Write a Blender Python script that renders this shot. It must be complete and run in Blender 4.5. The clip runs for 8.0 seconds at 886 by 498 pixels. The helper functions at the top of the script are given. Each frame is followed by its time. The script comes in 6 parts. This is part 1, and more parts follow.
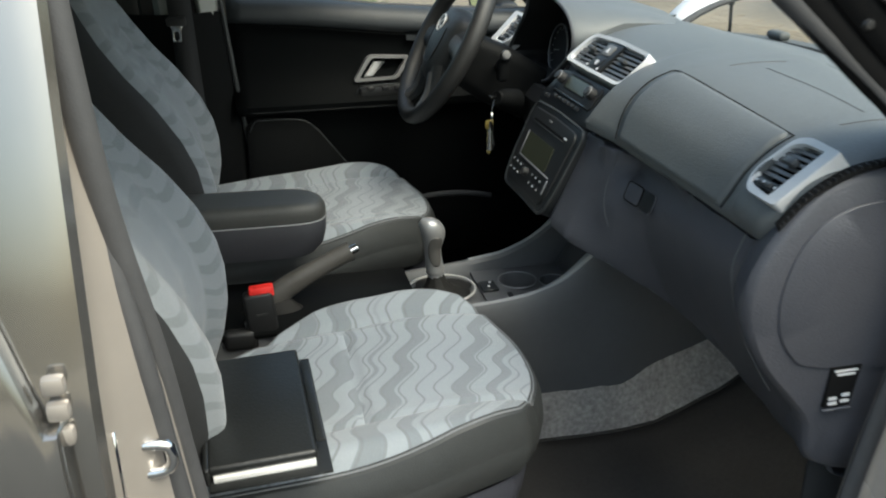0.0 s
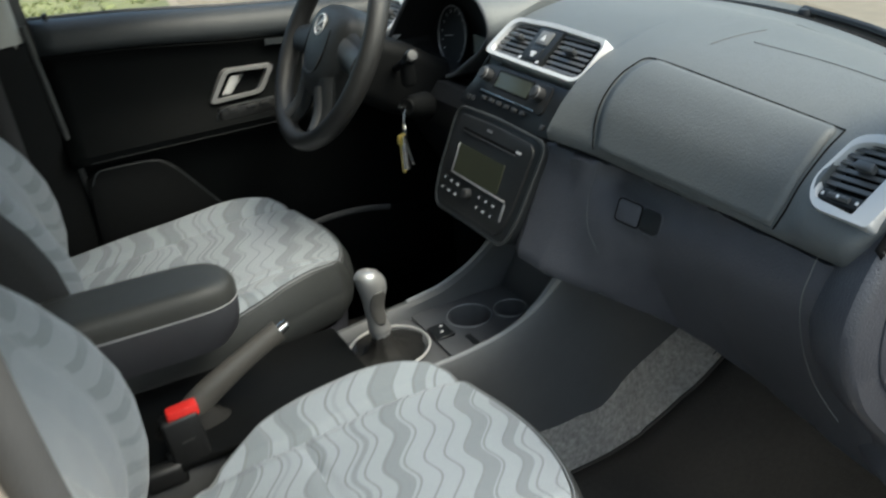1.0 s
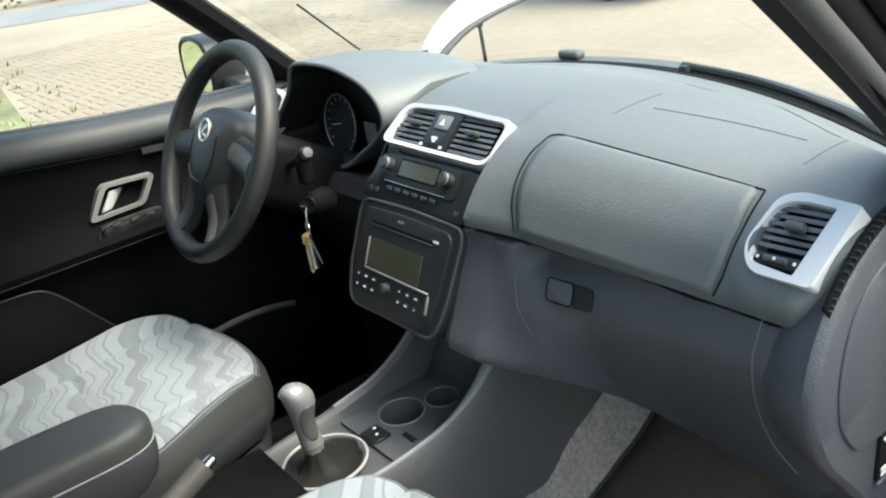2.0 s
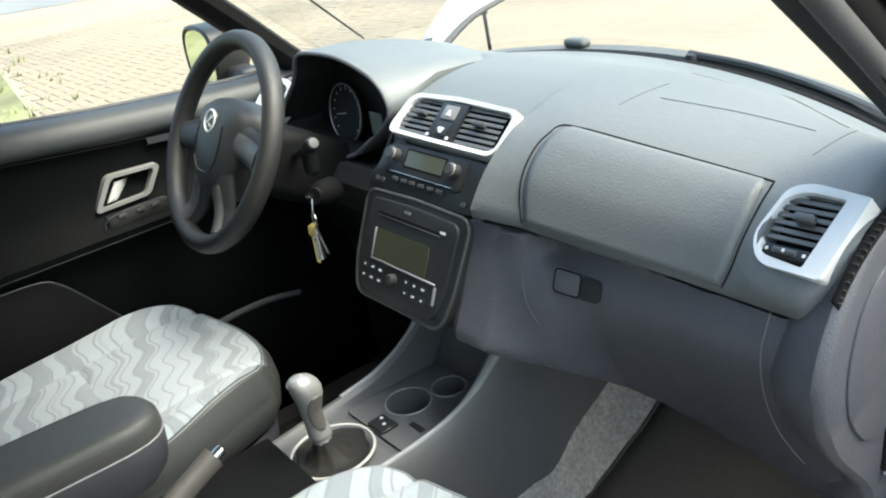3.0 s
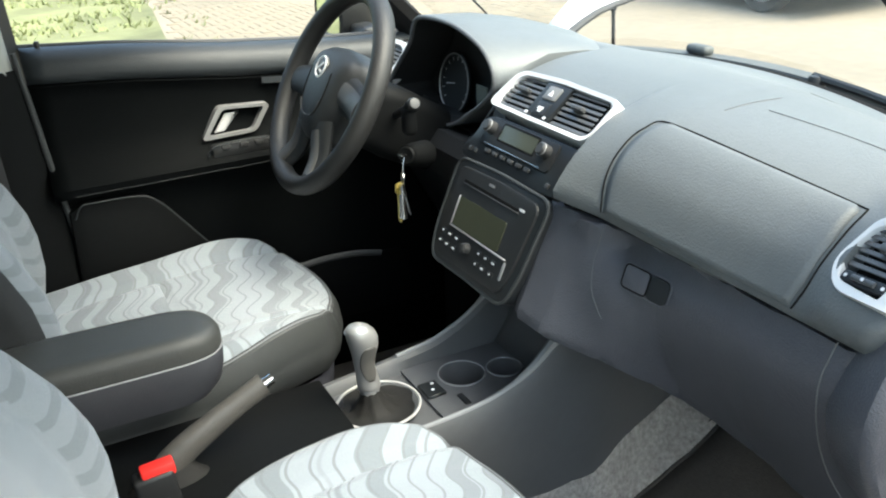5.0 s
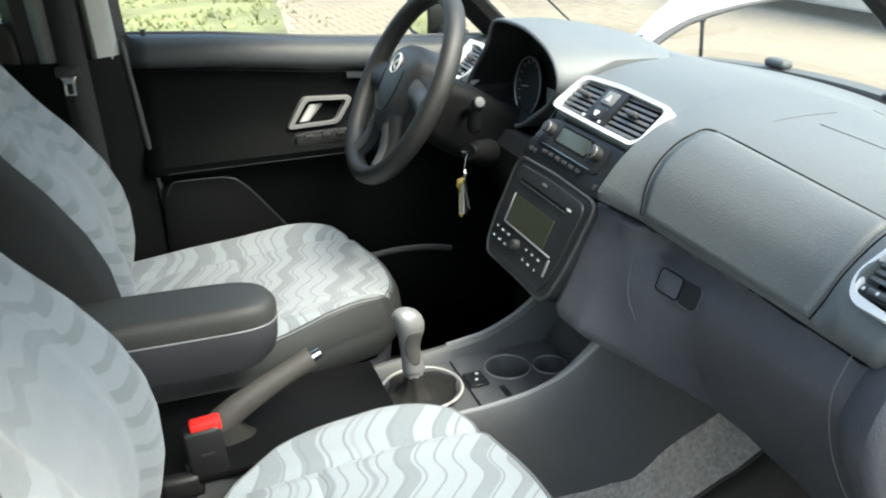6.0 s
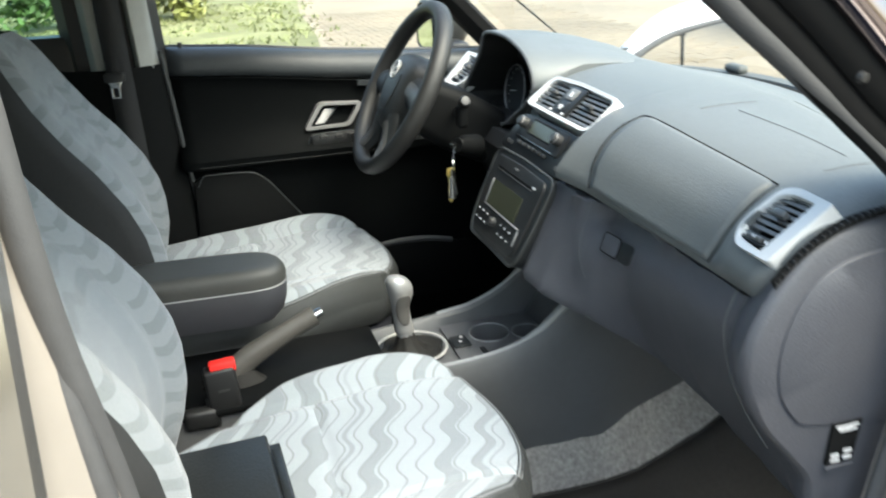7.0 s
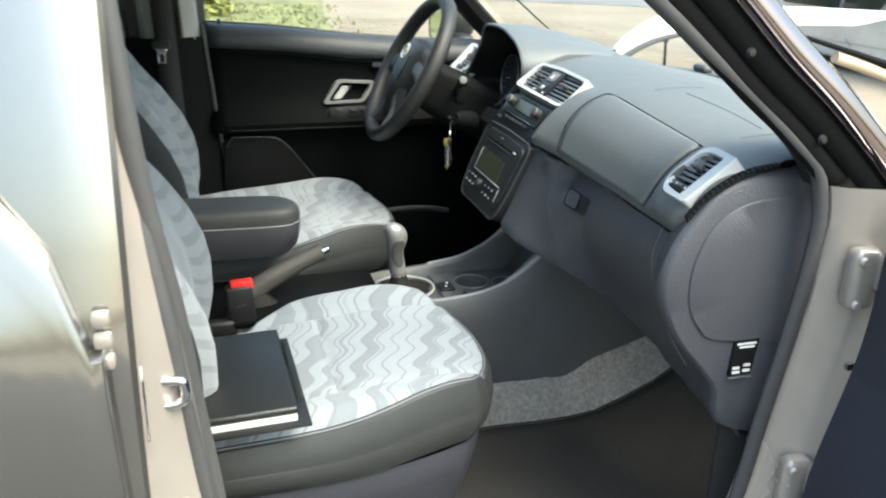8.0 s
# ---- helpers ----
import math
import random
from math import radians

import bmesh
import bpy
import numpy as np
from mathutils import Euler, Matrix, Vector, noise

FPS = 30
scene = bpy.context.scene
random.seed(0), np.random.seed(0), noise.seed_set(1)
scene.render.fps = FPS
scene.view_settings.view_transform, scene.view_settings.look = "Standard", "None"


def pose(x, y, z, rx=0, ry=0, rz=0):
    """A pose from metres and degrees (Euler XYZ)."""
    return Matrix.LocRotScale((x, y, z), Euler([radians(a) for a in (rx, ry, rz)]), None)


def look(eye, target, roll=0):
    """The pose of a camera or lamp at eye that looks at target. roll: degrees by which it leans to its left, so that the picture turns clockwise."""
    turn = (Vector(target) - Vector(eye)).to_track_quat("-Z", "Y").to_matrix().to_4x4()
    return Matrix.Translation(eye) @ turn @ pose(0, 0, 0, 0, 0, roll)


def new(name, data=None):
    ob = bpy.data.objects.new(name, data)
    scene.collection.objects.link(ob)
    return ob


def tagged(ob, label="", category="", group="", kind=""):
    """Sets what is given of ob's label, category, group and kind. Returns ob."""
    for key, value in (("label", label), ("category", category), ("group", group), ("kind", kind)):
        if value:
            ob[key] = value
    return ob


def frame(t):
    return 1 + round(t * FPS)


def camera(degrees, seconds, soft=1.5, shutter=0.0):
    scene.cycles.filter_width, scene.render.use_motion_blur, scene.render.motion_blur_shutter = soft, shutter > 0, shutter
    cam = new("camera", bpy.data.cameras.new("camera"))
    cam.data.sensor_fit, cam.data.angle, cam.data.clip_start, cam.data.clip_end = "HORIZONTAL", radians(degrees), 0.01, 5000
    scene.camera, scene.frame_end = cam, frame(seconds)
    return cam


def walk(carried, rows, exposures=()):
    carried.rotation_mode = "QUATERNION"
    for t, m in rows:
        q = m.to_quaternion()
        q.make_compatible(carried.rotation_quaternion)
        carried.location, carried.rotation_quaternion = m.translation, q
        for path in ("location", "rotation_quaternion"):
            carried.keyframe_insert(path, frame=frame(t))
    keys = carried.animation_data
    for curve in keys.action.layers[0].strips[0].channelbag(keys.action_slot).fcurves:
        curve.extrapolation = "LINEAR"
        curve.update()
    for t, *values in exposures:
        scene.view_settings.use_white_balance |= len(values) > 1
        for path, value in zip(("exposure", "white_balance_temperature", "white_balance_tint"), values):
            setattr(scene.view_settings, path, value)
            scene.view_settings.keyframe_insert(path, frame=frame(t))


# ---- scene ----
cam = camera(54.9, 8.0, soft=2.0, shutter=0.4)
PATH = [
    (0, (0.17, -1.579, 1.444), (0.567, 0.217, 0.66), -0.6),
    (0.3, (0.1436, -1.4389, 1.4373), (0.5631, 0.2874, 0.6382), 0.63),
    (0.5, (0.126, -1.354, 1.441), (0.632, 0.405, 0.636), -0.6),
    (0.8, (0.093, -1.2544, 1.4559), (0.7497, 0.4196, 0.6034), -4.33),
    (1, (0.073, -1.188, 1.478), (0.839, 0.428, 0.583), -5.6),
    (1.2, (0.0844, -1.1534, 1.4965), (0.9007, 0.4336, 0.639), -6.88),
    (1.5, (0.064, -1.115, 1.518), (1.035, 0.428, 0.696), -8.5),
    (1.7, (0.0616, -1.103, 1.5141), (1.0749, 0.3843, 0.7314), -8.89),
    (2.8, (0.0647, -1.0899, 1.5249), (1.0854, 0.4104, 0.6937), -10.38),
    (3, (0.059, -1.089, 1.524), (1.082, 0.413, 0.689), -9.8),
    (3.5, (0.053, -1.096, 1.516), (1.026, 0.438, 0.68), -8.6),
    (4, (0.05, -1.104, 1.507), (0.975, 0.457, 0.666), -5.9),
    (4.2, (0.0522, -1.1062, 1.4998), (0.9594, 0.4521, 0.6719), -5.14),
    (5.3, (0.082, -1.1384, 1.485), (0.8643, 0.507, 0.6697), -1.63),
    (5.5, (0.082, -1.152, 1.481), (0.814, 0.523, 0.669), -1.9),
    (5.8, (0.1239, -1.1792, 1.4748), (0.7567, 0.5172, 0.6785), -2.01),
    (6, (0.142, -1.214, 1.483), (0.74, 0.519, 0.683), -1.5),
    (6.3, (0.1677, -1.2716, 1.469), (0.6671, 0.518, 0.6855), -1.08),
    (6.5, (0.189, -1.313, 1.46), (0.64, 0.474, 0.682), 0.1),
    (6.7, (0.1769, -1.3726, 1.4577), (0.6532, 0.3957, 0.7157), 1.27),
    (7, (0.156, -1.479, 1.476), (0.678, 0.306, 0.74), -2.2),
    (7.3, (0.1154, -1.5927, 1.4535), (0.684, 0.1936, 0.7007), -3.17),
    (7.5, (0.104, -1.652, 1.458), (0.651, 0.112, 0.69), -2.0),
    (7.8, (0.1093, -1.7266, 1.4453), (0.6536, 0.027, 0.7288), -0.13),
    (8, (0.11, -1.783, 1.454), (0.614, 0.018, 0.746), 1.1),
]
walk(cam, [(t, look(eye, target, roll)) for t, eye, target, roll in PATH],
     exposures=[(t, e, 6150, -1) for t, e in ((0.0, 0.14), (1.0, 0.26), (1.7, 0.78), (2.8, 1.19), (4.2, 1.19), (5.5, 1.2), (6.5, 1.19), (7.0, 1.14), (7.5, 1.06), (8.0, 0.98))])

# ---- light ----
SUN_ELEV, SUN_ROT = 56.0, 141.0
world = bpy.data.worlds.new("world")
scene.world = world
world.use_nodes = True
wn = world.node_tree
wn.nodes.clear()
sky = wn.nodes.new("ShaderNodeTexSky")
sky.sky_type = "NISHITA"
sky.sun_disc = False
sky.sun_elevation, sky.sun_rotation = radians(SUN_ELEV), radians(SUN_ROT)
sky.air_density, sky.dust_density, sky.ozone_density = 1.4, 7.0, 1.5
sky_bg = wn.nodes.new("ShaderNodeBackground")
sky_bg.inputs["Strength"].default_value = 0.3
wout = wn.nodes.new("ShaderNodeOutputWorld")
wn.links.new(sky.outputs[0], sky_bg.inputs[0])
wn.links.new(sky_bg.outputs[0], wout.inputs[0])
sun = new("sun", bpy.data.lights.new("sun", "SUN"))
sun.data.energy, sun.data.angle, sun.data.color = 0.7, radians(40), (1.0, 0.975, 0.94)
_e, _r = radians(SUN_ELEV), radians(SUN_ROT)
sun.matrix_world = look((0, 0, 30), Vector((0, 0, 30)) - Vector((math.sin(_r) * math.cos(_e), math.cos(_r) * math.cos(_e), math.sin(_e))))


# ---- materials ----
def mat(name, base, rough=0.6, metal=0.0, var=0.12, scale=40.0, bump=0.0, bump_scale=None, coat=0.0, stain=0.1, stain_scale=4.0, spec=0.5, sheen=0.0):
    """A principled surface with fine grain and broad blotches of its own colour, and grain relief."""
    m = bpy.data.materials.new(name)
    m.use_nodes = True
    nt = m.node_tree
    p = nt.nodes["Principled BSDF"]
    co = nt.nodes.new("ShaderNodeTexCoord")
    n1 = nt.nodes.new("ShaderNodeTexNoise")
    n1.inputs["Scale"].default_value, n1.inputs["Detail"].default_value = scale, 6
    n2 = nt.nodes.new("ShaderNodeTexNoise")
    n2.inputs["Scale"].default_value, n2.inputs["Detail"].default_value = stain_scale, 4
    for n in (n1, n2):
        nt.links.new(co.outputs["Object"], n.inputs["Vector"])
    mx = nt.nodes.new("ShaderNodeMix")
    mx.data_type = "RGBA"
    mx.inputs["A"].default_value = (*[c * (1 - var) for c in base], 1)
    mx.inputs["B"].default_value = (*[min(1, c * (1 + var)) for c in base], 1)
    nt.links.new(n1.outputs["Fac"], mx.inputs["Factor"])
    mp = nt.nodes.new("ShaderNodeMapRange")
    mp.inputs["To Min"].default_value, mp.inputs["To Max"].default_value = 1 - stain, 1 + stain
    mp.inputs["From Min"].default_value, mp.inputs["From Max"].default_value = 0.3, 0.7
    nt.links.new(n2.outputs["Fac"], mp.inputs["Value"])
    mu = nt.nodes.new("ShaderNodeMix")
    mu.data_type, mu.blend_type = "RGBA", "MULTIPLY"
    mu.inputs["Factor"].default_value = 1
    nt.links.new(mx.outputs["Result"], mu.inputs["A"])
    nt.links.new(mp.outputs["Result"], mu.inputs["B"])
    nt.links.new(mu.outputs["Result"], p.inputs["Base Color"])
    rr = nt.nodes.new("ShaderNodeMapRange")
    rr.inputs["To Min"].default_value, rr.inputs["To Max"].default_value = max(0.02, rough - 0.07), min(1, rough + 0.07)
    nt.links.new(n2.outputs["Fac"], rr.inputs["Value"])
    nt.links.new(rr.outputs["Result"], p.inputs["Roughness"])
    p.inputs["Metallic"].default_value = metal
    p.inputs["Coat Weight"].default_value = coat
    p.inputs["Coat Roughness"].default_value = 0.08
    p.inputs["Specular IOR Level"].default_value = spec
    p.inputs["Sheen Weight"].default_value = sheen
    if bump:
        nb = nt.nodes.new("ShaderNodeTexNoise")
        nb.inputs["Scale"].default_value, nb.inputs["Detail"].default_value = bump_scale or scale * 6, 3
        nt.links.new(co.outputs["Object"], nb.inputs["Vector"])
        bu = nt.nodes.new("ShaderNodeBump")
        bu.inputs["Strength"].default_value, bu.inputs["Distance"].default_value = bump, 0.002
        nt.links.new(nb.outputs["Fac"], bu.inputs["Height"])
        nt.links.new(bu.outputs["Normal"], p.inputs["Normal"])
    return m


def math_node(nt, op, a, b=None, c=None):
    n = nt.nodes.new("ShaderNodeMath")
    n.operation = op
    for i, v in enumerate((a, b, c)):
        if v is None:
            continue
        if isinstance(v, (int, float)):
            n.inputs[i].default_value = v
        else:
            nt.links.new(v, n.inputs[i])
    return n.outputs[0]


def fabric_mat(name, along, lift=1.0, period=0.086, swing=0.0105, slant=-0.38, contrast=0.85, back=False):
    """Woven seat cloth with wavy bands of light and mid grey. along: the local axis across which the bands follow one another.
    The bolsters carry the pattern at a broader scale than the middle panels."""
    m = mat(name, (0.4, 0.45, 0.48), rough=0.9, var=0.1, scale=300, bump=0.5, bump_scale=900, sheen=0.3)
    nt = m.node_tree
    p = nt.nodes["Principled BSDF"]
    co = nt.nodes.new("ShaderNodeTexCoord")
    se = nt.nodes.new("ShaderNodeSeparateXYZ")
    nt.links.new(co.outputs["Object"], se.inputs[0])
    wob = nt.nodes.new("ShaderNodeTexNoise")
    wob.inputs["Scale"].default_value, wob.inputs["Detail"].default_value = 3.0, 1
    nt.links.new(co.outputs["Object"], wob.inputs["Vector"])
    s0, y0 = se.outputs[along], se.outputs["Y"]
    middle = math_node(nt, "LESS_THAN", math_node(nt, "ABSOLUTE", y0), 0.138 if back else 0.15)
    scale = math_node(nt, "MULTIPLY_ADD", middle, 0.0 if back else 0.18, 1.0 if back else 0.82)
    s, y = math_node(nt, "MULTIPLY", s0, scale), math_node(nt, "MULTIPLY", y0, scale)
    if back:
        y = math_node(nt, "MULTIPLY_ADD", se.outputs["X"], 0.3, y0)
    ph = math_node(nt, "MULTIPLY_ADD", y, 2 * math.pi / period, math_node(nt, "MULTIPLY", s, 16.0))
    sn = math_node(nt, "SINE", math_node(nt, "ADD", ph, math_node(nt, "MULTIPLY", math_node(nt, "SINE", ph), 0.22)))
    u = math_node(nt, "MULTIPLY_ADD", sn, swing, s)
    u = math_node(nt, "MULTIPLY_ADD", y, slant, u)
    u = math_node(nt, "MULTIPLY_ADD", wob.outputs["Fac"], 0.01 if back else 0.022, u)
    # the sewn panels are cut from the cloth at unlike places
    front = math_node(nt, "GREATER_THAN", s0, 1.1 if back else 0.285)
    u = math_node(nt, "MULTIPLY_ADD", middle, 0.037, u)
    u = math_node(nt, "MULTIPLY_ADD", math_node(nt, "MULTIPLY", front, middle), 0.061, u)
    thr = math_node(nt, "MULTIPLY", math_node(nt, "MULTIPLY", front, middle), -0.35)
    # broad mid-grey bands and thin dark lines at unlike spacings
    b1 = math_node(nt, "SINE", math_node(nt, "MULTIPLY", u, 2 * math.pi / (0.046 if back else 0.058)))
    b2 = math_node(nt, "SINE", math_node(nt, "MULTIPLY_ADD", u, 2 * math.pi / 0.029, 0.6))
    b3 = math_node(nt, "SINE", math_node(nt, "MULTIPLY_ADD", u, 2 * math.pi / 0.151, 1.0))
    band = nt.nodes.new("ShaderNodeMapRange")
    band.inputs["From Min"].default_value, band.inputs["From Max"].default_value = 0.24, 0.42
    band.inputs["To Max"].default_value = contrast
    nt.links.new(math_node(nt, "ADD", math_node(nt, "MULTIPLY_ADD", b3, 0.3 if back else 0.7, b1), thr), band.inputs["Value"])
    thin = nt.nodes.new("ShaderNodeMapRange")
    thin.inputs["From Min"].default_value, thin.inputs["From Max"].default_value = 0.87, 0.95
    thin.inputs["To Max"].default_value = 0.0 if back else contrast
    nt.links.new(b2, thin.inputs["Value"])
    # plain lower middle of the backrest, the pattern woven faintly in its upper middle
    keep = 1.0
    if back:
        low = math_node(nt, "LESS_THAN", s0, 1.0)
        keep = math_node(nt, "MULTIPLY_ADD", math_node(nt, "MULTIPLY", middle, low), -0.7, math_node(nt, "MULTIPLY_ADD", middle, -0.2, 1.0))
    band_f, thin_f = math_node(nt, "MULTIPLY", band.outputs[0], keep), math_node(nt, "MULTIPLY", thin.outputs[0], keep)

    def mixed(fac, a, b):
        n = nt.nodes.new("ShaderNodeMix")
        n.data_type = "RGBA"
        nt.links.new(fac, n.inputs["Factor"])
        for sock, v in (("A", a), ("B", b)):
            if isinstance(v, tuple):
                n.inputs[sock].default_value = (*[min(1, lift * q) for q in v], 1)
            else:
                nt.links.new(v, n.inputs[sock])
        return n.outputs["Result"]

    dim = 0.64
    base = mixed(band_f, (0.55, 0.605, 0.655), (0.54 * dim, 0.605 * dim, 0.65 * dim))
    base = mixed(thin_f, base, (0.53 * dim, 0.58 * dim, 0.61 * dim))
    mul = nt.nodes.new("ShaderNodeMix")
    mul.data_type, mul.blend_type = "RGBA", "MULTIPLY"
    mul.inputs["Factor"].default_value = 1
    weave = nt.nodes.new("ShaderNodeTexNoise")
    weave.inputs["Scale"].default_value = 500
    nt.links.new(co.outputs["Object"], weave.inputs["Vector"])
    wr = nt.nodes.new("ShaderNodeMapRange")
    wr.inputs["To Min"].default_value, wr.inputs["To Max"].default_value = 0.85, 1.12
    nt.links.new(weave.outputs["Fac"], wr.inputs["Value"])
    nt.links.new(base, mul.inputs["A"])
    nt.links.new(wr.outputs[0], mul.inputs["B"])
    nt.links.new(mul.outputs["Result"], p.inputs["Base Color"])
    return m


def glass_mat(name, tint=(1, 1, 1), gloss=0.5):
    m = bpy.data.materials.new(name)
    m.use_nodes = True
    nt = m.node_tree
    nt.nodes.clear()
    out = nt.nodes.new("ShaderNodeOutputMaterial")
    tr = nt.nodes.new("ShaderNodeBsdfTransparent")
    tr.inputs[0].default_value = (*tint, 1)
    gl = nt.nodes.new("ShaderNodeBsdfGlossy")
    gl.inputs["Roughness"].default_value = 0.02
    fr = nt.nodes.new("ShaderNodeFresnel")
    fr.inputs["IOR"].default_value = 1.45
    mx = nt.nodes.new("ShaderNodeMixShader")
    nt.links.new(math_node(nt, "MULTIPLY", fr.outputs[0], gloss), mx.inputs[0])
    nt.links.new(tr.outputs[0], mx.inputs[1])
    nt.links.new(gl.outputs[0], mx.inputs[2])
    nt.links.new(mx.outputs[0], out.inputs[0])
    return m


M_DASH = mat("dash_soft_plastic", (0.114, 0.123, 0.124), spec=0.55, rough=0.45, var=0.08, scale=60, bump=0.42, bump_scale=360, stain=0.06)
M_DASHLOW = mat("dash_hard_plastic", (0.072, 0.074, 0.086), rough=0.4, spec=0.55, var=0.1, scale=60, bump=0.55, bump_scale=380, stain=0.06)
M_CONSOLE = mat("console_plastic", (0.105, 0.108, 0.112), rough=0.5, var=0.08, scale=60, bump=0.3, bump_scale=480, stain=0.08)
M_BLACK = mat("black_plastic", (0.016, 0.0165, 0.017), rough=0.45, var=0.15, scale=50, bump=0.15, stain=0.15)
M_STACK = mat("stack_black", (0.018, 0.02, 0.0215), spec=0.35, rough=0.38, var=0.1, scale=40, stain=0.1)
M_GAP = mat("dark_gap", (0.008, 0.008, 0.008), rough=0.9, spec=0.15)
M_SILVER = mat("satin_silver_trim", (0.65, 0.652, 0.647), rough=0.42, metal=0.08, var=0.04, scale=80, stain=0.04)
M_CHROME = mat("chrome", (0.8, 0.8, 0.8), rough=0.12, metal=1.0, var=0.03, stain=0.05)
M_KNOB = mat("grey_knob_plastic", (0.3, 0.3, 0.3), rough=0.35, metal=0.3, var=0.05, stain=0.05)
M_KNOBSHELL = mat("knob_shell", (0.36, 0.36, 0.355), rough=0.34, metal=0.5, var=0.05, stain=0.05)
M_KNOBCAP = mat("knob_cap_plastic", (0.46, 0.455, 0.44), rough=0.45, var=0.05, stain=0.08)
M_KNOBDARK = mat("knob_inlay", (0.042, 0.042, 0.042), rough=0.4, var=0.05)
# same cloth colours for both, scaled darker on the backrest than on the cushion
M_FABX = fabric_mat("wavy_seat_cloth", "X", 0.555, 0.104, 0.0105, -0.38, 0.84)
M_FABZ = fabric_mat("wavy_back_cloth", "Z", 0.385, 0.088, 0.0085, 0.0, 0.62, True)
M_VINYL = mat("grey_vinyl", (0.043, 0.046, 0.046), rough=0.45, var=0.1, scale=70, bump=0.4, bump_scale=500, stain=0.1)
M_VINYLB = mat("black_seat_cloth", (0.015, 0.016, 0.017), rough=0.8, var=0.2, scale=120, bump=0.4, bump_scale=700)
M_PIPE = mat("pale_piping", (0.2, 0.21, 0.22), rough=0.7, var=0.1, scale=200)
M_SEATBASE = mat("seat_base_plastic", (0.042, 0.044, 0.055), rough=0.5, var=0.1, bump=0.2)
M_ARM = mat("armrest_vinyl", (0.046, 0.047, 0.044), rough=0.5, var=0.1, scale=80, bump=0.35, bump_scale=450, stain=0.1)
M_LEATHER = mat("leather", (0.019, 0.019, 0.0185), rough=0.5, var=0.15, scale=90, bump=0.4, bump_scale=350)
M_CARPET = mat("grey_carpet_lit_side", (0.31, 0.296, 0.28), rough=1.0, var=0.7, scale=105, bump=1.0, bump_scale=230, stain=0.15, stain_scale=9)
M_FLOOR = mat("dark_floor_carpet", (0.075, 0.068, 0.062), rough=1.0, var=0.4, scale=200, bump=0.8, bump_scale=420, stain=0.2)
M_MAT = mat("rubber_mat", (0.041, 0.0385, 0.035), rough=0.85, var=0.3, scale=120, bump=0.6, bump_scale=300, stain=0.25)
M_PAINT = mat("silver_beige_paint", (0.31, 0.302, 0.285), rough=0.15, metal=0.85, var=0.03, scale=30, coat=0.6, stain=0.04)
M_PAINTIN = mat("jamb_paint", (0.42, 0.382, 0.338), rough=0.26, metal=0.4, var=0.05, scale=30, coat=0.15, stain=0.1)
M_RUBBER = mat("rubber_seal", (0.06, 0.06, 0.062), rough=0.62, var=0.15, scale=60, bump=0.2, stain=0.15)
M_TRIMPALE = mat("pale_pillar_trim", (0.36, 0.36, 0.33), rough=0.7, var=0.08, bump=0.2)
M_DOORP = mat("door_panel_plastic", (0.023, 0.027, 0.030), rough=0.46, spec=0.45, var=0.1, scale=60, bump=0.3, bump_scale=420)
M_DOORB = mat("door_black", (0.0036, 0.0043, 0.0046), rough=0.6, spec=0.05, var=0.2, scale=60, bump=0.3, bump_scale=420)
M_DOORBLUE = mat("door_blue_grey", (0.03, 0.033, 0.05), rough=0.6, var=0.1, bump=0.2)
M_HEAD = mat("headliner", (0.5, 0.5, 0.47), rough=0.95, var=0.08, scale=120, bump=0.3)
M_BEAD = mat("satin_grey_bead", (0.27, 0.275, 0.28), rough=0.26, var=0.05, stain=0.05)
M_DARKGROUND = mat("unseen_dark_ground", (0.055, 0.055, 0.053), rough=0.9, var=0.25, scale=60, bump=0.5, stain=0.2, stain_scale=0.8)
M_LINE = mat("faint_seam", (0.10, 0.107, 0.111), rough=0.7)
M_BONNET = mat("pale_bonnet_paint", (0.8, 0.8, 0.79), rough=0.4, var=0.03, stain=0.04, coat=0.3)
M_CREAM = mat("cream_paint", (0.5, 0.42, 0.28), rough=0.35, var=0.04, stain=0.05, coat=0.3)
M_GRIP = mat("worn_grip_leather", (0.08, 0.076, 0.069), rough=0.42, var=0.15, scale=90, bump=0.4, bump_scale=350)
M_POCKET = mat("pocket_plastic", (0.0052, 0.0057, 0.006), rough=0.6, spec=0.1, var=0.2, scale=60)
M_LINER = mat("binnacle_liner", (0.026, 0.027, 0.0275), rough=0.6, spec=0.2, var=0.1, scale=60)
M_BOOT = mat("boot_leather", (0.018, 0.0175, 0.0165), rough=0.6, spec=0.18, var=0.2, scale=90, bump=0.4, bump_scale=350)
M_COWL = mat("weathered_cowl_plastic", (0.1, 0.108, 0.106), rough=0.6, var=0.15, scale=60, bump=0.2, stain=0.15)
M_BIN = mat("armrest_bin_plastic", (0.036, 0.037, 0.043), rough=0.5, var=0.08, scale=60, bump=0.25, bump_scale=480)
M_WHEEL = mat("wheel_hub_plastic", (0.026, 0.0275, 0.028), rough=0.5, var=0.1, scale=70, bump=0.35, bump_scale=480, stain=0.08)
M_INLAY = mat("spoke_inlay_plastic", (0.075, 0.075, 0.074), rough=0.45, var=0.06, scale=70, bump=0.2)
M_KNOBIN = mat("knob_grip_inlay", (0.085, 0.082, 0.077), rough=0.42, var=0.06, scale=70)
M_PILLAR = mat("dark_metallic_pillar", (0.28, 0.248, 0.262), rough=0.06, metal=1.0, var=0.03, stain=0.03)
M_MIRRORSHELL = mat("mirror_shell_black", (0.013, 0.0135, 0.014), rough=0.4, spec=0.3, var=0.1)
M_TRIP = mat("trip_lcd", (0.2, 0.215, 0.18), rough=0.3, var=0.05)
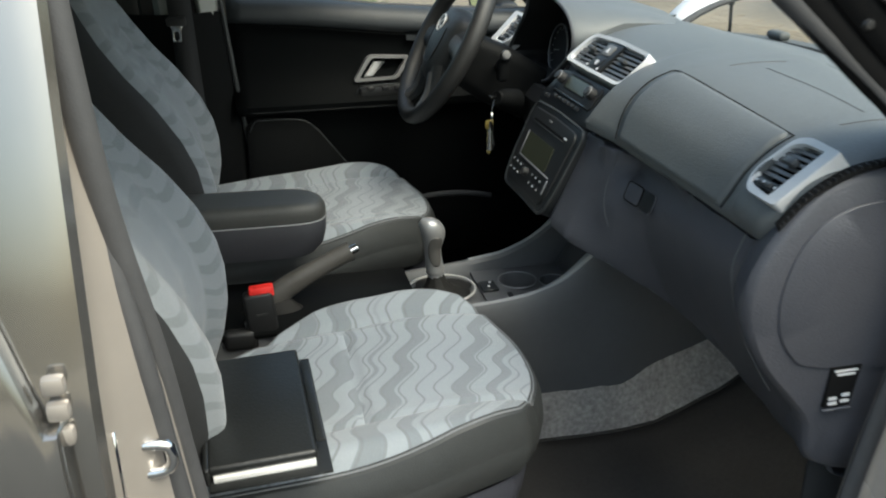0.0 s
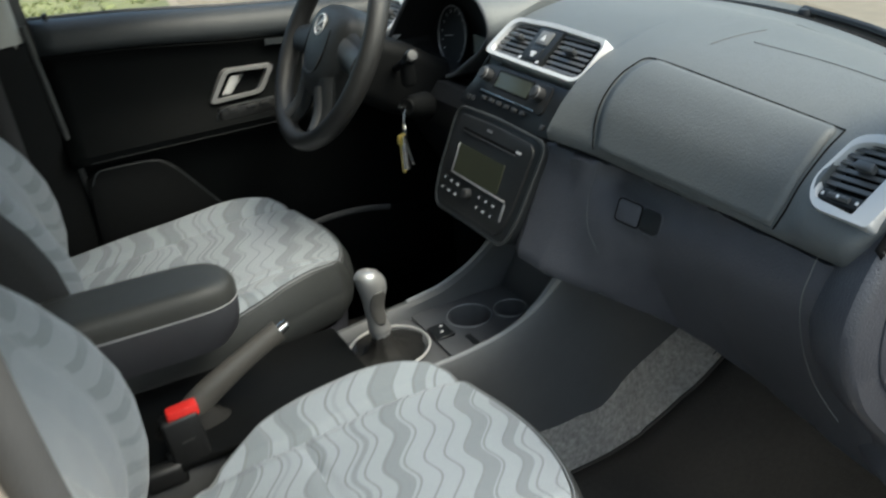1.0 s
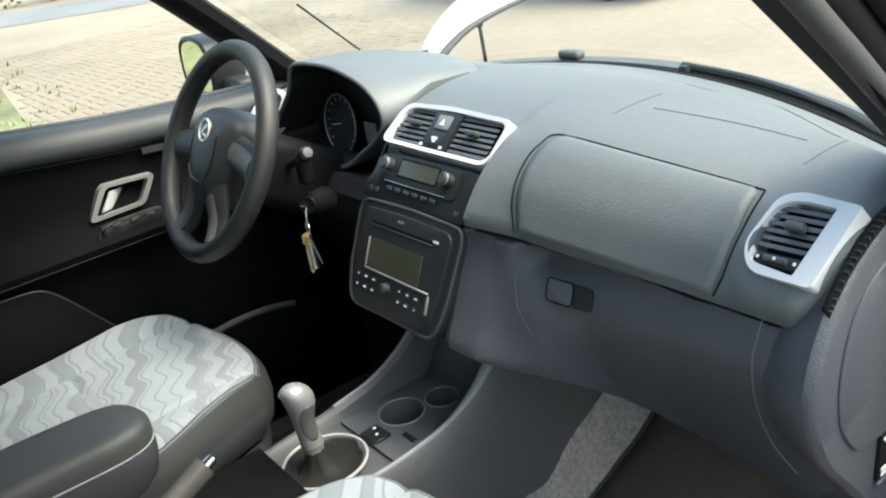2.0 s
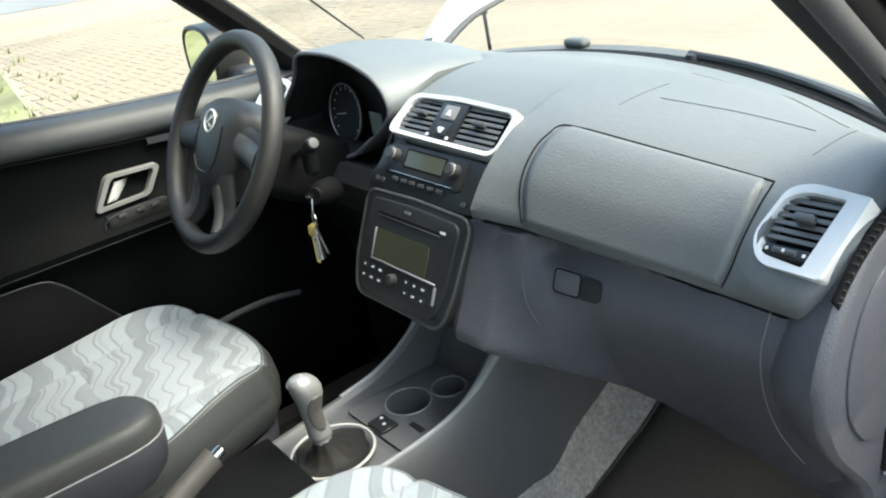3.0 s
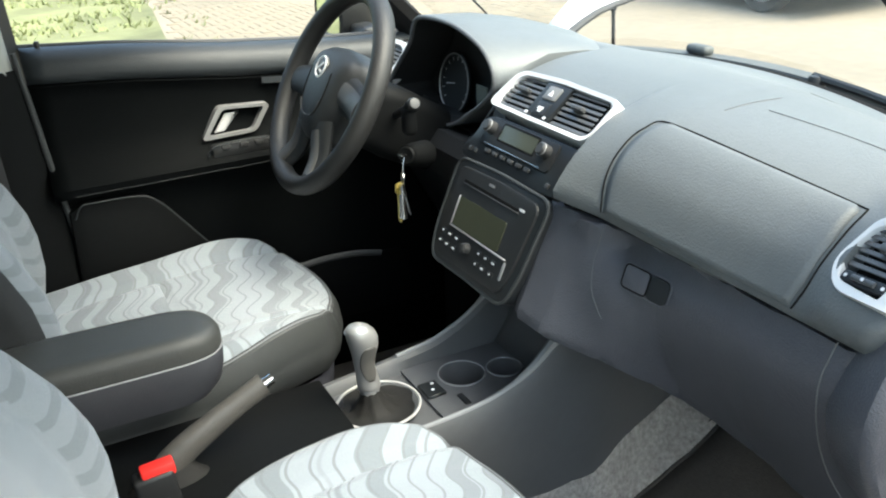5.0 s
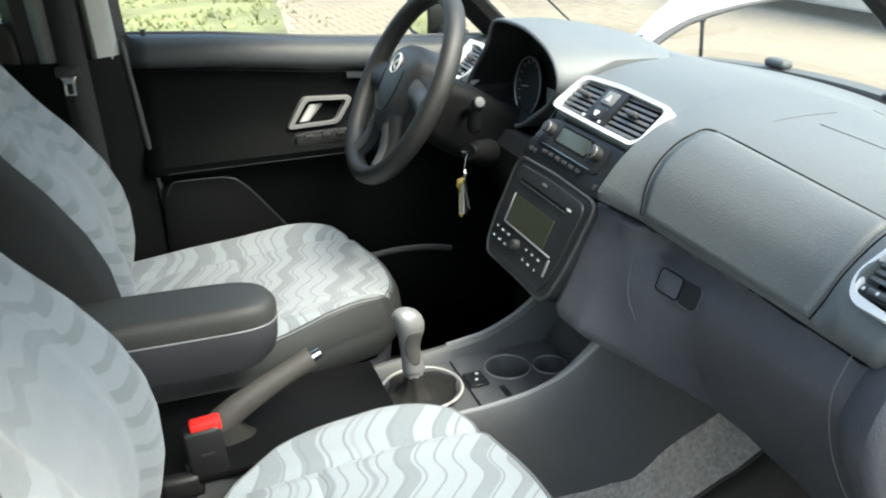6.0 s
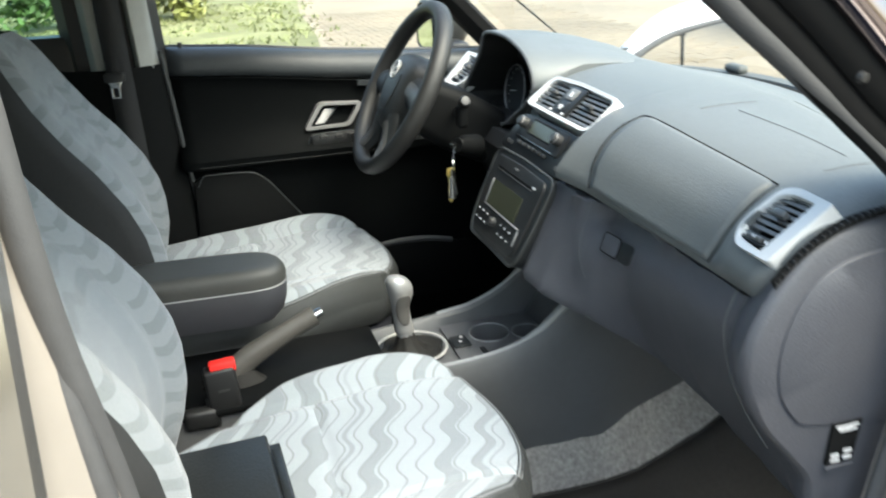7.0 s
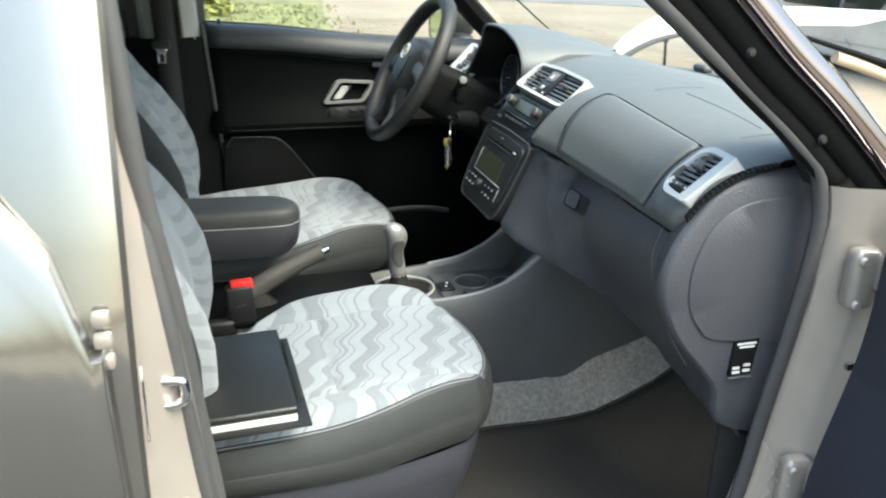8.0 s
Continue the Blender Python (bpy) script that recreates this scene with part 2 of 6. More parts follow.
M_LCD = mat("lcd_olive", (0.058, 0.062, 0.04), rough=0.22, var=0.12, scale=12)
M_LCDFRAME = mat("lcd_frame", (0.18, 0.18, 0.175), rough=0.35)
M_WHITE = mat("white_print", (0.75, 0.75, 0.75), rough=0.5)
M_RED = mat("red_buckle_plastic", (0.75, 0.03, 0.025), rough=0.4, var=0.05)
M_BELT = mat("seat_belt_web", (0.02, 0.02, 0.021), rough=0.8, var=0.2, scale=300, bump=0.4)
M_BRASS = mat("brass_key", (0.72, 0.6, 0.2), rough=0.35, metal=0.7)
M_STEEL = mat("steel", (0.55, 0.55, 0.54), rough=0.25, metal=1.0)
M_PAPER = mat("page_edges", (0.7, 0.7, 0.68), rough=0.85, var=0.1, scale=300)
M_COVER = mat("black_notebook_cover", (0.012, 0.013, 0.013), rough=0.36, var=0.2, scale=90, bump=0.25, bump_scale=260, stain=0.15)
M_GLASS = glass_mat("clear_glass", (0.98, 1.0, 0.99), 0.16)
M_TINT = glass_mat("tinted_glass", (0.62, 0.82, 0.76), 0.5)
M_MIRROR = mat("mirror_glass", (0.9, 0.9, 0.9), rough=0.02, metal=1.0, var=0.0, stain=0.0)
M_TYRE = mat("tyre", (0.025, 0.025, 0.025), rough=0.85, bump=0.3)
M_ALLOY = mat("alloy_rim", (0.6, 0.6, 0.62), rough=0.3, metal=0.8)
M_CARPAINT = mat("parked_car_silver", (0.55, 0.56, 0.57), rough=0.3, metal=0.4, coat=0.6)
M_DARKGLASS = mat("dark_car_glass", (0.02, 0.025, 0.025), rough=0.08)
M_WOOD = mat("bark", (0.14, 0.1, 0.07), rough=0.9, bump=0.6, scale=20)
M_LEAF = mat("leaf_green", (0.075, 0.13, 0.03), rough=0.6, var=0.45, scale=6, stain=0.4, stain_scale=1.3)
M_LEAFY = mat("leaf_yellow_green", (0.19, 0.2, 0.05), rough=0.6, var=0.4, scale=6, stain=0.4, stain_scale=1.3)
M_GRASS = mat("grass_blades", (0.18, 0.2, 0.078), rough=0.7, var=0.4, scale=3, stain=0.35, stain_scale=0.7)
M_SOIL = mat("grass_soil", (0.16, 0.165, 0.075), rough=0.95, var=0.4, scale=5, stain=0.4, stain_scale=0.8, bump=0.5, bump_scale=60)
M_ASPHALT = mat("worn_asphalt", (0.16, 0.165, 0.165), rough=0.9, var=0.2, scale=40, bump=0.5, stain=0.15, stain_scale=0.6)
M_SAND = mat("sandy_ground", (0.235, 0.2, 0.148), rough=0.95, var=0.18, scale=9, stain=0.15, stain_scale=0.5, bump=0.5, bump_scale=60)
M_BRICK = mat("sandy_paver", (0.215, 0.18, 0.128), rough=0.9, var=0.22, scale=7, stain=0.2, stain_scale=0.6, bump=0.4, bump_scale=90)


# ---- mesh helpers ----
def finish(bm, sharp=38):
    bmesh.ops.recalc_face_normals(bm, faces=bm.faces)
    lim = radians(sharp)
    for f in bm.faces:
        f.smooth = True
    for e in bm.edges:
        if len(e.link_faces) == 2 and e.calc_face_angle(0) > lim:
            e.smooth = False
    return bm


def part(name, bm, material, parent, label="", solid=0.0, sharp=38):
    finish(bm, sharp)
    me = bpy.data.meshes.new(name)
    bm.to_mesh(me)
    bm.free()
    me.materials.append(material)
    ob = new(name, me)
    ob.parent = parent
    if label:
        tagged(ob, label=label)
    if solid:
        mod = ob.modifiers.new("thickness", "SOLIDIFY")
        mod.thickness, mod.offset = solid, 0
    return ob


def thing(name, label, category, group="", kind="", at=(0, 0, 0)):
    ob = new(name)
    ob.empty_display_size = 0.05
    ob.matrix_basis = Matrix.Translation(at)
    return tagged(ob, label, category, group, kind)


def sole(name, bm, material, label, category, group="", kind="", solid=0.0):
    ob = part(name, bm, material, None, solid=solid)
    return tagged(ob, label, category, group, kind)


def loft(rings, closed=False, cap=False, bm=None):
    bm = bm or bmesh.new()
    vs = [[bm.verts.new(p) for p in r] for r in rings]
    n = len(rings[0])
    for a, b in zip(vs, vs[1:]):
        for i in range(n if closed else n - 1):
            j = (i + 1) % n
            bm.faces.new((a[i], a[j], b[j], b[i]))
    if cap:
        bm.faces.new(vs[0][::-1])
        bm.faces.new(vs[-1])
    return bm


def rbox(size, at=(0, 0, 0), bevel=0.004, seg=2, turn=None, bm=None):
    """A box with rounded edges, turned and placed."""
    b = bmesh.new()
    bmesh.ops.create_cube(b, size=1, matrix=Matrix.Diagonal((*size, 1)))
    if bevel:
        bmesh.ops.bevel(b, geom=list(b.edges), offset=min(bevel, min(size) * 0.45), segments=seg, profile=0.5, affect="EDGES")
    m = Matrix.Translation(at)
    if turn is not None:
        m = m @ turn.to_4x4()
    bmesh.ops.transform(b, matrix=m, verts=b.verts)
    return merge(bm, b)


def merge(bm, b):
    if bm is None:
        return b
    me = bpy.data.meshes.new("tmp")
    b.to_mesh(me)
    b.free()
    bm.from_mesh(me)
    bpy.data.meshes.remove(me)
    return bm


def spline(pts, n, closed=False):
    """n points along a smooth curve through pts."""
    p = np.array(pts, float)
    k = len(p)
    d = np.r_[0, np.cumsum(np.linalg.norm(np.diff(p, axis=0), axis=1))]
    if closed:
        total = d[-1] + np.linalg.norm(p[0] - p[-1])
        ts = np.linspace(0, total, n, endpoint=False)
        d = np.r_[d, total]
    else:
        ts = np.linspace(0, d[-1], n)
    out = []
    for t in ts:
        i = int(min(np.searchsorted(d, t, "right") - 1, len(d) - 2))
        u = (t - d[i]) / (d[i + 1] - d[i])
        if closed:
            a, b, c, e = p[(i - 1) % k], p[i % k], p[(i + 1) % k], p[(i + 2) % k]
        else:
            a, b, c, e = p[max(i - 1, 0)], p[i], p[min(i + 1, k - 1)], p[min(i + 2, k - 1)]
        out.append(Vector(0.5 * (2 * b + (c - a) * u + (2 * a - 5 * b + 4 * c - e) * u * u + (3 * b - a - 3 * c + e) * u**3)))
    return out


def tube(path, radius, seg=10, closed=False, flat=(1, 1), up=None, bm=None, cap=True):
    """A tube along a path; radius may be one number or one for each point; flat scales the section along side and up."""
    path = [Vector(p) for p in path]
    n = len(path)
    rings = []
    prev = Vector(up) if up is not None else None
    for i, p in enumerate(path):
        a = path[(i - 1) % n] if closed or i else path[0]
        b = path[(i + 1) % n] if closed or i < n - 1 else path[-1]
        d = (b - a).normalized()
        if prev is None:
            prev = Vector((0, 0, 1)) if abs(d.z) < 0.9 else Vector((1, 0, 0))
        side = d.cross(prev).normalized()
        v = side.cross(d).normalized()
        if up is None:
            prev = v
        r = radius[i] if isinstance(radius, (list, tuple)) else radius
        rings.append([p + side * (r * flat[0] * math.cos(q)) + v * (r * flat[1] * math.sin(q)) for q in [2 * math.pi * j / seg for j in range(seg)]])
    if closed:
        rings.append(rings[0])
        b = loft(rings, closed=True)
        bmesh.ops.remove_doubles(b, verts=b.verts, dist=1e-6)
    else:
        b = loft(rings, closed=True, cap=cap)
    return merge(bm, b)


def lathe(profile, seg=24, at=(0, 0, 0), turn=None, squash=(1, 1), bm=None):
    """Turned solid: profile of (radius, height)."""
    rings = [[Vector((r * squash[0] * math.cos(2 * math.pi * j / seg), r * squash[1] * math.sin(2 * math.pi * j / seg), h)) for j in range(seg)] for r, h in profile]
    b = loft(rings, closed=True)
    bmesh.ops.remove_doubles(b, verts=b.verts, dist=1e-6)
    m = Matrix.Translation(at)
    if turn is not None:
        m = m @ turn.to_4x4()
    bmesh.ops.transform(b, matrix=m, verts=b.verts)
    return merge(bm, b)


def slab(outline, depth, frame_m=None, bevel=0.0, holes=(), bm=None):
    """A plate: a 2D outline (with holes) in the XY plane of frame_m, thickened by depth along -Z, top rim rounded."""
    b = bmesh.new()
    edges = []
    for loop in (outline, *holes):
        vs = [b.verts.new((p[0], p[1], 0)) for p in loop]
        edges += [b.edges.new((vs[i], vs[(i + 1) % len(vs)])) for i in range(len(vs))]
    if holes:
        bmesh.ops.triangle_fill(b, edges=edges, use_beauty=True, normal=(0, 0, 1))
    else:
        bmesh.ops.contextual_create(b, geom=edges)
    for f in b.faces:
        if f.normal.z < 0:
            f.normal_flip()
    top = list(b.faces)
    ext = bmesh.ops.extrude_face_region(b, geom=top)
    low = [v for v in ext["geom"] if isinstance(v, bmesh.types.BMVert)]
    bmesh.ops.translate(b, vec=(0, 0, -depth), verts=low)
    if bevel:
        rim = [e for e in b.edges if all(abs(v.co.z) < 1e-9 for v in e.verts) and any(abs(f.normal.z) < 0.5 for f in e.link_faces)]
        bmesh.ops.bevel(b, geom=rim, offset=bevel, segments=2, profile=0.5, affect="EDGES")
    if frame_m is not None:
        bmesh.ops.transform(b, matrix=frame_m, verts=b.verts)
    return merge(bm, b)


def rrect(w, h, r, n=5, cx=0, cy=0):
    out = []
    for sx, sy, a0 in ((1, 1, 0), (-1, 1, 90), (-1, -1, 180), (1, -1, 270)):
        for k in range(n + 1):
            a = radians(a0 + 90 * k / n)
            out.append((cx + sx * (w / 2 - r) + r * math.cos(a), cy + sy * (h / 2 - r) + r * math.sin(a)))
    return out


def rpoly(pts, r, n=6):
    """Outline through corner points, each corner rounded by r."""
    out, k = [], len(pts)
    for i in range(k):
        a, b, c = (Vector((*pts[(i + d) % k], 0)) for d in (-1, 0, 1))
        rr = min(r, (a - b).length * 0.45, (c - b).length * 0.45)
        p, q = b + (a - b).normalized() * rr, b + (c - b).normalized() * rr
        out += [p.lerp(b, t).lerp(b.lerp(q, t), t) for t in [j / n for j in range(n + 1)]]
    return out


def circle(r, n=24, cx=0, cy=0):
    return [(cx + r * math.cos(2 * math.pi * k / n), cy + r * math.sin(2 * math.pi * k / n)) for k in range(n)]


def plane_frame(at, x_axis, normal):
    """A frame whose X runs along x_axis and Z along normal."""
    z = Vector(normal).normalized()
    x = (Vector(x_axis) - z * Vector(x_axis).dot(z)).normalized()
    y = z.cross(x)
    return Matrix.Translation(at) @ Matrix((x, y, z)).transposed().to_4x4()


def lerp(v, xs, ys):
    return float(np.interp(v, xs, ys))


def bump_at(v, c, w):
    return math.exp(-(((v - c) / w) ** 2))


def strip(rows, n=40):
    """A sheet through rows of 3D points, each row smoothed."""
    return loft([spline(r, n) for r in rows])




# ---- ground and surroundings ----
def sheet(name, outline, z, material, label, category, kind="structure"):
    b = bmesh.new()
    vs = [b.verts.new((x, y, z)) for x, y in outline]
    b.faces.new(vs)
    return sole(name, b, material, label, category, kind=kind)


sheet("ground", [(-400, -400), (400, -400), (400, 400), (-400, 400)], 0.0, M_SAND, "pale sandy open ground around the car", "ground")
# unseen ground, added dark to dim the door skin's reflections and the bounce light
sheet("added_dark_ground", [(-9, -9), (2.0, -9), (2.0, 0.6), (-9, 0.6)], 0.008, M_DARKGROUND, "unseen dark ground added under and beside the car to dim reflections", "asphalt")
sheet("grass_verge", [(-30, 5.0), (1.2, 5.0), (1.6, 7.6), (1.9, 10), (2.1, 13), (2.6, 17), (1.0, 22), (-30, 24)], 0.006, M_SOIL, "thin green grass verge beside the paving", "verge")
sheet("road", [(2.2, 18.6), (11.0, 12.9), (30.0, 4.0), (31.5, 6.5), (12.0, 16.0), (3.0, 22.5), (-20, 32), (-20, 28)], 0.008, M_ASPHALT, "pale grey asphalt lane beyond the paving", "road")


def grass_tufts():
    rnd = random.Random(4)
    b = bmesh.new()
    for _ in range(5200):
        x, y = rnd.uniform(-9, 2.5), rnd.uniform(6.2, 15.5)
        edge = lerp(y, [5, 7.6, 10, 13, 17], [1.2, 1.6, 1.9, 2.1, 2.6])
        if x > edge + rnd.choice((rnd.uniform(-0.5, 0.1), rnd.uniform(-0.3, 0.7))) or noise.noise((x * 0.8, y * 0.8, 0)) < -0.22:
            continue
        for _ in range(3):
            a, h, w = rnd.uniform(0, 6.28), rnd.uniform(0.03, 0.09), rnd.uniform(0.008, 0.02)
            px, py = x + rnd.uniform(-0.06, 0.06), y + rnd.uniform(-0.06, 0.06)
            lx, ly = math.cos(a), math.sin(a)
            v = [b.verts.new(q) for q in ((px - ly * w, py + lx * w, 0.004), (px + ly * w, py - lx * w, 0.004), (px + lx * h * 0.7, py + ly * h * 0.7, h))]
            b.faces.new(v)
    return b


sole("grass", grass_tufts(), M_GRASS, "uneven short green grass on the verge", "grass", kind="stuff")


def bush(name, at, size, seed, material, n=1500):
    """Shrub: several stems and a loose crown of small leaves."""
    rnd = random.Random(seed)
    t = thing(name, "leafy green shrub growing on the verge", "shrub", group="shrubs along the verge", at=at)
    b = bmesh.new()
    for _ in range(6):
        a, r = rnd.uniform(0, 6.28), rnd.uniform(0.3, 0.8)
        tip = (size[0] * r * math.cos(a), size[1] * r * math.sin(a), size[2] * rnd.uniform(0.5, 0.95))
        tube([(0.05 * math.cos(a), 0.05 * math.sin(a), 0), (tip[0] * 0.35, tip[1] * 0.35, tip[2] * 0.5), tip], [0.035, 0.022, 0.006], seg=6, bm=b)
    part("stem", b, M_WOOD, t)
    b = bmesh.new()
    lumps = [(rnd.gauss(0, 0.45) * size[0], rnd.gauss(0, 0.4) * size[1], rnd.uniform(0.12, 0.9) * size[2], rnd.uniform(0.22, 0.45) * size[0]) for _ in range(16)]
    for _ in range(n):
        lx, ly, lz, lr = rnd.choice(lumps)
        d = Vector((rnd.gauss(0, 1), rnd.gauss(0, 1), rnd.gauss(0, 1))).normalized() * lr * rnd.uniform(0.6, 1.1)
        c = Vector((lx, ly, max(0.05, lz))) + d
        c.z = max(c.z, 0.03)
        nrm = (d.normalized() + Vector((rnd.gauss(0, 0.6), rnd.gauss(0, 0.6), rnd.gauss(0, 0.6) + 0.4))).normalized()
        u = nrm.orthogonal().normalized()
        u.rotate(Matrix.Rotation(rnd.uniform(0, 6.28), 3, nrm))
        w = nrm.cross(u)
        s = rnd.uniform(0.05, 0.1)
        vs = [b.verts.new(c + q) for q in (u * s, w * s * 0.45 + nrm * 0.01, -u * s, -w * s * 0.45 + nrm * 0.01)]
        b.faces.new(vs)
    part("crown", b, material, t)
    return t


rnd = random.Random(9)
for k, (x, y, w, h) in enumerate([(0.2, 13.4, 0.8, 1.2), (-1.3, 13.0, 1.0, 1.6), (-3.0, 12.4, 1.2, 1.9), (-5.2, 11.6, 1.3, 2.0), (-7.6, 11.0, 1.5, 2.1), (-10.2, 10.4, 1.6, 2.2), (-1.0, 15.6, 1.6, 2.4), (-12.8, 9.6, 1.6, 2.2)]):
    bush("shrub", (x, y, 0), (w, w * 0.8, h), 20 + k, M_LEAFY if k in (0, 5) else M_LEAF)
for k in range(9):
    u = k / 8
    bush("shrub", (4.0 + 15 * u, 23.6 - 9.3 * u + rnd.uniform(-0.3, 0.3), 0), (1.8, 1.2, 1.9), 50 + k, M_LEAF, 1300)


def parked_car(at):
    t = thing("parked_car", "silver hatchback parked on the sandy ground", "car", at=at)
    # side profile runs along local Y; the near flank faces -X
    side = [(-2.0, 0.35), (-2.05, 0.6), (-1.95, 0.82), (-1.2, 0.95), (-0.55, 1.42), (0.5, 1.5), (1.45, 1.35), (1.85, 0.95), (1.95, 0.6), (1.9, 0.32)]
    ring = spline(side, 44)
    rings = []
    for x, inset, zs in ((0.0, 0.10, 0.0), (0.03, 0.02, 0.0), (0.12, 0.0, 0.0), (0.85, 0.0, 0.02), (1.58, 0.0, 0.0), (1.67, 0.02, 0.0), (1.7, 0.10, 0.0)):
        rings.append([Vector((x, p[0] * (1 - inset * 0.3), 0.3 + (p[1] - 0.3) * (1 - inset))) for p in ring])
    b = loft(rings)
    for r in (rings[0], rings[-1]):
        b.faces.new([b.verts.new(p) for p in r])
    bmesh.ops.remove_doubles(b, verts=b.verts, dist=1e-5)
    part("body", b, M_CARPAINT, t)
    b = rbox((1.6, 3.7, 0.06), (0.85, -0.03, 0.27), 0.02)
    part("underbody", b, M_BLACK, t)
    for x in (0.09, 1.61):
        part("side_sill", rbox((0.14, 1.78, 0.26), (x, -0.02, 0.27), 0.04, 3), M_CARPAINT, t)
    for y in (-1.25, 1.2):
        for x, f in ((0.06, -1), (1.64, 1)):
            turn = Matrix.Rotation(radians(90 * f), 3, "Y")
            w = part("wheel", lathe([(0.2, -0.09), (0.29, -0.09), (0.31, -0.06), (0.31, 0.06), (0.29, 0.09), (0.2, 0.09)], 32, (x, y, 0.31), turn), M_TYRE, t, "black tyre on an alloy wheel")
            b = lathe([(0.0, 0.05), (0.05, 0.075), (0.06, 0.06), (0.06, 0.04)], 20, (x, y, 0.31), turn)
            lathe([(0.18, 0.03), (0.2, 0.09), (0.215, 0.09), (0.215, 0.02)], 32, (x, y, 0.31), turn, bm=b)
            for k in range(7):
                a = 2 * math.pi * k / 7
                q = rbox((0.16, 0.045, 0.025), (0.12, 0, 0.06), 0.008, 1)
                bmesh.ops.transform(q, matrix=Matrix.Translation((x, y, 0.31)) @ turn.to_4x4() @ Matrix.Rotation(a, 4, "Z"), verts=q.verts)
                merge(b, q)
            part("rim", b, M_ALLOY, w)
            part("hub_shadow", lathe([(0.0, 0.0), (0.19, 0.0), (0.19, -0.01)], 24, (x, y, 0.31), turn), M_GAP, w)
    for y0, y1 in ((-0.85, 0.02), (0.1, 1.15)):
        part("window", slab([(y0 + 0.15 * (y0 < 0), 0), (y1, 0), (y1 - 0.1 * (y1 > 1), 0.33), (y0 + 0.35 * (y0 < 0), 0.33)], 0.02, plane_frame((-0.006, 0, 1.0), (0, 1, 0), (-1, 0, 0.15)), 0.004), M_DARKGLASS, t)
    return t


parked_car((6.97, 6.42, 0))


# ---- car shell ----
shell = thing("car_body", "silver-beige car body with its front passenger door open", "car body", kind="structure")
# floor pan
part("floor_pan", rbox((3.2, 1.44, 0.06), (-0.3, 0, 0.29), 0.01), M_FLOOR, shell)
TOE = ((0.98, 0.318), (1.05, 0.335), (1.12, 0.368), (1.2, 0.43), (1.27, 0.56), (1.31, 0.8), (1.33, 1.02))
part("front_bulkhead", loft([[Vector((p.x, y, p.z)) for y in np.linspace(-0.72, 0.72, 5)] for p in spline([(x, 0, z) for x, z in TOE], 16)]), M_FLOOR, shell, solid=0.01)
part("headlining", loft([[Vector((x, y, 1.56 - 0.05 * (y / 0.62) ** 2 - 0.03 * max(0, x) ** 2 * 3)) for y in np.linspace(-0.64, 0.64, 9)] for x in np.linspace(-1.9, 0.5, 9)]), M_HEAD, shell, solid=0.01)
part("roof_skin", loft([[Vector((x, y, 1.60 - 0.05 * (y / 0.66) ** 2 - 0.03 * max(0, x) ** 2 * 3)) for y in np.linspace(-0.7, 0.7, 9)] for x in np.linspace(-2.0, 0.56, 9)]), M_PAINT, shell, solid=0.01)
part("rear_wall", rbox((0.05, 1.44, 0.85), (-1.92, 0, 0.72), 0.02), M_BLACK, shell)
part("load_blind", rbox((1.0, 1.36, 0.03), (-1.4, 0, 1.02), 0.01), M_BLACK, shell)
for s, ky, kz in ((-1, 0.67, (0.28, 0.45, 0.66)), (1, 0.705, (0.28, 0.7, 1.1))):
    part("kick_panel", strip([[(x, s * ky, z) for z in kz] for x in (0.93, 1.1, 1.36)], 8), M_VINYLB, shell, solid=0.006)
# windscreen
rows = []
for f in np.linspace(0, 1, 9):
    rows.append([Vector((1.325 - 0.42 * y * y, y, 1.115 - 0.06 * (y / 0.66) ** 2)).lerp(Vector((0.72 - 0.08 * (y / 0.68) ** 2, y, 1.535 - 0.035 * (y / 0.68) ** 2)), f) + Vector((0, 0, 0.02 * math.sin(math.pi * f) * (1 - (y / 0.68) ** 2))) for y in np.linspace(-0.68, 0.68, 17)])
part("windscreen", loft(rows), M_GLASS, shell).visible_shadow = False
# cowl below the glass
b = loft([[Vector((x0 - 0.42 * y * y, y, z0 - 0.035 * (y / 0.6) ** 2)) for y in np.linspace(-0.7, 0.7, 29)] for x0, z0 in ((1.28, 1.09), (1.297, 1.124), (1.306, 1.125), (1.32, 1.11), (1.33, 1.05))])
part("cowl_seal", b, M_GAP, shell, "black rubber strip at the foot of the windscreen")
b = loft([[Vector((x0 - 0.42 * y * y, y, z0 - 0.035 * (y / 0.6) ** 2)) for y in np.linspace(-0.66, 0.66, 29)] for x0, z0 in ((1.335, 1.08), (1.345, 1.117), (1.375, 1.119), (1.40, 1.08), (1.41, 1.03))])
part("cowl_panel", b, M_COWL, shell, "grey-green cowl panel under the wipers")
wip = thing("windscreen_wiper", "dark wiper arm lying along the windscreen foot", "wiper")
part("arm", tube(spline([(1.33 - 0.42 * y * y, y, 1.128 - 0.035 * (y / 0.6) ** 2) for y in (-0.62, -0.45, -0.28, -0.12)], 18), 0.008, 8), M_BLACK, wip)
part("pivot_cap", lathe([(0, 0.012), (0.012, 0.01), (0.016, 0), (0.016, -0.015)], 14, (1.318, -0.13, 1.12)), M_BLACK, wip)
noz = rbox((0.03, 0.058, 0.019), (1.345, 0.18, 1.124), 0.009, 3)
sole("washer_nozzle", noz, M_COWL, "grey washer nozzle on the cowl", "washer nozzle")
w2 = thing("wiper_blade", "thin dark wiper blade crossing the windscreen corner", "wiper")
part("blade", tube([(1.10, 0.612, 1.168), (0.84, 0.372, 1.328)], 0.0022, 6), M_BLACK, w2)
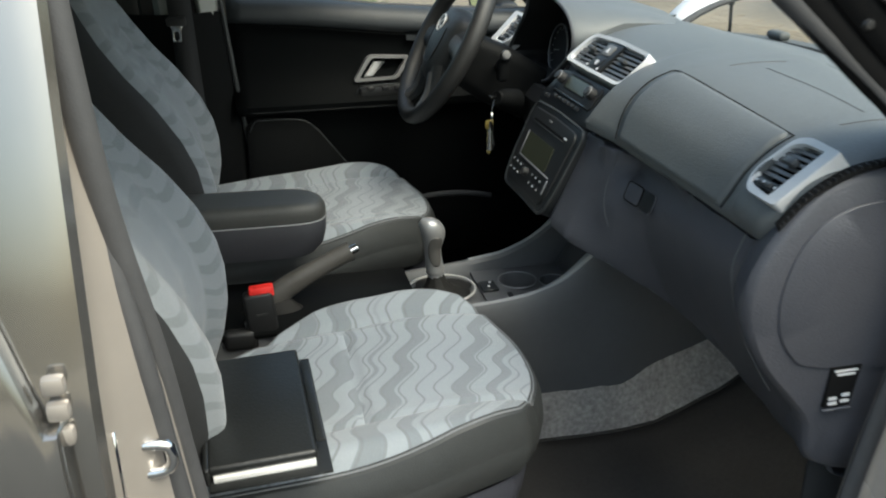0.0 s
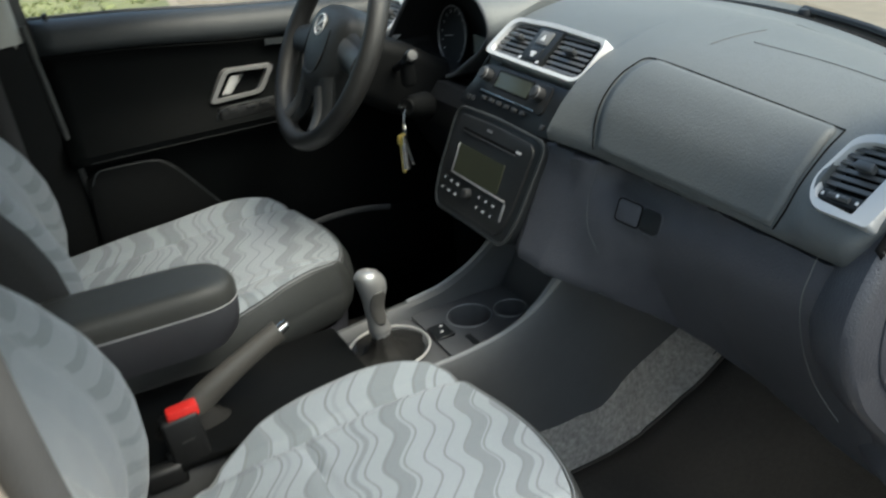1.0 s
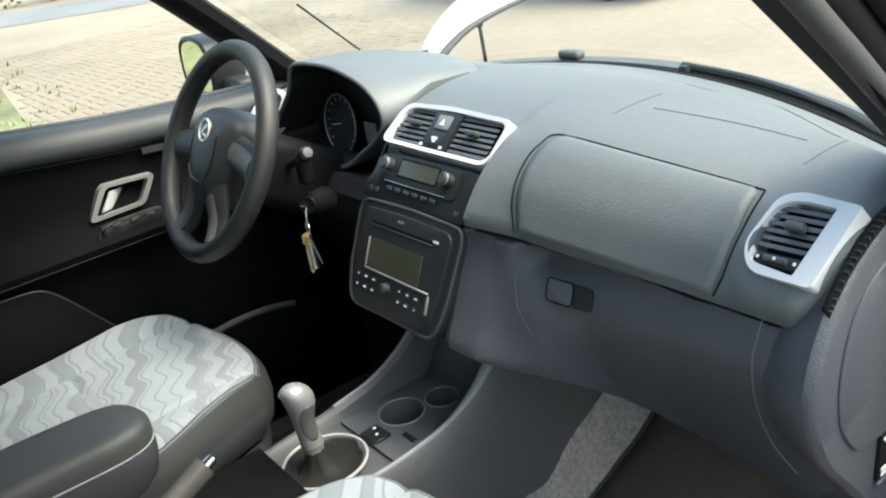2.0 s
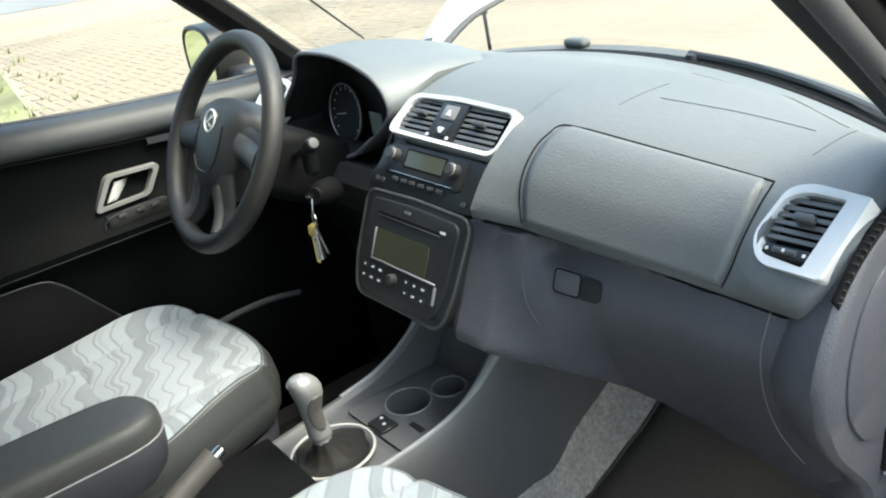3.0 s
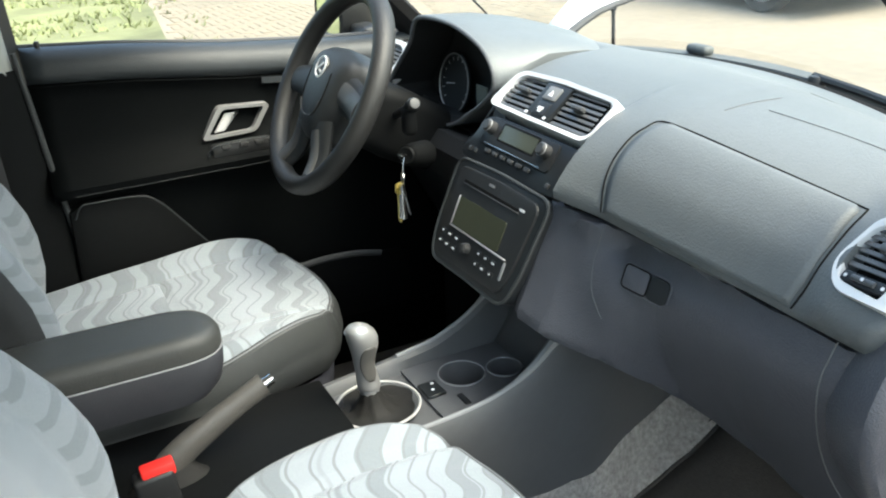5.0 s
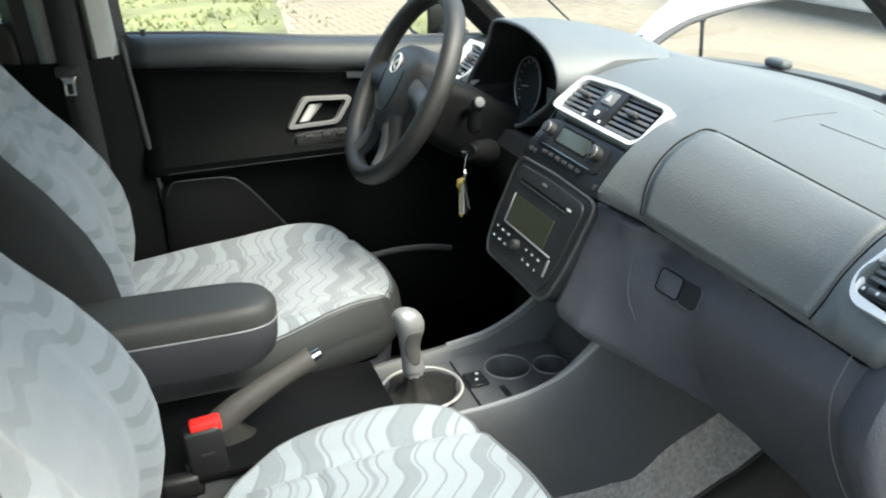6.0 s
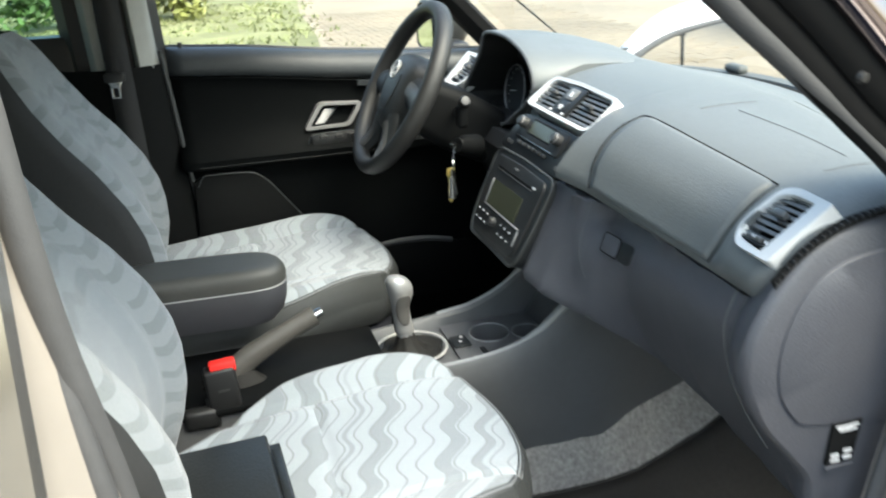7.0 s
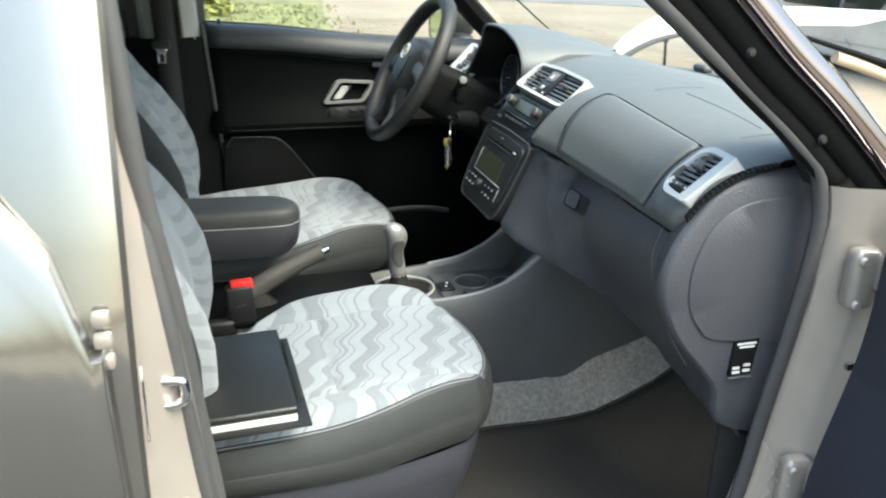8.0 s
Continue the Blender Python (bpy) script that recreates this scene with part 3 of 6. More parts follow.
# front wing strip seen past the cowl
arc = spline([(1.345, 1.075), (1.40, 1.107), (1.44, 1.125), (1.50, 1.143), (1.65, 1.166), (1.85, 1.175), (2.2, 1.17)], 26)
top = spline([(1.335, 1.08), (1.40, 1.14), (1.46, 1.178), (1.54, 1.205), (1.75, 1.226), (2.05, 1.222), (2.5, 1.20)], 26)
b = loft([[Vector((p[0], 0.66, p[1])) for p in arc], [Vector(((p[0] + q[0]) / 2, 0.70, (p[1] + q[1]) / 2)) for p, q in zip(arc, top)], [Vector((q[0], 0.73, q[1])) for q in top]])
wing = thing("bonnet_edge", "raised pale bonnet edge on a thin prop", "bonnet")
part("panel", b, M_BONNET, wing, solid=0.006)
part("edge_seal", tube([Vector((p[0], 0.658, p[1] - 0.002)) for p in arc][:18], [0.011 - 0.0005 * k for k in range(18)], 8), M_RUBBER, wing, "dark rubber edge")
part("prop", tube([(1.515, 0.665, 0.98), (1.503, 0.66, 1.138)], 0.005, 8), M_BLACK, wing, "thin dark prop")
part("prop_cap", lathe([(0, 0.006), (0.009, 0.005), (0.01, -0.008), (0.006, -0.012)], 12, (1.503, 0.66, 1.138)), M_BLACK, wing)

# gutter and wing top past the right A pillar
gut = thing("wing_gutter", "black rubber gutter on the pale front wing top", "gutter")
part("rubber_lip", tube(spline([(0.955, -0.70, 1.312), (1.01, -0.70, 1.297), (1.06, -0.70, 1.283), (1.13, -0.70, 1.262), (1.25, -0.70, 1.225)], 16), [0.004 + 0.0004 * k for k in range(16)], 8, flat=(1.0, 0.8)), M_GAP, gut)
part("wing_edge", tube(spline([(1.01, -0.70, 1.283), (1.06, -0.70, 1.268), (1.13, -0.70, 1.245), (1.25, -0.70, 1.206)], 14), 0.009, 10), M_CREAM, gut, "cream painted wing edge")
# right door opening: seal loop
SEAL = [(0.005, -0.78, 1.47), (0.012, -0.79, 1.37), (0.02, -0.80, 1.25), (0.03, -0.80, 1.15), (0.05, -0.80, 1.02), (0.062, -0.80, 0.9), (0.075, -0.80, 0.78), (0.09, -0.795, 0.66), (0.14, -0.785, 0.54), (0.26, -0.775, 0.495), (0.55, -0.76, 0.48), (0.84, -0.745, 0.475), (0.92, -0.74, 0.50), (0.94, -0.74, 0.57), (0.953, -0.74, 0.66), (0.968, -0.74, 0.755), (0.984, -0.74, 0.85), (0.997, -0.74, 0.95), (1.003, -0.74, 1.035), (0.995, -0.74, 1.085), (0.98, -0.74, 1.125), (0.932, -0.74, 1.17), (0.88, -0.74, 1.214), (0.78, -0.74, 1.294), (0.705, -0.74, 1.355), (0.59, -0.74, 1.44), (0.4, -0.74, 1.525), (0.1, -0.76, 1.54)]
pts = spline(SEAL, 150, closed=True)
part("door_seal", tube(pts, 0.0135, 10, closed=True, up=(0, 1, 0), flat=(1.0, 0.8)), M_RUBBER, shell, "soft grey-black rubber door seal")

part("seal_lip", tube(spline([(x - 0.009, y - 0.022 + 0.2 * max(0.0, z - 1.0) ** 1.1, z) for x, y, z in SEAL[1:9]], 50), 0.0115, 10, up=(0, 1, 0)), M_RUBBER, shell, "outer lip of the door seal on the B pillar")

# B pillar, painted jamb between seal and outer skin
zz = [0.42, 0.55, 0.7, 0.85, 1.0, 1.15, 1.3, 1.5]
sx = [lerp(z, [0.42, 0.53, 0.66, 0.78, 0.9, 1.02, 1.15, 1.25, 1.37, 1.5], [0.17, 0.135, 0.09, 0.075, 0.062, 0.05, 0.03, 0.02, 0.012, 0.0]) for z in zz]
def lean_in(z):
    return 0.27 * max(0.0, z - 1.0) ** 1.1


rows = []
for f, dx, y, w in ((1, 0.0, -0.775, 0.0), (1, 0.002, -0.81, 0.3), (1, -0.010, -0.83, 0.5), (0.5, -0.004, -0.85, 0.75), (0, 0.006, -0.872, 0.95), (0, 0.004, -0.888, 1.0), (0, -0.004, -0.899, 1.0)):
    rows.append([(x * f + dx, y + w * lean_in(z), z) for x, z in zip(sx, zz)])
part("pillar_jamb", strip(rows), M_PAINTIN, shell, "tan-silver painted door jamb")
part("pillar_trim", strip([[(x, -0.77, z) for x, z in zip(sx, zz)], [(x - 0.03, -0.75, z) for x, z in zip(sx, zz)], [(x - 0.2, -0.73, z) for x, z in zip(sx, zz)]]), M_BLACK, shell)
# outer skin of the B pillar and the closed rear door
dz = [0.3, 0.5, 0.7, 0.86, 0.97, 1.03, 1.07, 1.12, 1.2]
dy = [-0.80, -0.86, -0.906, -0.930, -0.934, -0.926, -0.914, -0.900, -0.882]
rows = []
for x in (-0.004, -0.010, -0.02, -0.05, -0.10, -0.20, -0.4, -0.65, -0.95):
    edge = lerp(x, [-0.2, -0.11, -0.09, -0.06, -0.035, -0.02], [1.22, 1.21, 1.2, 1.16, 1.09, 1.03])
    zs = [min(z, edge - 0.006 * (8 - k)) for k, z in enumerate(dz)]
    rows.append([(x - 0.03 * max(0.0, (z - 0.7)), lerp(z, dz, dy) + (0.012 if x > -0.006 else 0.0) + (0.016 if k == 8 else 0.004 if k == 7 else 0.0), z) for k, z in enumerate(zs)])
part("rear_door_skin", strip(rows, 40), M_PAINT, shell, "closed silver-beige rear door", solid=0.004)
rows = []
pz = (0.35, 0.6, 0.85, 1.0, 1.1, 1.2, 1.3, 1.4, 1.55)
for x, y in ((0.012, -0.893), (0.006, -0.903), (-0.012, -0.909), (-0.05, -0.908), (-0.16, -0.902), (-0.175, -0.895)):
    rows.append([(x * (1 if z > 0.9 else 0.8), y + lean_in(z), z) for z in pz])
part("pillar_skin", strip(rows, 40), M_PAINT, shell, "bright silver-beige B pillar skin")
part("rear_side_glass", loft([[Vector((x, -0.885 + 0.2 * max(0, z - 1.05), z)) for x in (-0.18, -0.95)] for z in (1.03, 1.25, 1.5)]), M_DARKGLASS, shell)
b = None
for z in (1.065, 1.04, 1.015):
    b = rbox((0.02, 0.014, 0.018), (-0.016, -0.914, z), 0.005, 2, bm=b)
part("rear_hinge", b, M_PAINTIN, shell, "painted rear door hinge")
# striker
b = tube(spline([(0.0, -0.838, 0.912), (0.042, -0.842, 0.912), (0.056, -0.842, 0.919), (0.056, -0.842, 0.937), (0.047, -0.842, 0.944), (0.0, -0.838, 0.944)], 30), 0.0062, 10)
b = rbox((0.004, 0.034, 0.1), (0.012, -0.852, 0.930), 0.002, 1, bm=b)
part("striker", b, M_CHROME, shell, "bright steel door striker loop")
# sill
part("sill", strip([[(x, y - 0.09 * (1.0 - x), z) for x in (-0.05, 0.3, 0.6, 1.0, 1.2)] for y, z in ((-0.615, 0.31), (-0.63, 0.45), (-0.66, 0.47), (-0.72, 0.465), (-0.76, 0.43), (-0.80, 0.40), (-0.81, 0.3), (-0.78, 0.2))]), M_PAINTIN, shell)
# A pillar on the open side: trim, black band and painted skin
up = [(0.985, 1.095), (0.955, 1.14), (0.86, 1.225), (0.74, 1.32), (0.58, 1.445)]
part("a_pillar_trim", strip([[(x, -0.728, z) for x, z in up], [(x + 0.004, -0.70, z + 0.001) for x, z in up], [(x + 0.030, -0.66, z + 0.022) for x, z in up], [(x + 0.06, -0.64, z + 0.038) for x, z in up], [(x + 0.085, -0.64, z + 0.05) for x, z in up]]), M_VINYLB, shell, "dark A pillar trim")
up = [(1.11, 1.045), (1.035, 1.118), (0.945, 1.20), (0.855, 1.272), (0.745, 1.37), (0.6, 1.485)]
part("a_pillar_rebate", strip([[(x - 0.035, -0.745, z - 0.03) for x, z in up[1:]], [(x - 0.012, -0.752, z - 0.008) for x, z in up[1:]], [(x + 0.002, -0.748, z + 0.004) for x, z in up[1:]]]), M_GAP, shell, "dark A pillar rebate", solid=0.003)
part("a_pillar_band", strip([[(x - 0.006, -0.755, z - 0.006) for x, z in up], [(x + 0.010, -0.757, z + 0.009) for x, z in up], [(x + 0.023, -0.763, z + 0.021) for x, z in up]]), M_GAP, shell, "black A pillar rubber", solid=0.004)
part("a_pillar_skin", strip([[(x + dx, y, z + dx * 0.95) for x, z in up] for dx, y in ((0.018, -0.764), (0.024, -0.771), (0.034, -0.772), (0.045, -0.765), (0.054, -0.749), (0.058, -0.72), (0.058, -0.68))]), M_PILLAR, shell, "dark glossy A pillar cover", solid=0.004)
for x, z in ((0.832, 1.305), (0.972, 1.178)):
    part("rubber_plug", lathe([(0, 0.006), (0.005, 0.005), (0.008, 0)], 12, (x - 0.006, -0.757, z - 0.004), Matrix.Rotation(radians(90), 3, "X")), M_BLACK, shell)
# hinge pillar below
hz = [0.5, 0.58, 0.66, 0.75, 0.85, 0.93, 1.0, 1.05, 1.10]
hx = [lerp(z, [0.5, 0.57, 0.66, 0.755, 0.85, 0.95, 1.035, 1.085, 1.12], [0.925, 0.942, 0.956, 0.972, 0.988, 1.0, 1.005, 1.0, 0.985]) for z in hz]
wd = [lerp(z, [0.5, 0.66, 0.78, 0.88, 0.96, 1.02, 1.1], [0.050, 0.056, 0.062, 0.068, 0.070, 0.064, 0.085]) for z in hz]
hp = list(zip(hx, wd, hz))
part("hinge_pillar", strip([[(x + 0.004, -0.715, z) for x, w, z in hp], [(x + 0.008, -0.752, z) for x, w, z in hp], [(x + 0.010 + w * 0.2, -0.768, z) for x, w, z in hp], [(x + 0.012 + w * 0.75, -0.786, z) for x, w, z in hp], [(x + 0.010 + w, -0.797, z) for x, w, z in hp], [(x + 0.016 + w, -0.808, z) for x, w, z in hp], [(x + 0.05 + w, -0.812, z) for x, w, z in hp]], 40), M_PAINTIN, shell, "pale painted hinge pillar")
for z in (0.945, 0.585):
    x = lerp(z, hz, hx)
    hg = part("hinge", rbox((0.05, 0.034, 0.10), (x + 0.048, -0.796, z + 0.02), 0.014, 4), M_PAINTIN, shell, "painted door hinge bracket")
    part("hinge_leaf", rbox((0.034, 0.05, 0.06), (x + 0.076, -0.812, z + 0.03), 0.012, 4, Matrix.Rotation(radians(-18), 3, "X")), M_PAINTIN, hg)
    for dz in (-0.018, 0.052):
        part("hinge_bolt", lathe([(0, 0.006), (0.006, 0.0055), (0.0075, 0.002), (0.0085, 0)], 12, (x + 0.034, -0.812, z + dz), Matrix.Rotation(radians(90), 3, "X")), M_PAINTIN, hg)
    part("hinge_pin", lathe([(0, 0.034), (0.006, 0.033), (0.008, 0.028), (0.008, -0.028), (0.006, -0.033), (0, -0.034)], 12, (x + 0.074, -0.824, z - 0.01)), M_PAINTIN, hg)
part("check_strap", rbox((0.03, 0.010, 0.014), (1.062, -0.802, 0.815), 0.004, 2), M_STEEL, shell, "bright door check strap")
part("front_wing_skin", strip([[(1.10, -0.815, z) for z in (0.3, 0.6, 0.9, 1.06)], [(1.4, -0.84, z * 1.0) for z in (0.3, 0.6, 0.88, 1.02)], [(2.0, -0.8, z) for z in (0.3, 0.6, 0.8, 0.92)]]), M_PAINT, shell, solid=0.004)

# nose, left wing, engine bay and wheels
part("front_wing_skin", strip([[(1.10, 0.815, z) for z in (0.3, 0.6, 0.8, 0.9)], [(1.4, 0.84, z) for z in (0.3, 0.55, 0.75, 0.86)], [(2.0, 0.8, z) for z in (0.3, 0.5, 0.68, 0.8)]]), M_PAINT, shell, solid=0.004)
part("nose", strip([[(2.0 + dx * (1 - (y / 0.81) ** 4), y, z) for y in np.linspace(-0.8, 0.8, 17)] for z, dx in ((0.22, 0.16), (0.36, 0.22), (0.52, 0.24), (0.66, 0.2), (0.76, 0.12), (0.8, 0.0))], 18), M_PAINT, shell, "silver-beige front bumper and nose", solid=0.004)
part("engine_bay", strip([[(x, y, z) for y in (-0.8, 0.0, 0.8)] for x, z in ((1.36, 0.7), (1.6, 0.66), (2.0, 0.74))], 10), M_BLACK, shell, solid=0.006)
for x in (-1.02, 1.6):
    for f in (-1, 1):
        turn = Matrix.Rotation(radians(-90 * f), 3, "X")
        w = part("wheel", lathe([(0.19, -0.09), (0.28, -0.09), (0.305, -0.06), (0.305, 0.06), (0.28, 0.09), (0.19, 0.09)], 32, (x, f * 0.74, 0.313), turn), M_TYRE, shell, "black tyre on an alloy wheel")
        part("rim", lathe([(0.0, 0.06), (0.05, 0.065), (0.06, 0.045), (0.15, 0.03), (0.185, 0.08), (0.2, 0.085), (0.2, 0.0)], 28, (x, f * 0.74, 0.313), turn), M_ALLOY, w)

# opened front passenger door
pdoor = thing("passenger_door", "front passenger door standing wide open with blue-grey lining", "car door", at=(1.115, -0.83, 0))
DA = radians(80)
dd, dn = Vector((-math.cos(DA), -math.sin(DA), 0)), Vector((-math.sin(DA), math.cos(DA), 0))


def on_door(u, v, z):
    return dd * u + dn * v + Vector((0, 0, z))


out = [(0.01, 0.4), (0.03, 0.6), (0.02, 0.85), (0.0, 1.02), (0.25, 1.06), (1.08, 1.12), (1.1, 0.8), (1.02, 0.45), (0.6, 0.38)]
rows = []
dzs = (0.4, 0.46, 0.54, 0.62, 0.66, 0.7, 0.78, 0.86, 0.94, 1.02, 1.08)
for u, f in ((0.004, 0.0), (0.006, 0.5), (0.012, 0.85), (0.024, 1.0), (0.2, 1.0), (0.5, 1.0), (0.8, 1.0), (1.06, 1.0), (1.075, 0.0)):
    rows.append([on_door(u, 0.02 + f * lerp(z, [0.4, 0.6, 0.68, 0.8, 0.88, 0.94, 1.08], [0.10, 0.105, 0.095, 0.07, 0.056, 0.052, 0.05]), z) for z in dzs])
part("lining", strip(rows, 40), M_DOORBLUE, pdoor, "blue-grey plastic door lining", solid=0.003)
part("outer_skin", loft([[on_door(u + 0.03, -0.09, z) for u, z in out], [on_door(u + 0.03, 0.014, z) for u, z in out]], closed=True, cap=True), M_PAINT, pdoor, "silver-beige outer skin")
part("window_frame", tube([on_door(0.03, 0.0, 1.04), on_door(0.35, 0, 1.27), on_door(0.6, 0, 1.44), on_door(1.0, 0, 1.52), on_door(1.08, 0, 1.1)], 0.022, 8, up=(0, 0, 1)), M_BLACK, pdoor)
part("map_pocket", rbox((0.5, 0.03, 0.16), (0, 0, 0), 0.012, 2, None, None), M_DOORBLUE, pdoor).matrix_basis = Matrix.Translation(on_door(0.45, 0.125, 0.53)) @ Matrix.Rotation(DA, 4, "Z")

# driver's side: door panel
ddoor = thing("driver_door", "closed driver's door with black lining and silver handle", "car door")
xs = np.linspace(-0.12 + 0.24, 1.0, 23)


def belt(x):
    return lerp(x, [0.1, 0.3, 0.52, 0.7, 0.95], [1.192, 1.178, 1.153, 1.138, 1.125])


rows = []
for x in xs:
    z = belt(x)
    rows.append([Vector((x, y, zz2)) for y, zz2 in ((0.775, z - 0.004), (0.745, z), (0.722, z - 0.006), (0.705, z - 0.022), (0.699, z - 0.045), (0.701, z - 0.062))])
part("belt_pad", loft(rows), M_DOORP, ddoor, "dark grey grained upper pad", solid=0.004)
rows = [[Vector((x, y, z0)) for y, z0 in ((0.706, belt(x) - 0.063), (0.703, belt(x) - 0.068), (0.712, belt(x) - 0.078), (0.716, belt(x) - 0.10), (0.712, 1.0), (0.70, 0.955), (0.676, 0.93), (0.664, 0.915), (0.668, 0.897), (0.70, 0.887), (0.705, 0.87), (0.70, 0.7), (0.69, 0.5), (0.69, 0.30))] for x in xs]
part("door_card", loft(rows), M_DOORB, ddoor, "black door card", solid=0.004)
part("trim_strip", loft([[Vector((x, y, belt(x) - dz)) for y, dz in ((0.712, 0.066), (0.7, 0.069), (0.6995, 0.082), (0.712, 0.086))] for x in np.linspace(0.58, 0.9, 8)]), M_DOORP, ddoor, "grey trim strip")
pocket = [(0.13, 0.62), (0.14, 0.86), (0.17, 0.878), (0.29, 0.872), (0.33, 0.84), (0.42, 0.72), (0.46, 0.64), (0.9, 0.6), (0.9, 0.45), (0.13, 0.45)]
part("speaker_panel", slab(pocket, 0.02, plane_frame((0, 0.684, 0), (1, 0, 0), (0, -1, 0)), 0.008), M_POCKET, ddoor, "dark speaker and pocket moulding")
rim = [(0.15, 0.85), (0.165, 0.876), (0.19, 0.879), (0.285, 0.874), (0.325, 0.846), (0.372, 0.785), (0.418, 0.722)]
# paler tubes draw the highlights along the moulding and armrest edges
part("moulding_highlight", tube([(p.x, 0.672, p.y) for p in spline([(a, c, 0) for a, c in rim], 40)], 0.0016, 6), M_DOORP, ddoor, "thin paler line for the highlight on the speaker moulding's edge")
part("armrest_highlight", tube([(x, 0.666, 0.9) for x in np.linspace(0.16, 0.62, 12)], 0.0014, 6), M_VINYLB, ddoor)
part("switch_edge", tube([Vector((p.x, 0.668, p.y)) for p in spline([(0.435, 0.932), (0.445, 0.95), (0.49, 0.957), (0.56, 0.957), (0.585, 0.951)], 24)], 0.0016, 6), M_DOORP, ddoor)
# handle surround, leaning parallelogram with a recess
fr = Matrix(((1, 0, 0, 0), (0, 0, -1, 0), (0, 1, 0, 0), (0, 0, 0, 1)))
ring_o = rpoly([(0.430, 0.962), (0.474, 1.031), (0.590, 1.024), (0.552, 0.965)], 0.014)
ring_i = rpoly([(0.446, 0.9695), (0.483, 1.0240), (0.575, 1.0187), (0.543, 0.9715)], 0.010)
b = loft([[Vector((p[0], y, p[1])) for p in ring] for ring, y in ((ring_o, 0.712), (ring_o, 0.694), (ring_o, 0.690), (ring_i, 0.690), (ring_i, 0.694), (ring_i, 0.722))], closed=True)
hs = part("handle_surround", b, M_KNOB, ddoor, "satin silver handle surround")
b = loft([[Vector((0.44 + 0.13 * u, 0.716 + 0.01 * math.sin(u * 3.14), z)) for z in (0.966, 1.0, 1.025)] for u in np.linspace(0, 1, 8)])
part("recess", b, M_GAP, hs)
part("pull_lever", strip([[(0.462, 0.698, 0.975), (0.489, 0.698, 1.013)], [(0.48, 0.702, 0.975), (0.507, 0.702, 1.012)], [(0.495, 0.712, 0.976), (0.52, 0.712, 1.011)]], 8), M_SILVER, hs, "satin silver pull lever", solid=0.004)
part("switch_panel", rbox((0.135, 0.03, 0.03), (0.512, 0.684, 0.938), 0.008, 2), M_BLACK, ddoor)
for x in (0.475, 0.515, 0.548):
    part("window_switch", rbox((0.02, 0.014, 0.011), (x, 0.672, 0.948), 0.004, 2), M_KNOBDARK, ddoor)
part("lock_pin", lathe([(0, 0.012), (0.005, 0.011), (0.006, 0.0), (0.009, -0.003)], 12, (0.155, 0.745, belt(0.155) + 0.002)), M_BLACK, ddoor)
part("window_glass", loft([[Vector((x, 0.772 - 0.12 * (z - 1.1), z)) for x in (0.1, 0.5, 0.98)] for z in (1.1, 1.3, 1.5)]), M_GLASS, ddoor).visible_shadow = False
part("window_seal", tube([(x, 0.766, belt(x) + 0.001) for x in xs], 0.005, 6), M_RUBBER, ddoor)
# driver's B pillar
part("pillar_seal", tube(spline([(0.108, 0.704, 1.19), (0.12, 0.702, 1.06), (0.13, 0.70, 0.94), (0.142, 0.698, 0.83), (0.16, 0.695, 0.6)], 24), 0.006, 8), M_VINYL, shell, "dark rubber seal along the pillar")
part("b_pillar_lower", strip([[(x0 + 0.10 + 0.08 * (1.19 - z), y, z) for z in (0.4, 0.7, 0.92, 1.05, 1.16)] for x0, y in ((0.012, 0.74), (0.008, 0.705), (-0.012, 0.69), (-0.06, 0.665), (-0.13, 0.66), (-0.2, 0.68), (-0.24, 0.72))]), M_POCKET, shell, "black lower pillar trim")
part("b_pillar_upper", strip([[(x0 - 0.05 * (z - 1.15), y, z) for z in (1.15, 1.25, 1.4, 1.55)] for x0, y in ((0.104, 0.735), (0.098, 0.705), (0.088, 0.690), (0.060, 0.676), (0.050, 0.684))]), M_TRIMPALE, shell, "pale grey upper pillar trim", solid=0.003)
part("b_pillar_upper", strip([[(x0 - 0.05 * (z - 1.15), y, z) for z in (1.15, 1.25, 1.4, 1.55)] for x0, y in ((-0.012, 0.684), (-0.018, 0.676), (-0.035, 0.68), (-0.05, 0.70), (-0.056, 0.735))]), M_TRIMPALE, shell, "pale grey upper pillar trim", solid=0.003)
part("b_pillar_core", strip([[(x0 - 0.05 * (z - 1.1), y, z) for z in (1.1, 1.25, 1.4, 1.55)] for x0, y in ((0.125, 0.745), (0.10, 0.712), (-0.08, 0.712), (-0.105, 0.745))]), M_BLACK, shell)
part("a_pillar_left", strip([[(x0, y, z0) for x0, z0 in ((p[0] + dx, p[1] + dz) for p in ((1.0, 1.10), (0.93, 1.17), (0.83, 1.27), (0.7, 1.39), (0.58, 1.47)))] for dx, y, dz in ((-0.03, 0.755, 0.0), (-0.02, 0.725, 0.0), (0.0, 0.702, 0.008), (0.018, 0.70, 0.018), (0.028, 0.73, 0.024))]), M_GAP, shell, "dark driver's A pillar", solid=0.004)
part("side_roof_rail", tube([(0.6, 0.68, 1.49), (0.2, 0.69, 1.54), (-1.9, 0.68, 1.54)], 0.04, 8), M_BLACK, shell)
part("rear_door_lining", strip([[(x, y, z) for x in (-0.04, -0.6, -1.1)] for y, z in ((0.76, 1.235), (0.735, 1.232), (0.725, 1.2), (0.72, 1.0), (0.69, 0.6), (0.69, 0.36))], 12), M_BLACK, shell, solid=0.004)
part("rear_window", loft([[Vector((x, 0.765 - 0.12 * (z - 1.15), z)) for x in (-0.1, -1.1)] for z in (1.18, 1.5)]), M_TINT, shell).visible_shadow = False
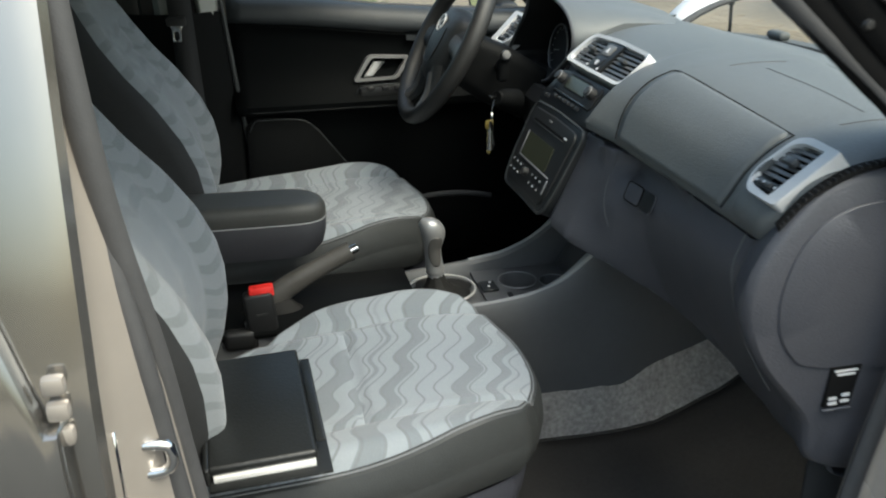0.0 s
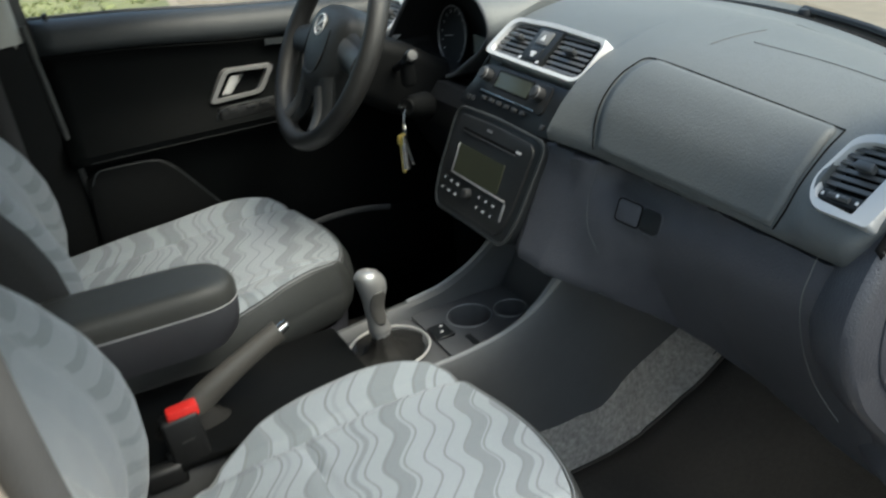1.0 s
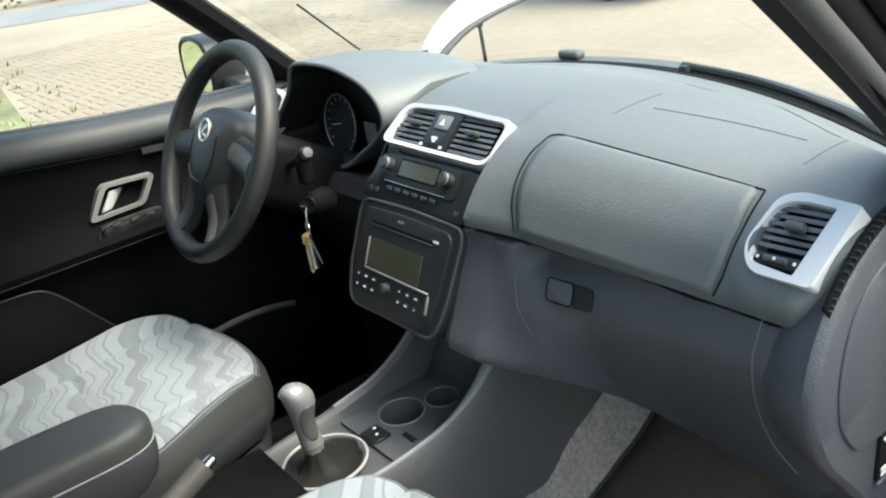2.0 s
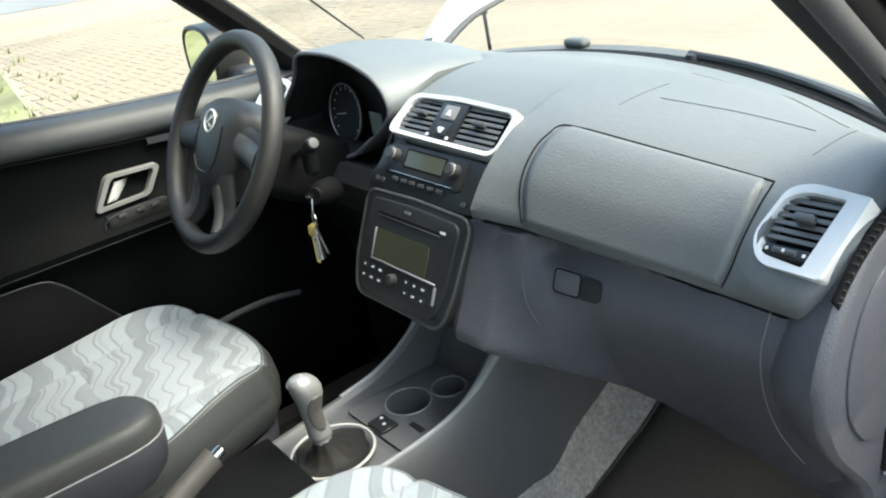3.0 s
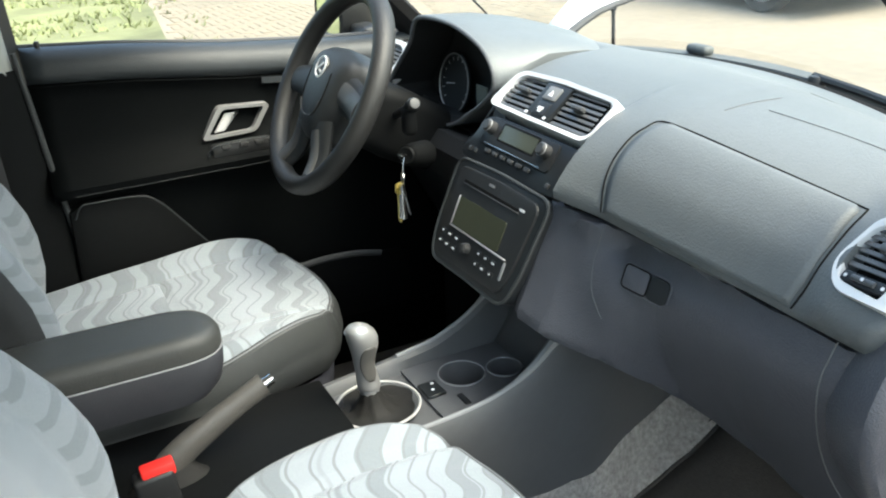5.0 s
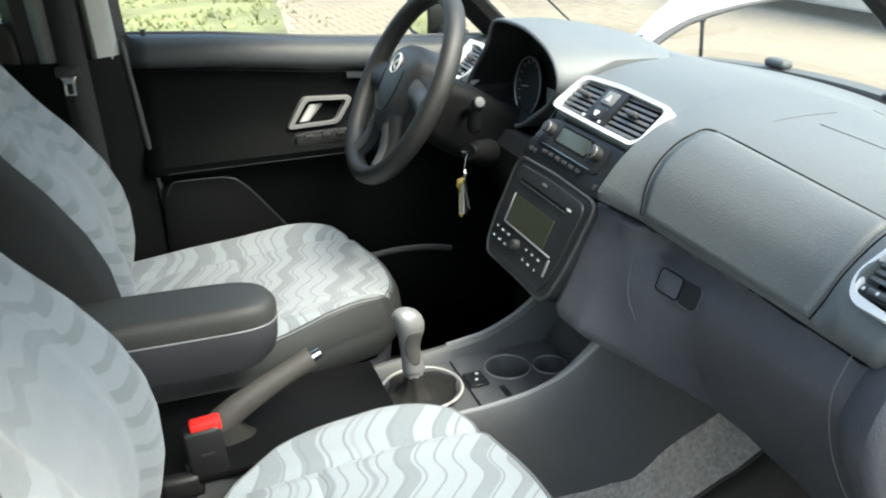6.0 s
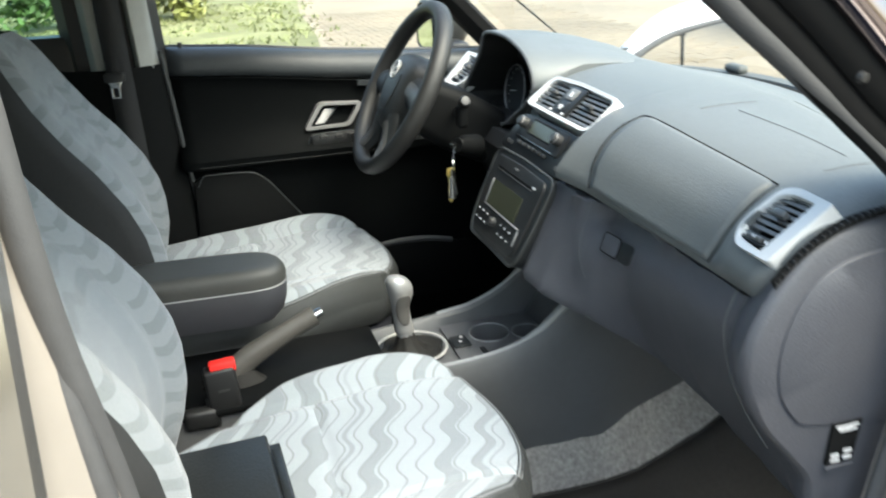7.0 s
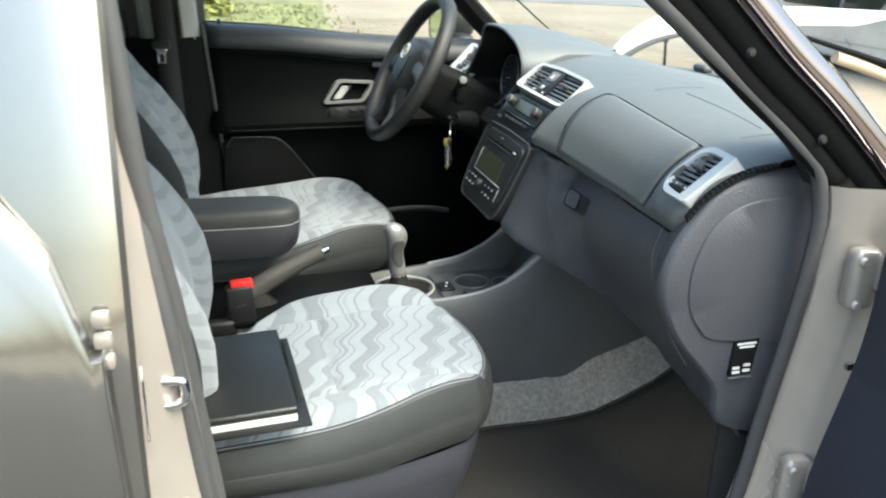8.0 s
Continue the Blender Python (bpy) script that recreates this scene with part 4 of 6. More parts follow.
part("side_outer_skin", strip([[(x, y, z) for x in (-1.9, -0.8, 0.2, 0.8, 1.22)] for y, z in ((0.79, 1.10), (0.83, 0.95), (0.84, 0.7), (0.82, 0.4), (0.78, 0.22))], 16), M_PAINT, shell, solid=0.004)
part("rear_quarter", strip([[(x, y, z) for x in (-1.9, -1.5, -1.1)] for y, z in ((0.75, 1.15), (0.74, 1.3), (0.70, 1.55))], 8), M_BLACK, shell, solid=0.004)
part("rear_quarter", strip([[(x, -y, z) for x in (-1.9, -1.4, -0.95)] for y, z in ((0.89, 0.3), (0.89, 1.1), (0.84, 1.3), (0.74, 1.55))], 8), M_BLACK, shell, solid=0.004)
part("rear_glass", loft([[Vector((-1.93 + 0.1 * (z - 1.1), y, z)) for y in (-0.7, 0.7)] for z in (1.12, 1.56)]), M_TINT, shell).visible_shadow = False
part("roof_rail", tube([(0.58, -0.68, 1.49), (0.2, -0.74, 1.555), (-1.9, -0.76, 1.555)], 0.035, 8), M_PAINT, shell)

# driver's mirror
mir = thing("door_mirror", "dark-shelled driver's door mirror outside the window", "door mirror")
mc = Vector((0.86, 0.955, 1.165))
ring = spline([(-0.085, -0.055), (-0.088, 0.02), (-0.06, 0.068), (0.02, 0.075), (0.08, 0.05), (0.09, -0.03), (0.06, -0.068), (-0.03, -0.07)], 36, True)
b = loft([[mc + Vector((dx, -p[0] * s, p[1] * s)) for p in ring] for dx, s in ((-0.006, 0.80), (-0.018, 0.84), (-0.024, 0.92), (-0.018, 1.0), (0.03, 0.98), (0.07, 0.8), (0.095, 0.45), (0.1, 0.05))], closed=True)
part("housing", b, M_MIRRORSHELL, mir, "dark grey mirror shell")
b = bmesh.new()
b.faces.new([b.verts.new(mc + Vector((-0.016 + 0.06 * p[0], -p[0] * 0.83, p[1] * 0.83))) for p in ring])
part("mirror_glass", b, M_MIRROR, mir)
part("foot", rbox((0.06, 0.1, 0.05), mc + Vector((0.03, -0.12, -0.05)), 0.015, 3), M_BLACK, mir)


# ---- floor coverings ----
def foot_y(x):
    """Lower edge of the console's side panel."""
    return lerp(x, [0.6, 0.72, 0.8, 0.9, 0.97, 1.04, 1.12, 1.18], [-0.11, -0.11, -0.114, -0.106, -0.085, -0.056, -0.034, -0.02])


def foot_z(x):
    return lerp(x, [0.9, 1.0, 1.12], [0.448, 0.466, 0.48])


def mat_edge(x):
    """Inner edge of the floor mats, at the foot of the carpeted tunnel."""
    return lerp(x, [0.3, 0.7, 0.8, 0.9, 1.0, 1.08, 1.16, 1.24], [-0.118, -0.12, -0.124, -0.118, -0.106, -0.102, -0.112, -0.12])


def floor_z(x):
    return lerp(x, [0.98, 1.05, 1.12, 1.2, 1.26], [0.325, 0.345, 0.38, 0.445, 0.55])


cx2 = (0.1, 0.4, 0.6, 0.7, 0.78, 0.86, 0.94, 1.02, 1.1, 1.2)
for s in (1, -1):
    rows = []
    for k, dy2, dz2 in ((0.0, 0.02, 0.03), (0.0, 0.004, 0.004), (0.2, -0.001, -0.25), (0.55, -0.002, -0.6), (0.85, -0.003, -0.86), (1.05, -0.004, -0.97), (1.25, -0.02, -1.0)):
        rows.append([(x, s * (foot_y(x) * (1 - k) + mat_edge(x) * k + dy2), foot_z(x) + (dz2 if dz2 > 0 else (foot_z(x) - floor_z(x)) * dz2)) for x in cx2])
    # one carpet, coloured pale on the lit passenger side, dark on the shaded one
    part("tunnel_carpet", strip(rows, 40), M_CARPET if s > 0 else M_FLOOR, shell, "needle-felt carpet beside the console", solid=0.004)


def floor_mat(y0, y1, label):
    t = thing("floor_mat", label, "floor mat", group="floor mats")
    ys, xs2 = np.linspace(y0, y1, 14), np.linspace(0.30, 1.24, 26)
    side = -1 if y1 < 0 else 1
    rows = []
    for x in xs2:
        inner, outer = side * (-mat_edge(x) + 0.006), y0
        rows.append([Vector((x, outer + (inner - outer) * (y - y0) / (y1 - y0), floor_z(x) + 0.006 + 0.002 * math.sin(x * 21 + y * 13))) for y in ys])
    part("mat", loft(rows), M_MAT, t, solid=0.008)
    edge = [r[0] for r in rows] + list(rows[-1][1:-1]) + [r[-1] for r in rows[::-1]] + list(rows[0][1:-1])[::-1]
    part("binding", tube([p + Vector((0, 0, 0.004)) for p in edge], 0.0045, 8, closed=True, up=(0, 0, 1)), M_MAT, t, "bound edge")
    inset = [Vector((p.x, p.y - 0.022 * side, p.z + 0.005)) for p in (r[-1] for r in rows)]
    part("stitching", tube(inset, 0.0018, 6), M_VINYL, t, "line of grey stitching")
    return t


floor_mat(-0.66, -0.12, "dark brown-black mat with bound edges on the passenger floor")
floor_mat(0.60, 0.12, "dark brown-black mat with bound edges on the driver's floor")
part("sill_scuff", tube(spline([(0.42, 0.63, 0.60), (0.6, 0.64, 0.64), (0.72, 0.635, 0.645), (0.8, 0.63, 0.632)], 16), 0.008, 8), M_RUBBER, shell, "grey sill edge by the driver's footwell")

# ---- dashboard ----
dash = thing("dashboard", "grey two-part dashboard with silver vent frames", "dashboard")


def pad_profile(y):
    ay = abs(y)
    a, c = np.clip((ay - 0.14) / 0.1, 0, 1), np.clip((ay - 0.24) / 0.31, 0, 1)
    cx, cz = 0.745 + 0.028 * a + 0.03 * c, 1.047 - 0.008 * a - 0.02 * c
    tx, tz = 0.884 + 0.017 * c, 1.150 - 0.031 * c
    push = float(np.clip((0.158 - ay) / 0.012, 0, 1)) if y < 0.1 else (1.0 if y < 0.594 else float(np.clip((0.604 - y) / 0.01, 0, 1)))
    deep = 0.0 if y < 0.14 else push
    cx, cz, tx = cx + 0.07 * push + 0.15 * deep, cz + 0.01 * push, tx + 0.02 * push + 0.135 * deep
    bx, bz = 1.285 - 0.42 * y * y, 1.128 - 0.035 * (ay / 0.6) ** 2
    end = max(0.0, (ay - 0.63) / 0.075) ** 2
    tz -= 0.02 * end
    nose = max(0.0, (ay - 0.646) / 0.049) ** 1.6
    cx, cz = cx + 0.055 * nose, cz + 0.052 * nose
    def back(x):
        return float(np.interp(x, [min(1.02, bx - 0.12), min(1.12, bx - 0.085), bx - 0.05], [tz + 0.018, tz + 0.012, bz + 0.006]))
    m1 = max(min(max(tx + 0.1, 1.02), bx - 0.12), tx + 0.06)
    m2 = max(min(max(tx + 0.16, 1.12), bx - 0.085), m1 + 0.015)
    m3 = max(bx - 0.05, m2 + 0.015)
    full = float(np.clip((ay - 0.562) / 0.03, 0, 1) * np.clip((0.70 - ay) / 0.02, 0, 1))
    pts = [(cx + 0.06, cz - 0.014), (cx + 0.012, cz - 0.016), (cx + 0.002, cz - 0.010), (cx - 0.002 * full, cz - 0.001), (cx + 0.006 - 0.010 * full, cz + 0.012 + 0.006 * full),
           ((cx * 0.6 + tx * 0.4) - 0.012 - 0.005 * full, cz * 0.6 + tz * 0.4 + 0.012 + 0.005 * full), ((cx * 0.25 + tx * 0.75) - 0.010 - 0.002 * full, cz * 0.25 + tz * 0.75 + 0.010 + 0.002 * full), (tx, tz),
           (tx + 0.05, tz + 0.012 if tx < 0.95 else back(tx + 0.05)), (m1, back(m1)), (m2, back(m2)), (m3, bz + 0.006), (max(bx, m3 + 0.015), bz)]
    return pts


ys = np.unique(np.r_[np.linspace(-0.687, -0.57, 18), np.linspace(-0.57, -0.16, 34), np.linspace(-0.16, -0.145, 4), np.linspace(-0.145, 0.58, 40), np.linspace(0.59, 0.615, 5), np.linspace(0.62, 0.695, 12)])
rows = []
for y in ys:
    pr = spline([(x, 0, z) for x, z in pad_profile(y)], 44)
    rows.append([Vector((p.x, y, p.z)) for p in pr])
VENT = {q: plane_frame((0.847, q * 0.630, 1.0935), (0, -1, 0), (-1.0, -0.12 * q, 1.1)) for q in (-1, 1)}
for r in rows:
    for p in r:
        f = VENT[-1 if p.y < 0 else 1]
        l = f.inverted() @ p
        if -0.045 < l.x * (1 if p.y < 0 else -1) < 0.02 and -0.042 < l.y < 0.036 and abs(l.z) < 0.05:
            p += f.to_3x3() @ Vector((0, 0, -0.04))
VC = plane_frame((0.846, -0.010, 1.1315), (0, -1, 0), (-1, 0, 1.1))
for r in rows:
    for p in r:
        l = VC.inverted() @ p
        if abs(l.x) < 0.128 and abs(l.y) < 0.038 and abs(l.z) < 0.05:
            p += VC.to_3x3() @ Vector((0, 0, -0.045))
part("upper_pad", loft(rows), M_DASH, dash, "grained dark grey upper pad")


def on_pad(y, z_frac):
    """A point of the padded face: z_frac 0 at the lower lip, 1 at the top edge; with the outward normal."""
    def at(yy, f):
        pr = pad_profile(yy)[3:8]
        pr = spline([(x, 0, z) for x, z in pr], 30)
        q = f * 29
        i = int(min(28, max(0, math.floor(q))))
        p = pr[i].lerp(pr[i + 1], q - i)
        return Vector((p.x, yy, p.z))
    p = at(y, z_frac)
    n = (at(y, min(1, z_frac + 0.04)) - at(y, max(0, z_frac - 0.04))).cross(at(y + 0.01, z_frac) - at(y - 0.01, z_frac)).normalized()
    if n.x > 0:
        n = -n
    return p, n


# upper glovebox lid: a sheet proud of the pad, with a dark seam round it
def lid_edge(o):
    pts = [(-0.249 + o, 0.0), (-0.234 + o, 0.25), (-0.226 + o, 0.55), (-0.230 + o, 0.80), (-0.252, 0.97 + o), (-0.40, 0.985 + o), (-0.543, 0.975 + o), (-0.556 - o, 0.93), (-0.560 - o, 0.6), (-0.557 - o, 0.25), (-0.549 - o, 0.0)]
    return pts


rows = []
for f in np.linspace(0.02, 0.965, 18):
    l = lerp(f, [0, 0.25, 0.55, 0.8, 0.93, 0.97], [-0.251, -0.237, -0.229, -0.233, -0.245, -0.258])
    r = lerp(f, [0, 0.25, 0.6, 0.93, 0.97], [-0.547, -0.555, -0.558, -0.553, -0.543])
    row = []
    for u in np.linspace(0, 1, 26):
        p, n = on_pad(l + (r - l) * u, f)
        e = min(1, min(u, 1 - u) * 26, (0.965 - f) * 22)
        row.append(p + n * (0.0008 + 0.0016 * max(0.0, e)))
    rows.append(row)
part("upper_glovebox_lid", loft(rows), M_DASH, dash, "curved lid of the upper glovebox", solid=0.002)
seam = []
for yy, f in spline([(a, b2, 0) for a, b2 in lid_edge(0.003)], 70) and [(p.x, p.y) for p in spline([(a, b2, 0) for a, b2 in lid_edge(0.003)], 70)]:
    p, n = on_pad(yy, min(1, max(0, f)))
    seam.append(p + n * 0.0008)
part("lid_seam", tube(seam, 0.0012, 6), M_GAP, dash)
# shadow gap between the two halves
part("split_line", loft([[Vector((pad_profile(y)[1][0] + dx, y, pad_profile(y)[1][1] + dz)) for dx, dz in ((0.002, 0.001), (0.006, -0.008), (0.05, -0.010))] for y in np.linspace(-0.63, -0.165, 30)]), M_GAP, dash)


def crease(y):
    p = pad_profile(y if abs(y) > 0.165 and y < 0 else -max(abs(y), 0.165))[1]
    return p


def low_profile(ay):
    """Section of the lower half: a cheek that leans back beside the radio, folding into the undercut glovebox lid."""
    c = crease(-max(ay, 0.165))
    end = lerp(ay, [0.60, 0.66, 0.70], [0.0, 0.006, 0.03])

    bx = lerp(ay, [0.125, 0.2, 0.285, 0.35, 0.45, 0.57, 0.64, 0.70], [0.690, 0.706, 0.772, 0.848, 0.892, 0.922, 0.935, 0.955])
    bz = lerp(ay, [0.125, 0.165, 0.2, 0.285, 0.35, 0.45, 0.57, 0.64, 0.70], [0.848, 0.843, 0.835, 0.806, 0.76, 0.716, 0.662, 0.642, 0.63])
    f = min(1.0, max(0.0, (ay - 0.222) / 0.06))
    fold = f * f * (3 - 2 * f)
    xt = lerp(ay, [0.14, 0.2, 0.235], [0.748, 0.762, 0.766]) * (1 - fold) + 0.806 * fold + end
    lip = lerp(ay, [0.14, 0.17, 0.24], [0.012, 0.008, -0.002])
    top = 0.985

    def face(t):
        return (xt + (bx - xt) * t - 0.030 * fold * math.sin(math.pi * t ** 0.66), top + (bz + 0.012 - top) * t)

    return [(c[0] + 0.045, c[1] - 0.012), (min(c[0] + 0.005, xt + 0.006 + lip), c[1] - 0.006), (xt + 0.001 + lip * 0.6 + 0.006 * fold, 1.004), face(0.0), face(0.14), face(0.4), face(0.7), face(1.0),
            (bx + 0.012, bz - 0.004), (bx + 0.07, bz - 0.012), (bx + 0.2, bz + 0.0)]


def lower_half(y0, y1, n):
    rows = []
    for y in np.linspace(y0, y1, n):
        pr = spline([(x, 0, z) for x, z in low_profile(abs(y))], 40)
        rows.append([Vector((p.x, y, p.z)) for p in pr])
    return loft(rows)


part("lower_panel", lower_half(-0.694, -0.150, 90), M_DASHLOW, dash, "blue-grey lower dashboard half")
part("knee_panel", lower_half(0.165, 0.70, 30), M_STACK, dash, "dark knee panel below the wheel").matrix_basis = Matrix.Translation((0.06, 0, 0.0))


def on_low(y, f):
    prof = [(x, 0, z) for x, z in low_profile(abs(y))]
    pr = spline(prof, 80)
    leg = np.cumsum([0.0] + [math.hypot(q[0] - p[0], q[2] - p[2]) for p, q in zip(prof, prof[1:])])
    q = 79 * (leg[1] + (leg[7] - leg[1]) * f) / leg[-1]
    i = int(min(78, max(0, math.floor(q))))
    p = pr[i].lerp(pr[i + 1], q - i)
    return Vector((p.x, y, p.z))


part("stack_cheek", loft([[on_low(-0.150, f / 24) + Vector(d) for f in range(25)] for d in ((0, 0, 0), (0.003, 0.012, 0), (0.014, 0.026, 0), (0.04, 0.034, 0))]), M_DASHLOW, dash, "blue-grey cheek beside the radio")


def low_line(pts, r=0.0013, n=40, off=0.0004):
    path = []
    for p in spline([(a, c, 0) for a, c in pts], n):
        f = min(0.97, max(0.03, p.y))
        nrm = (on_low(p.x, f + 0.03) - on_low(p.x, f - 0.03)).cross(on_low(p.x + 0.004, f) - on_low(p.x - 0.004, f)).normalized()
        path.append(on_low(p.x, f) + (nrm if nrm.x < 0 else -nrm) * off)
    return tube(path, r, 6)


part("glovebox_seam", low_line([(-0.246, 0.0), (-0.241, 0.15), (-0.243, 0.3), (-0.252, 0.5), (-0.275, 0.7)], 0.0008), M_LINE, dash)
# this right-hand seam is pale to paint the highlight on its edge
part("glovebox_seam", low_line([(-0.612, 0.0), (-0.604, 0.2), (-0.599, 0.4), (-0.599, 0.58), (-0.605, 0.68), (-0.614, 0.76)], 0.0010), M_LCDFRAME, dash)
# latch in its recess
lp = min((on_low(-0.337, f / 60) for f in range(61)), key=lambda q: abs(q.z - 0.957))
la, lb = (min((on_low(-0.337, f / 60) for f in range(61)), key=lambda q: abs(q.z - z)) for z in (0.974, 0.940))
lc, ld = (min((on_low(y, f / 60) for f in range(61)), key=lambda q: abs(q.z - 0.957)) for y in (-0.302, -0.372))
ln = (la - lb).cross(ld - lc)
ln = -ln if ln.x > 0 else ln
fm = plane_frame((lp.x - 0.002, -0.337, 0.959), (0, -1, 0), ln)
part("latch_well", slab(rrect(0.034, 0.033, 0.008, cx=0.0175, cy=-0.0005), 0.004, fm @ Matrix.Translation((0, 0, 0.0012)), 0.0005), M_STACK, dash)
part("glovebox_latch", slab(rrect(0.042, 0.032, 0.006, cx=-0.021), 0.006, fm @ Matrix.Translation((0, 0, 0.0025)), 0.0015), M_DASHLOW, dash, "blue-grey glovebox latch")
part("latch_gap", tube([fm @ Vector((p[0], p[1], 0.0016)) for p in rrect(0.0435, 0.0335, 0.006, cx=-0.021)], 0.0012, 6, closed=True), M_GAP, dash)
b = tube([fm @ Vector((p[0], p[1], 0.001)) for p in rrect(0.082, 0.038, 0.011, cx=-0.004)], 0.0012, 6, closed=True)
part("latch_rim", b, M_DASHLOW, dash)

# end cap facing the open door
cap_o = [(1.10, 0.60), (1.0, 0.63), (0.945, 0.645), (0.908, 0.665), (0.896, 0.69), (0.888, 0.735), (0.855, 0.778), (0.800, 0.845), (0.770, 0.92), (0.780, 0.985), (0.826, 1.058), (0.882, 1.102), (1.0, 1.112), (1.10, 1.10)]
ring = spline(cap_o, 70, True)
cx0, cz0 = 1.0, 0.86
b = loft([[Vector((cx0 + (p.x - cx0) * s, y, cz0 + (p.y - cz0) * s)) for p in ring] for s, y in ((0.85, -0.616), (0.925, -0.638), (0.970, -0.662), (1.0, -0.684), (0.985, -0.693), (0.955, -0.698), (0.75, -0.699), (0.3, -0.6995), (0.01, -0.70))], closed=True)
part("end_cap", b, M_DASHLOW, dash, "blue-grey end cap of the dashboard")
cov = [(1.09, 0.812), (0.98, 0.818), (0.875, 0.832), (0.848, 0.848), (0.822, 0.89), (0.816, 0.945), (0.828, 0.997), (0.847, 1.03), (0.88, 1.056), (0.93, 1.068), (1.0, 1.068), (1.09, 1.056)]
ring = spline(cov, 60, True)
cx1, cz1 = 1.0, 0.92
b = loft([[Vector((cx1 + (p.x - cx1) * s, y, cz1 + (p.y - cz1) * s)) for p in ring] for s, y in ((1.0, -0.692), (0.998, -0.7008), (0.988, -0.7022), (0.6, -0.7026), (0.01, -0.7028))], closed=True)
part("fuse_cover", b, M_DASHLOW, dash, "rounded fuse box cover")
# small printed plate with a key switch
st = thing("airbag_switch_plate", "small black plate with white print on the dash end", "switch plate")
pf = plane_frame((0.934, -0.7005, 0.795), (1, 0, 0), (0, -1, 0))
part("plate", slab([(-0.022, 0.032), (0.024, 0.032), (0.016, -0.032), (-0.026, -0.032)], 0.006, pf @ Matrix.Translation((0, 0, 0.004)), 0.001), M_GAP, st)
for k, (u, v, w) in enumerate(((0.0, 0.026, 0.036), (0.001, 0.020, 0.028), (-0.014, -0.018, 0.013), (0.006, -0.014, 0.013), (-0.013, -0.026, 0.014), (0.006, -0.024, 0.014))):
    part("print_mark", slab(rrect(w, 0.0035 if k < 2 else 0.005, 0.001, 2, u, v), 0.001, pf @ Matrix.Translation((0, 0, 0.0052)), 0), M_WHITE, st)
part("ledge", rbox((0.045, 0.006, 0.004), pf @ Vector((-0.004, -0.037, 0.003)), 0.0015, 1), M_DASHLOW, st)


def corners(pts, flip=1, n=7):
    """Outline through corner points (x, y, radius of that corner), mirrored in x by flip."""
    out, k = [], len(pts)
    for q in range(k):
        a, b, c = (Vector((pts[(q + d) % k][0] * flip, pts[(q + d) % k][1], 0)) for d in (-1, 0, 1))
        r = min(pts[q][2], (a - b).length * 0.48, (c - b).length * 0.48)
        p0, p1 = b + (a - b).normalized() * r, b + (c - b).normalized() * r
        out += [p0.lerp(b, t / n).lerp(b.lerp(p1, t / n), t / n) for t in range(n + 1)]
    return out


# vents
def louvres(t, fm, w, h, n, cx, cy, parent_mat=M_BLACK):
    for k in range(n):
        v = cy - h / 2 + h * (k + 0.5) / n
        q = rbox((w, 0.0064, 0.0018), (cx, v, 0.0), 0.0006, 1, Matrix.Rotation(radians(-14), 3, "X"))
        bmesh.ops.transform(q, matrix=fm, verts=q.verts)
        part("louvre", q, parent_mat, t)


M_LOUVRE = mat("vent_louvre", (0.085, 0.087, 0.088), rough=0.32, var=0.08)
cv = thing("centre_vent", "", "")
cv.parent = dash
VF = plane_frame((0.846, -0.010, 1.1315), (0, -1, 0), (-1, 0, 1.1))
# frame outline: wider at the top, rounded corners
vo = corners(((-0.122, 0.039, 0.026), (0.0, 0.045, 0.02), (0.146, 0.040, 0.018), (0.143, -0.043, 0.022), (0.0, -0.042, 0.02), (-0.141, -0.040, 0.022)))
vi = [Vector((p.x * 0.915 + 0.003, p.y * 0.80, 0)) for p in vo]
b = loft([[VF @ Vector((p.x * s, p.y * s, z)) for p in ring] for ring, s, z in ((vo, 1.01, -0.03), (vo, 1.0, 0.0), (vo, 0.985, 0.005), (vi, 1.02, 0.004), (vi, 1.0, 0.001), (vi, 0.99, -0.014))], closed=True)
part("vent_frame", b, M_SILVER, cv, "satin silver vent frame")
part("vent_well", slab([(p.x * 1.06, p.y * 1.08) for p in vi], 0.004, VF @ Matrix.Translation((0, 0, -0.016)), 0), M_GAP, cv)
louvres(cv, VF @ Matrix.Translation((0, 0, -0.003)), 0.088, 0.068, 7, -0.076, 0.001, M_LOUVRE)
louvres(cv, VF @ Matrix.Translation((0, 0, -0.003)), 0.090, 0.068, 7, 0.078, 0.001, M_LOUVRE)
for s in (-1, 1):
    part("vent_tab", rbox((0.03, 0.008, 0.012), VF @ Vector((s * 0.075, 0.006, 0.003)), 0.003, 2, VF.to_3x3()), M_LOUVRE, cv)
sw = slab([(-0.032, 0.034), (0.034, 0.034), (0.030, -0.034), (-0.033, -0.034)], 0.012, VF @ Matrix.Translation((0, 0, 0.004)), 0.003)
part("switch_block", sw, M_STACK, cv)
part("hazard_switch", slab(rrect(0.034, 0.026, 0.004, cy=0.014), 0.006, VF @ Matrix.Translation((0, 0, 0.007)), 0.002), M_LCDFRAME, cv, "grey hazard switch with white triangle")
part("hazard_mark", slab([(-0.006, 0.008), (0.006, 0.008), (0, 0.019)], 0.001, VF @ Matrix.Translation((0, 0, 0.008)), 0), M_WHITE, cv)
part("lock_switch", slab(rrect(0.034, 0.026, 0.004, cy=-0.016), 0.006, VF @ Matrix.Translation((0, 0, 0.006)), 0.002), M_STACK, cv)
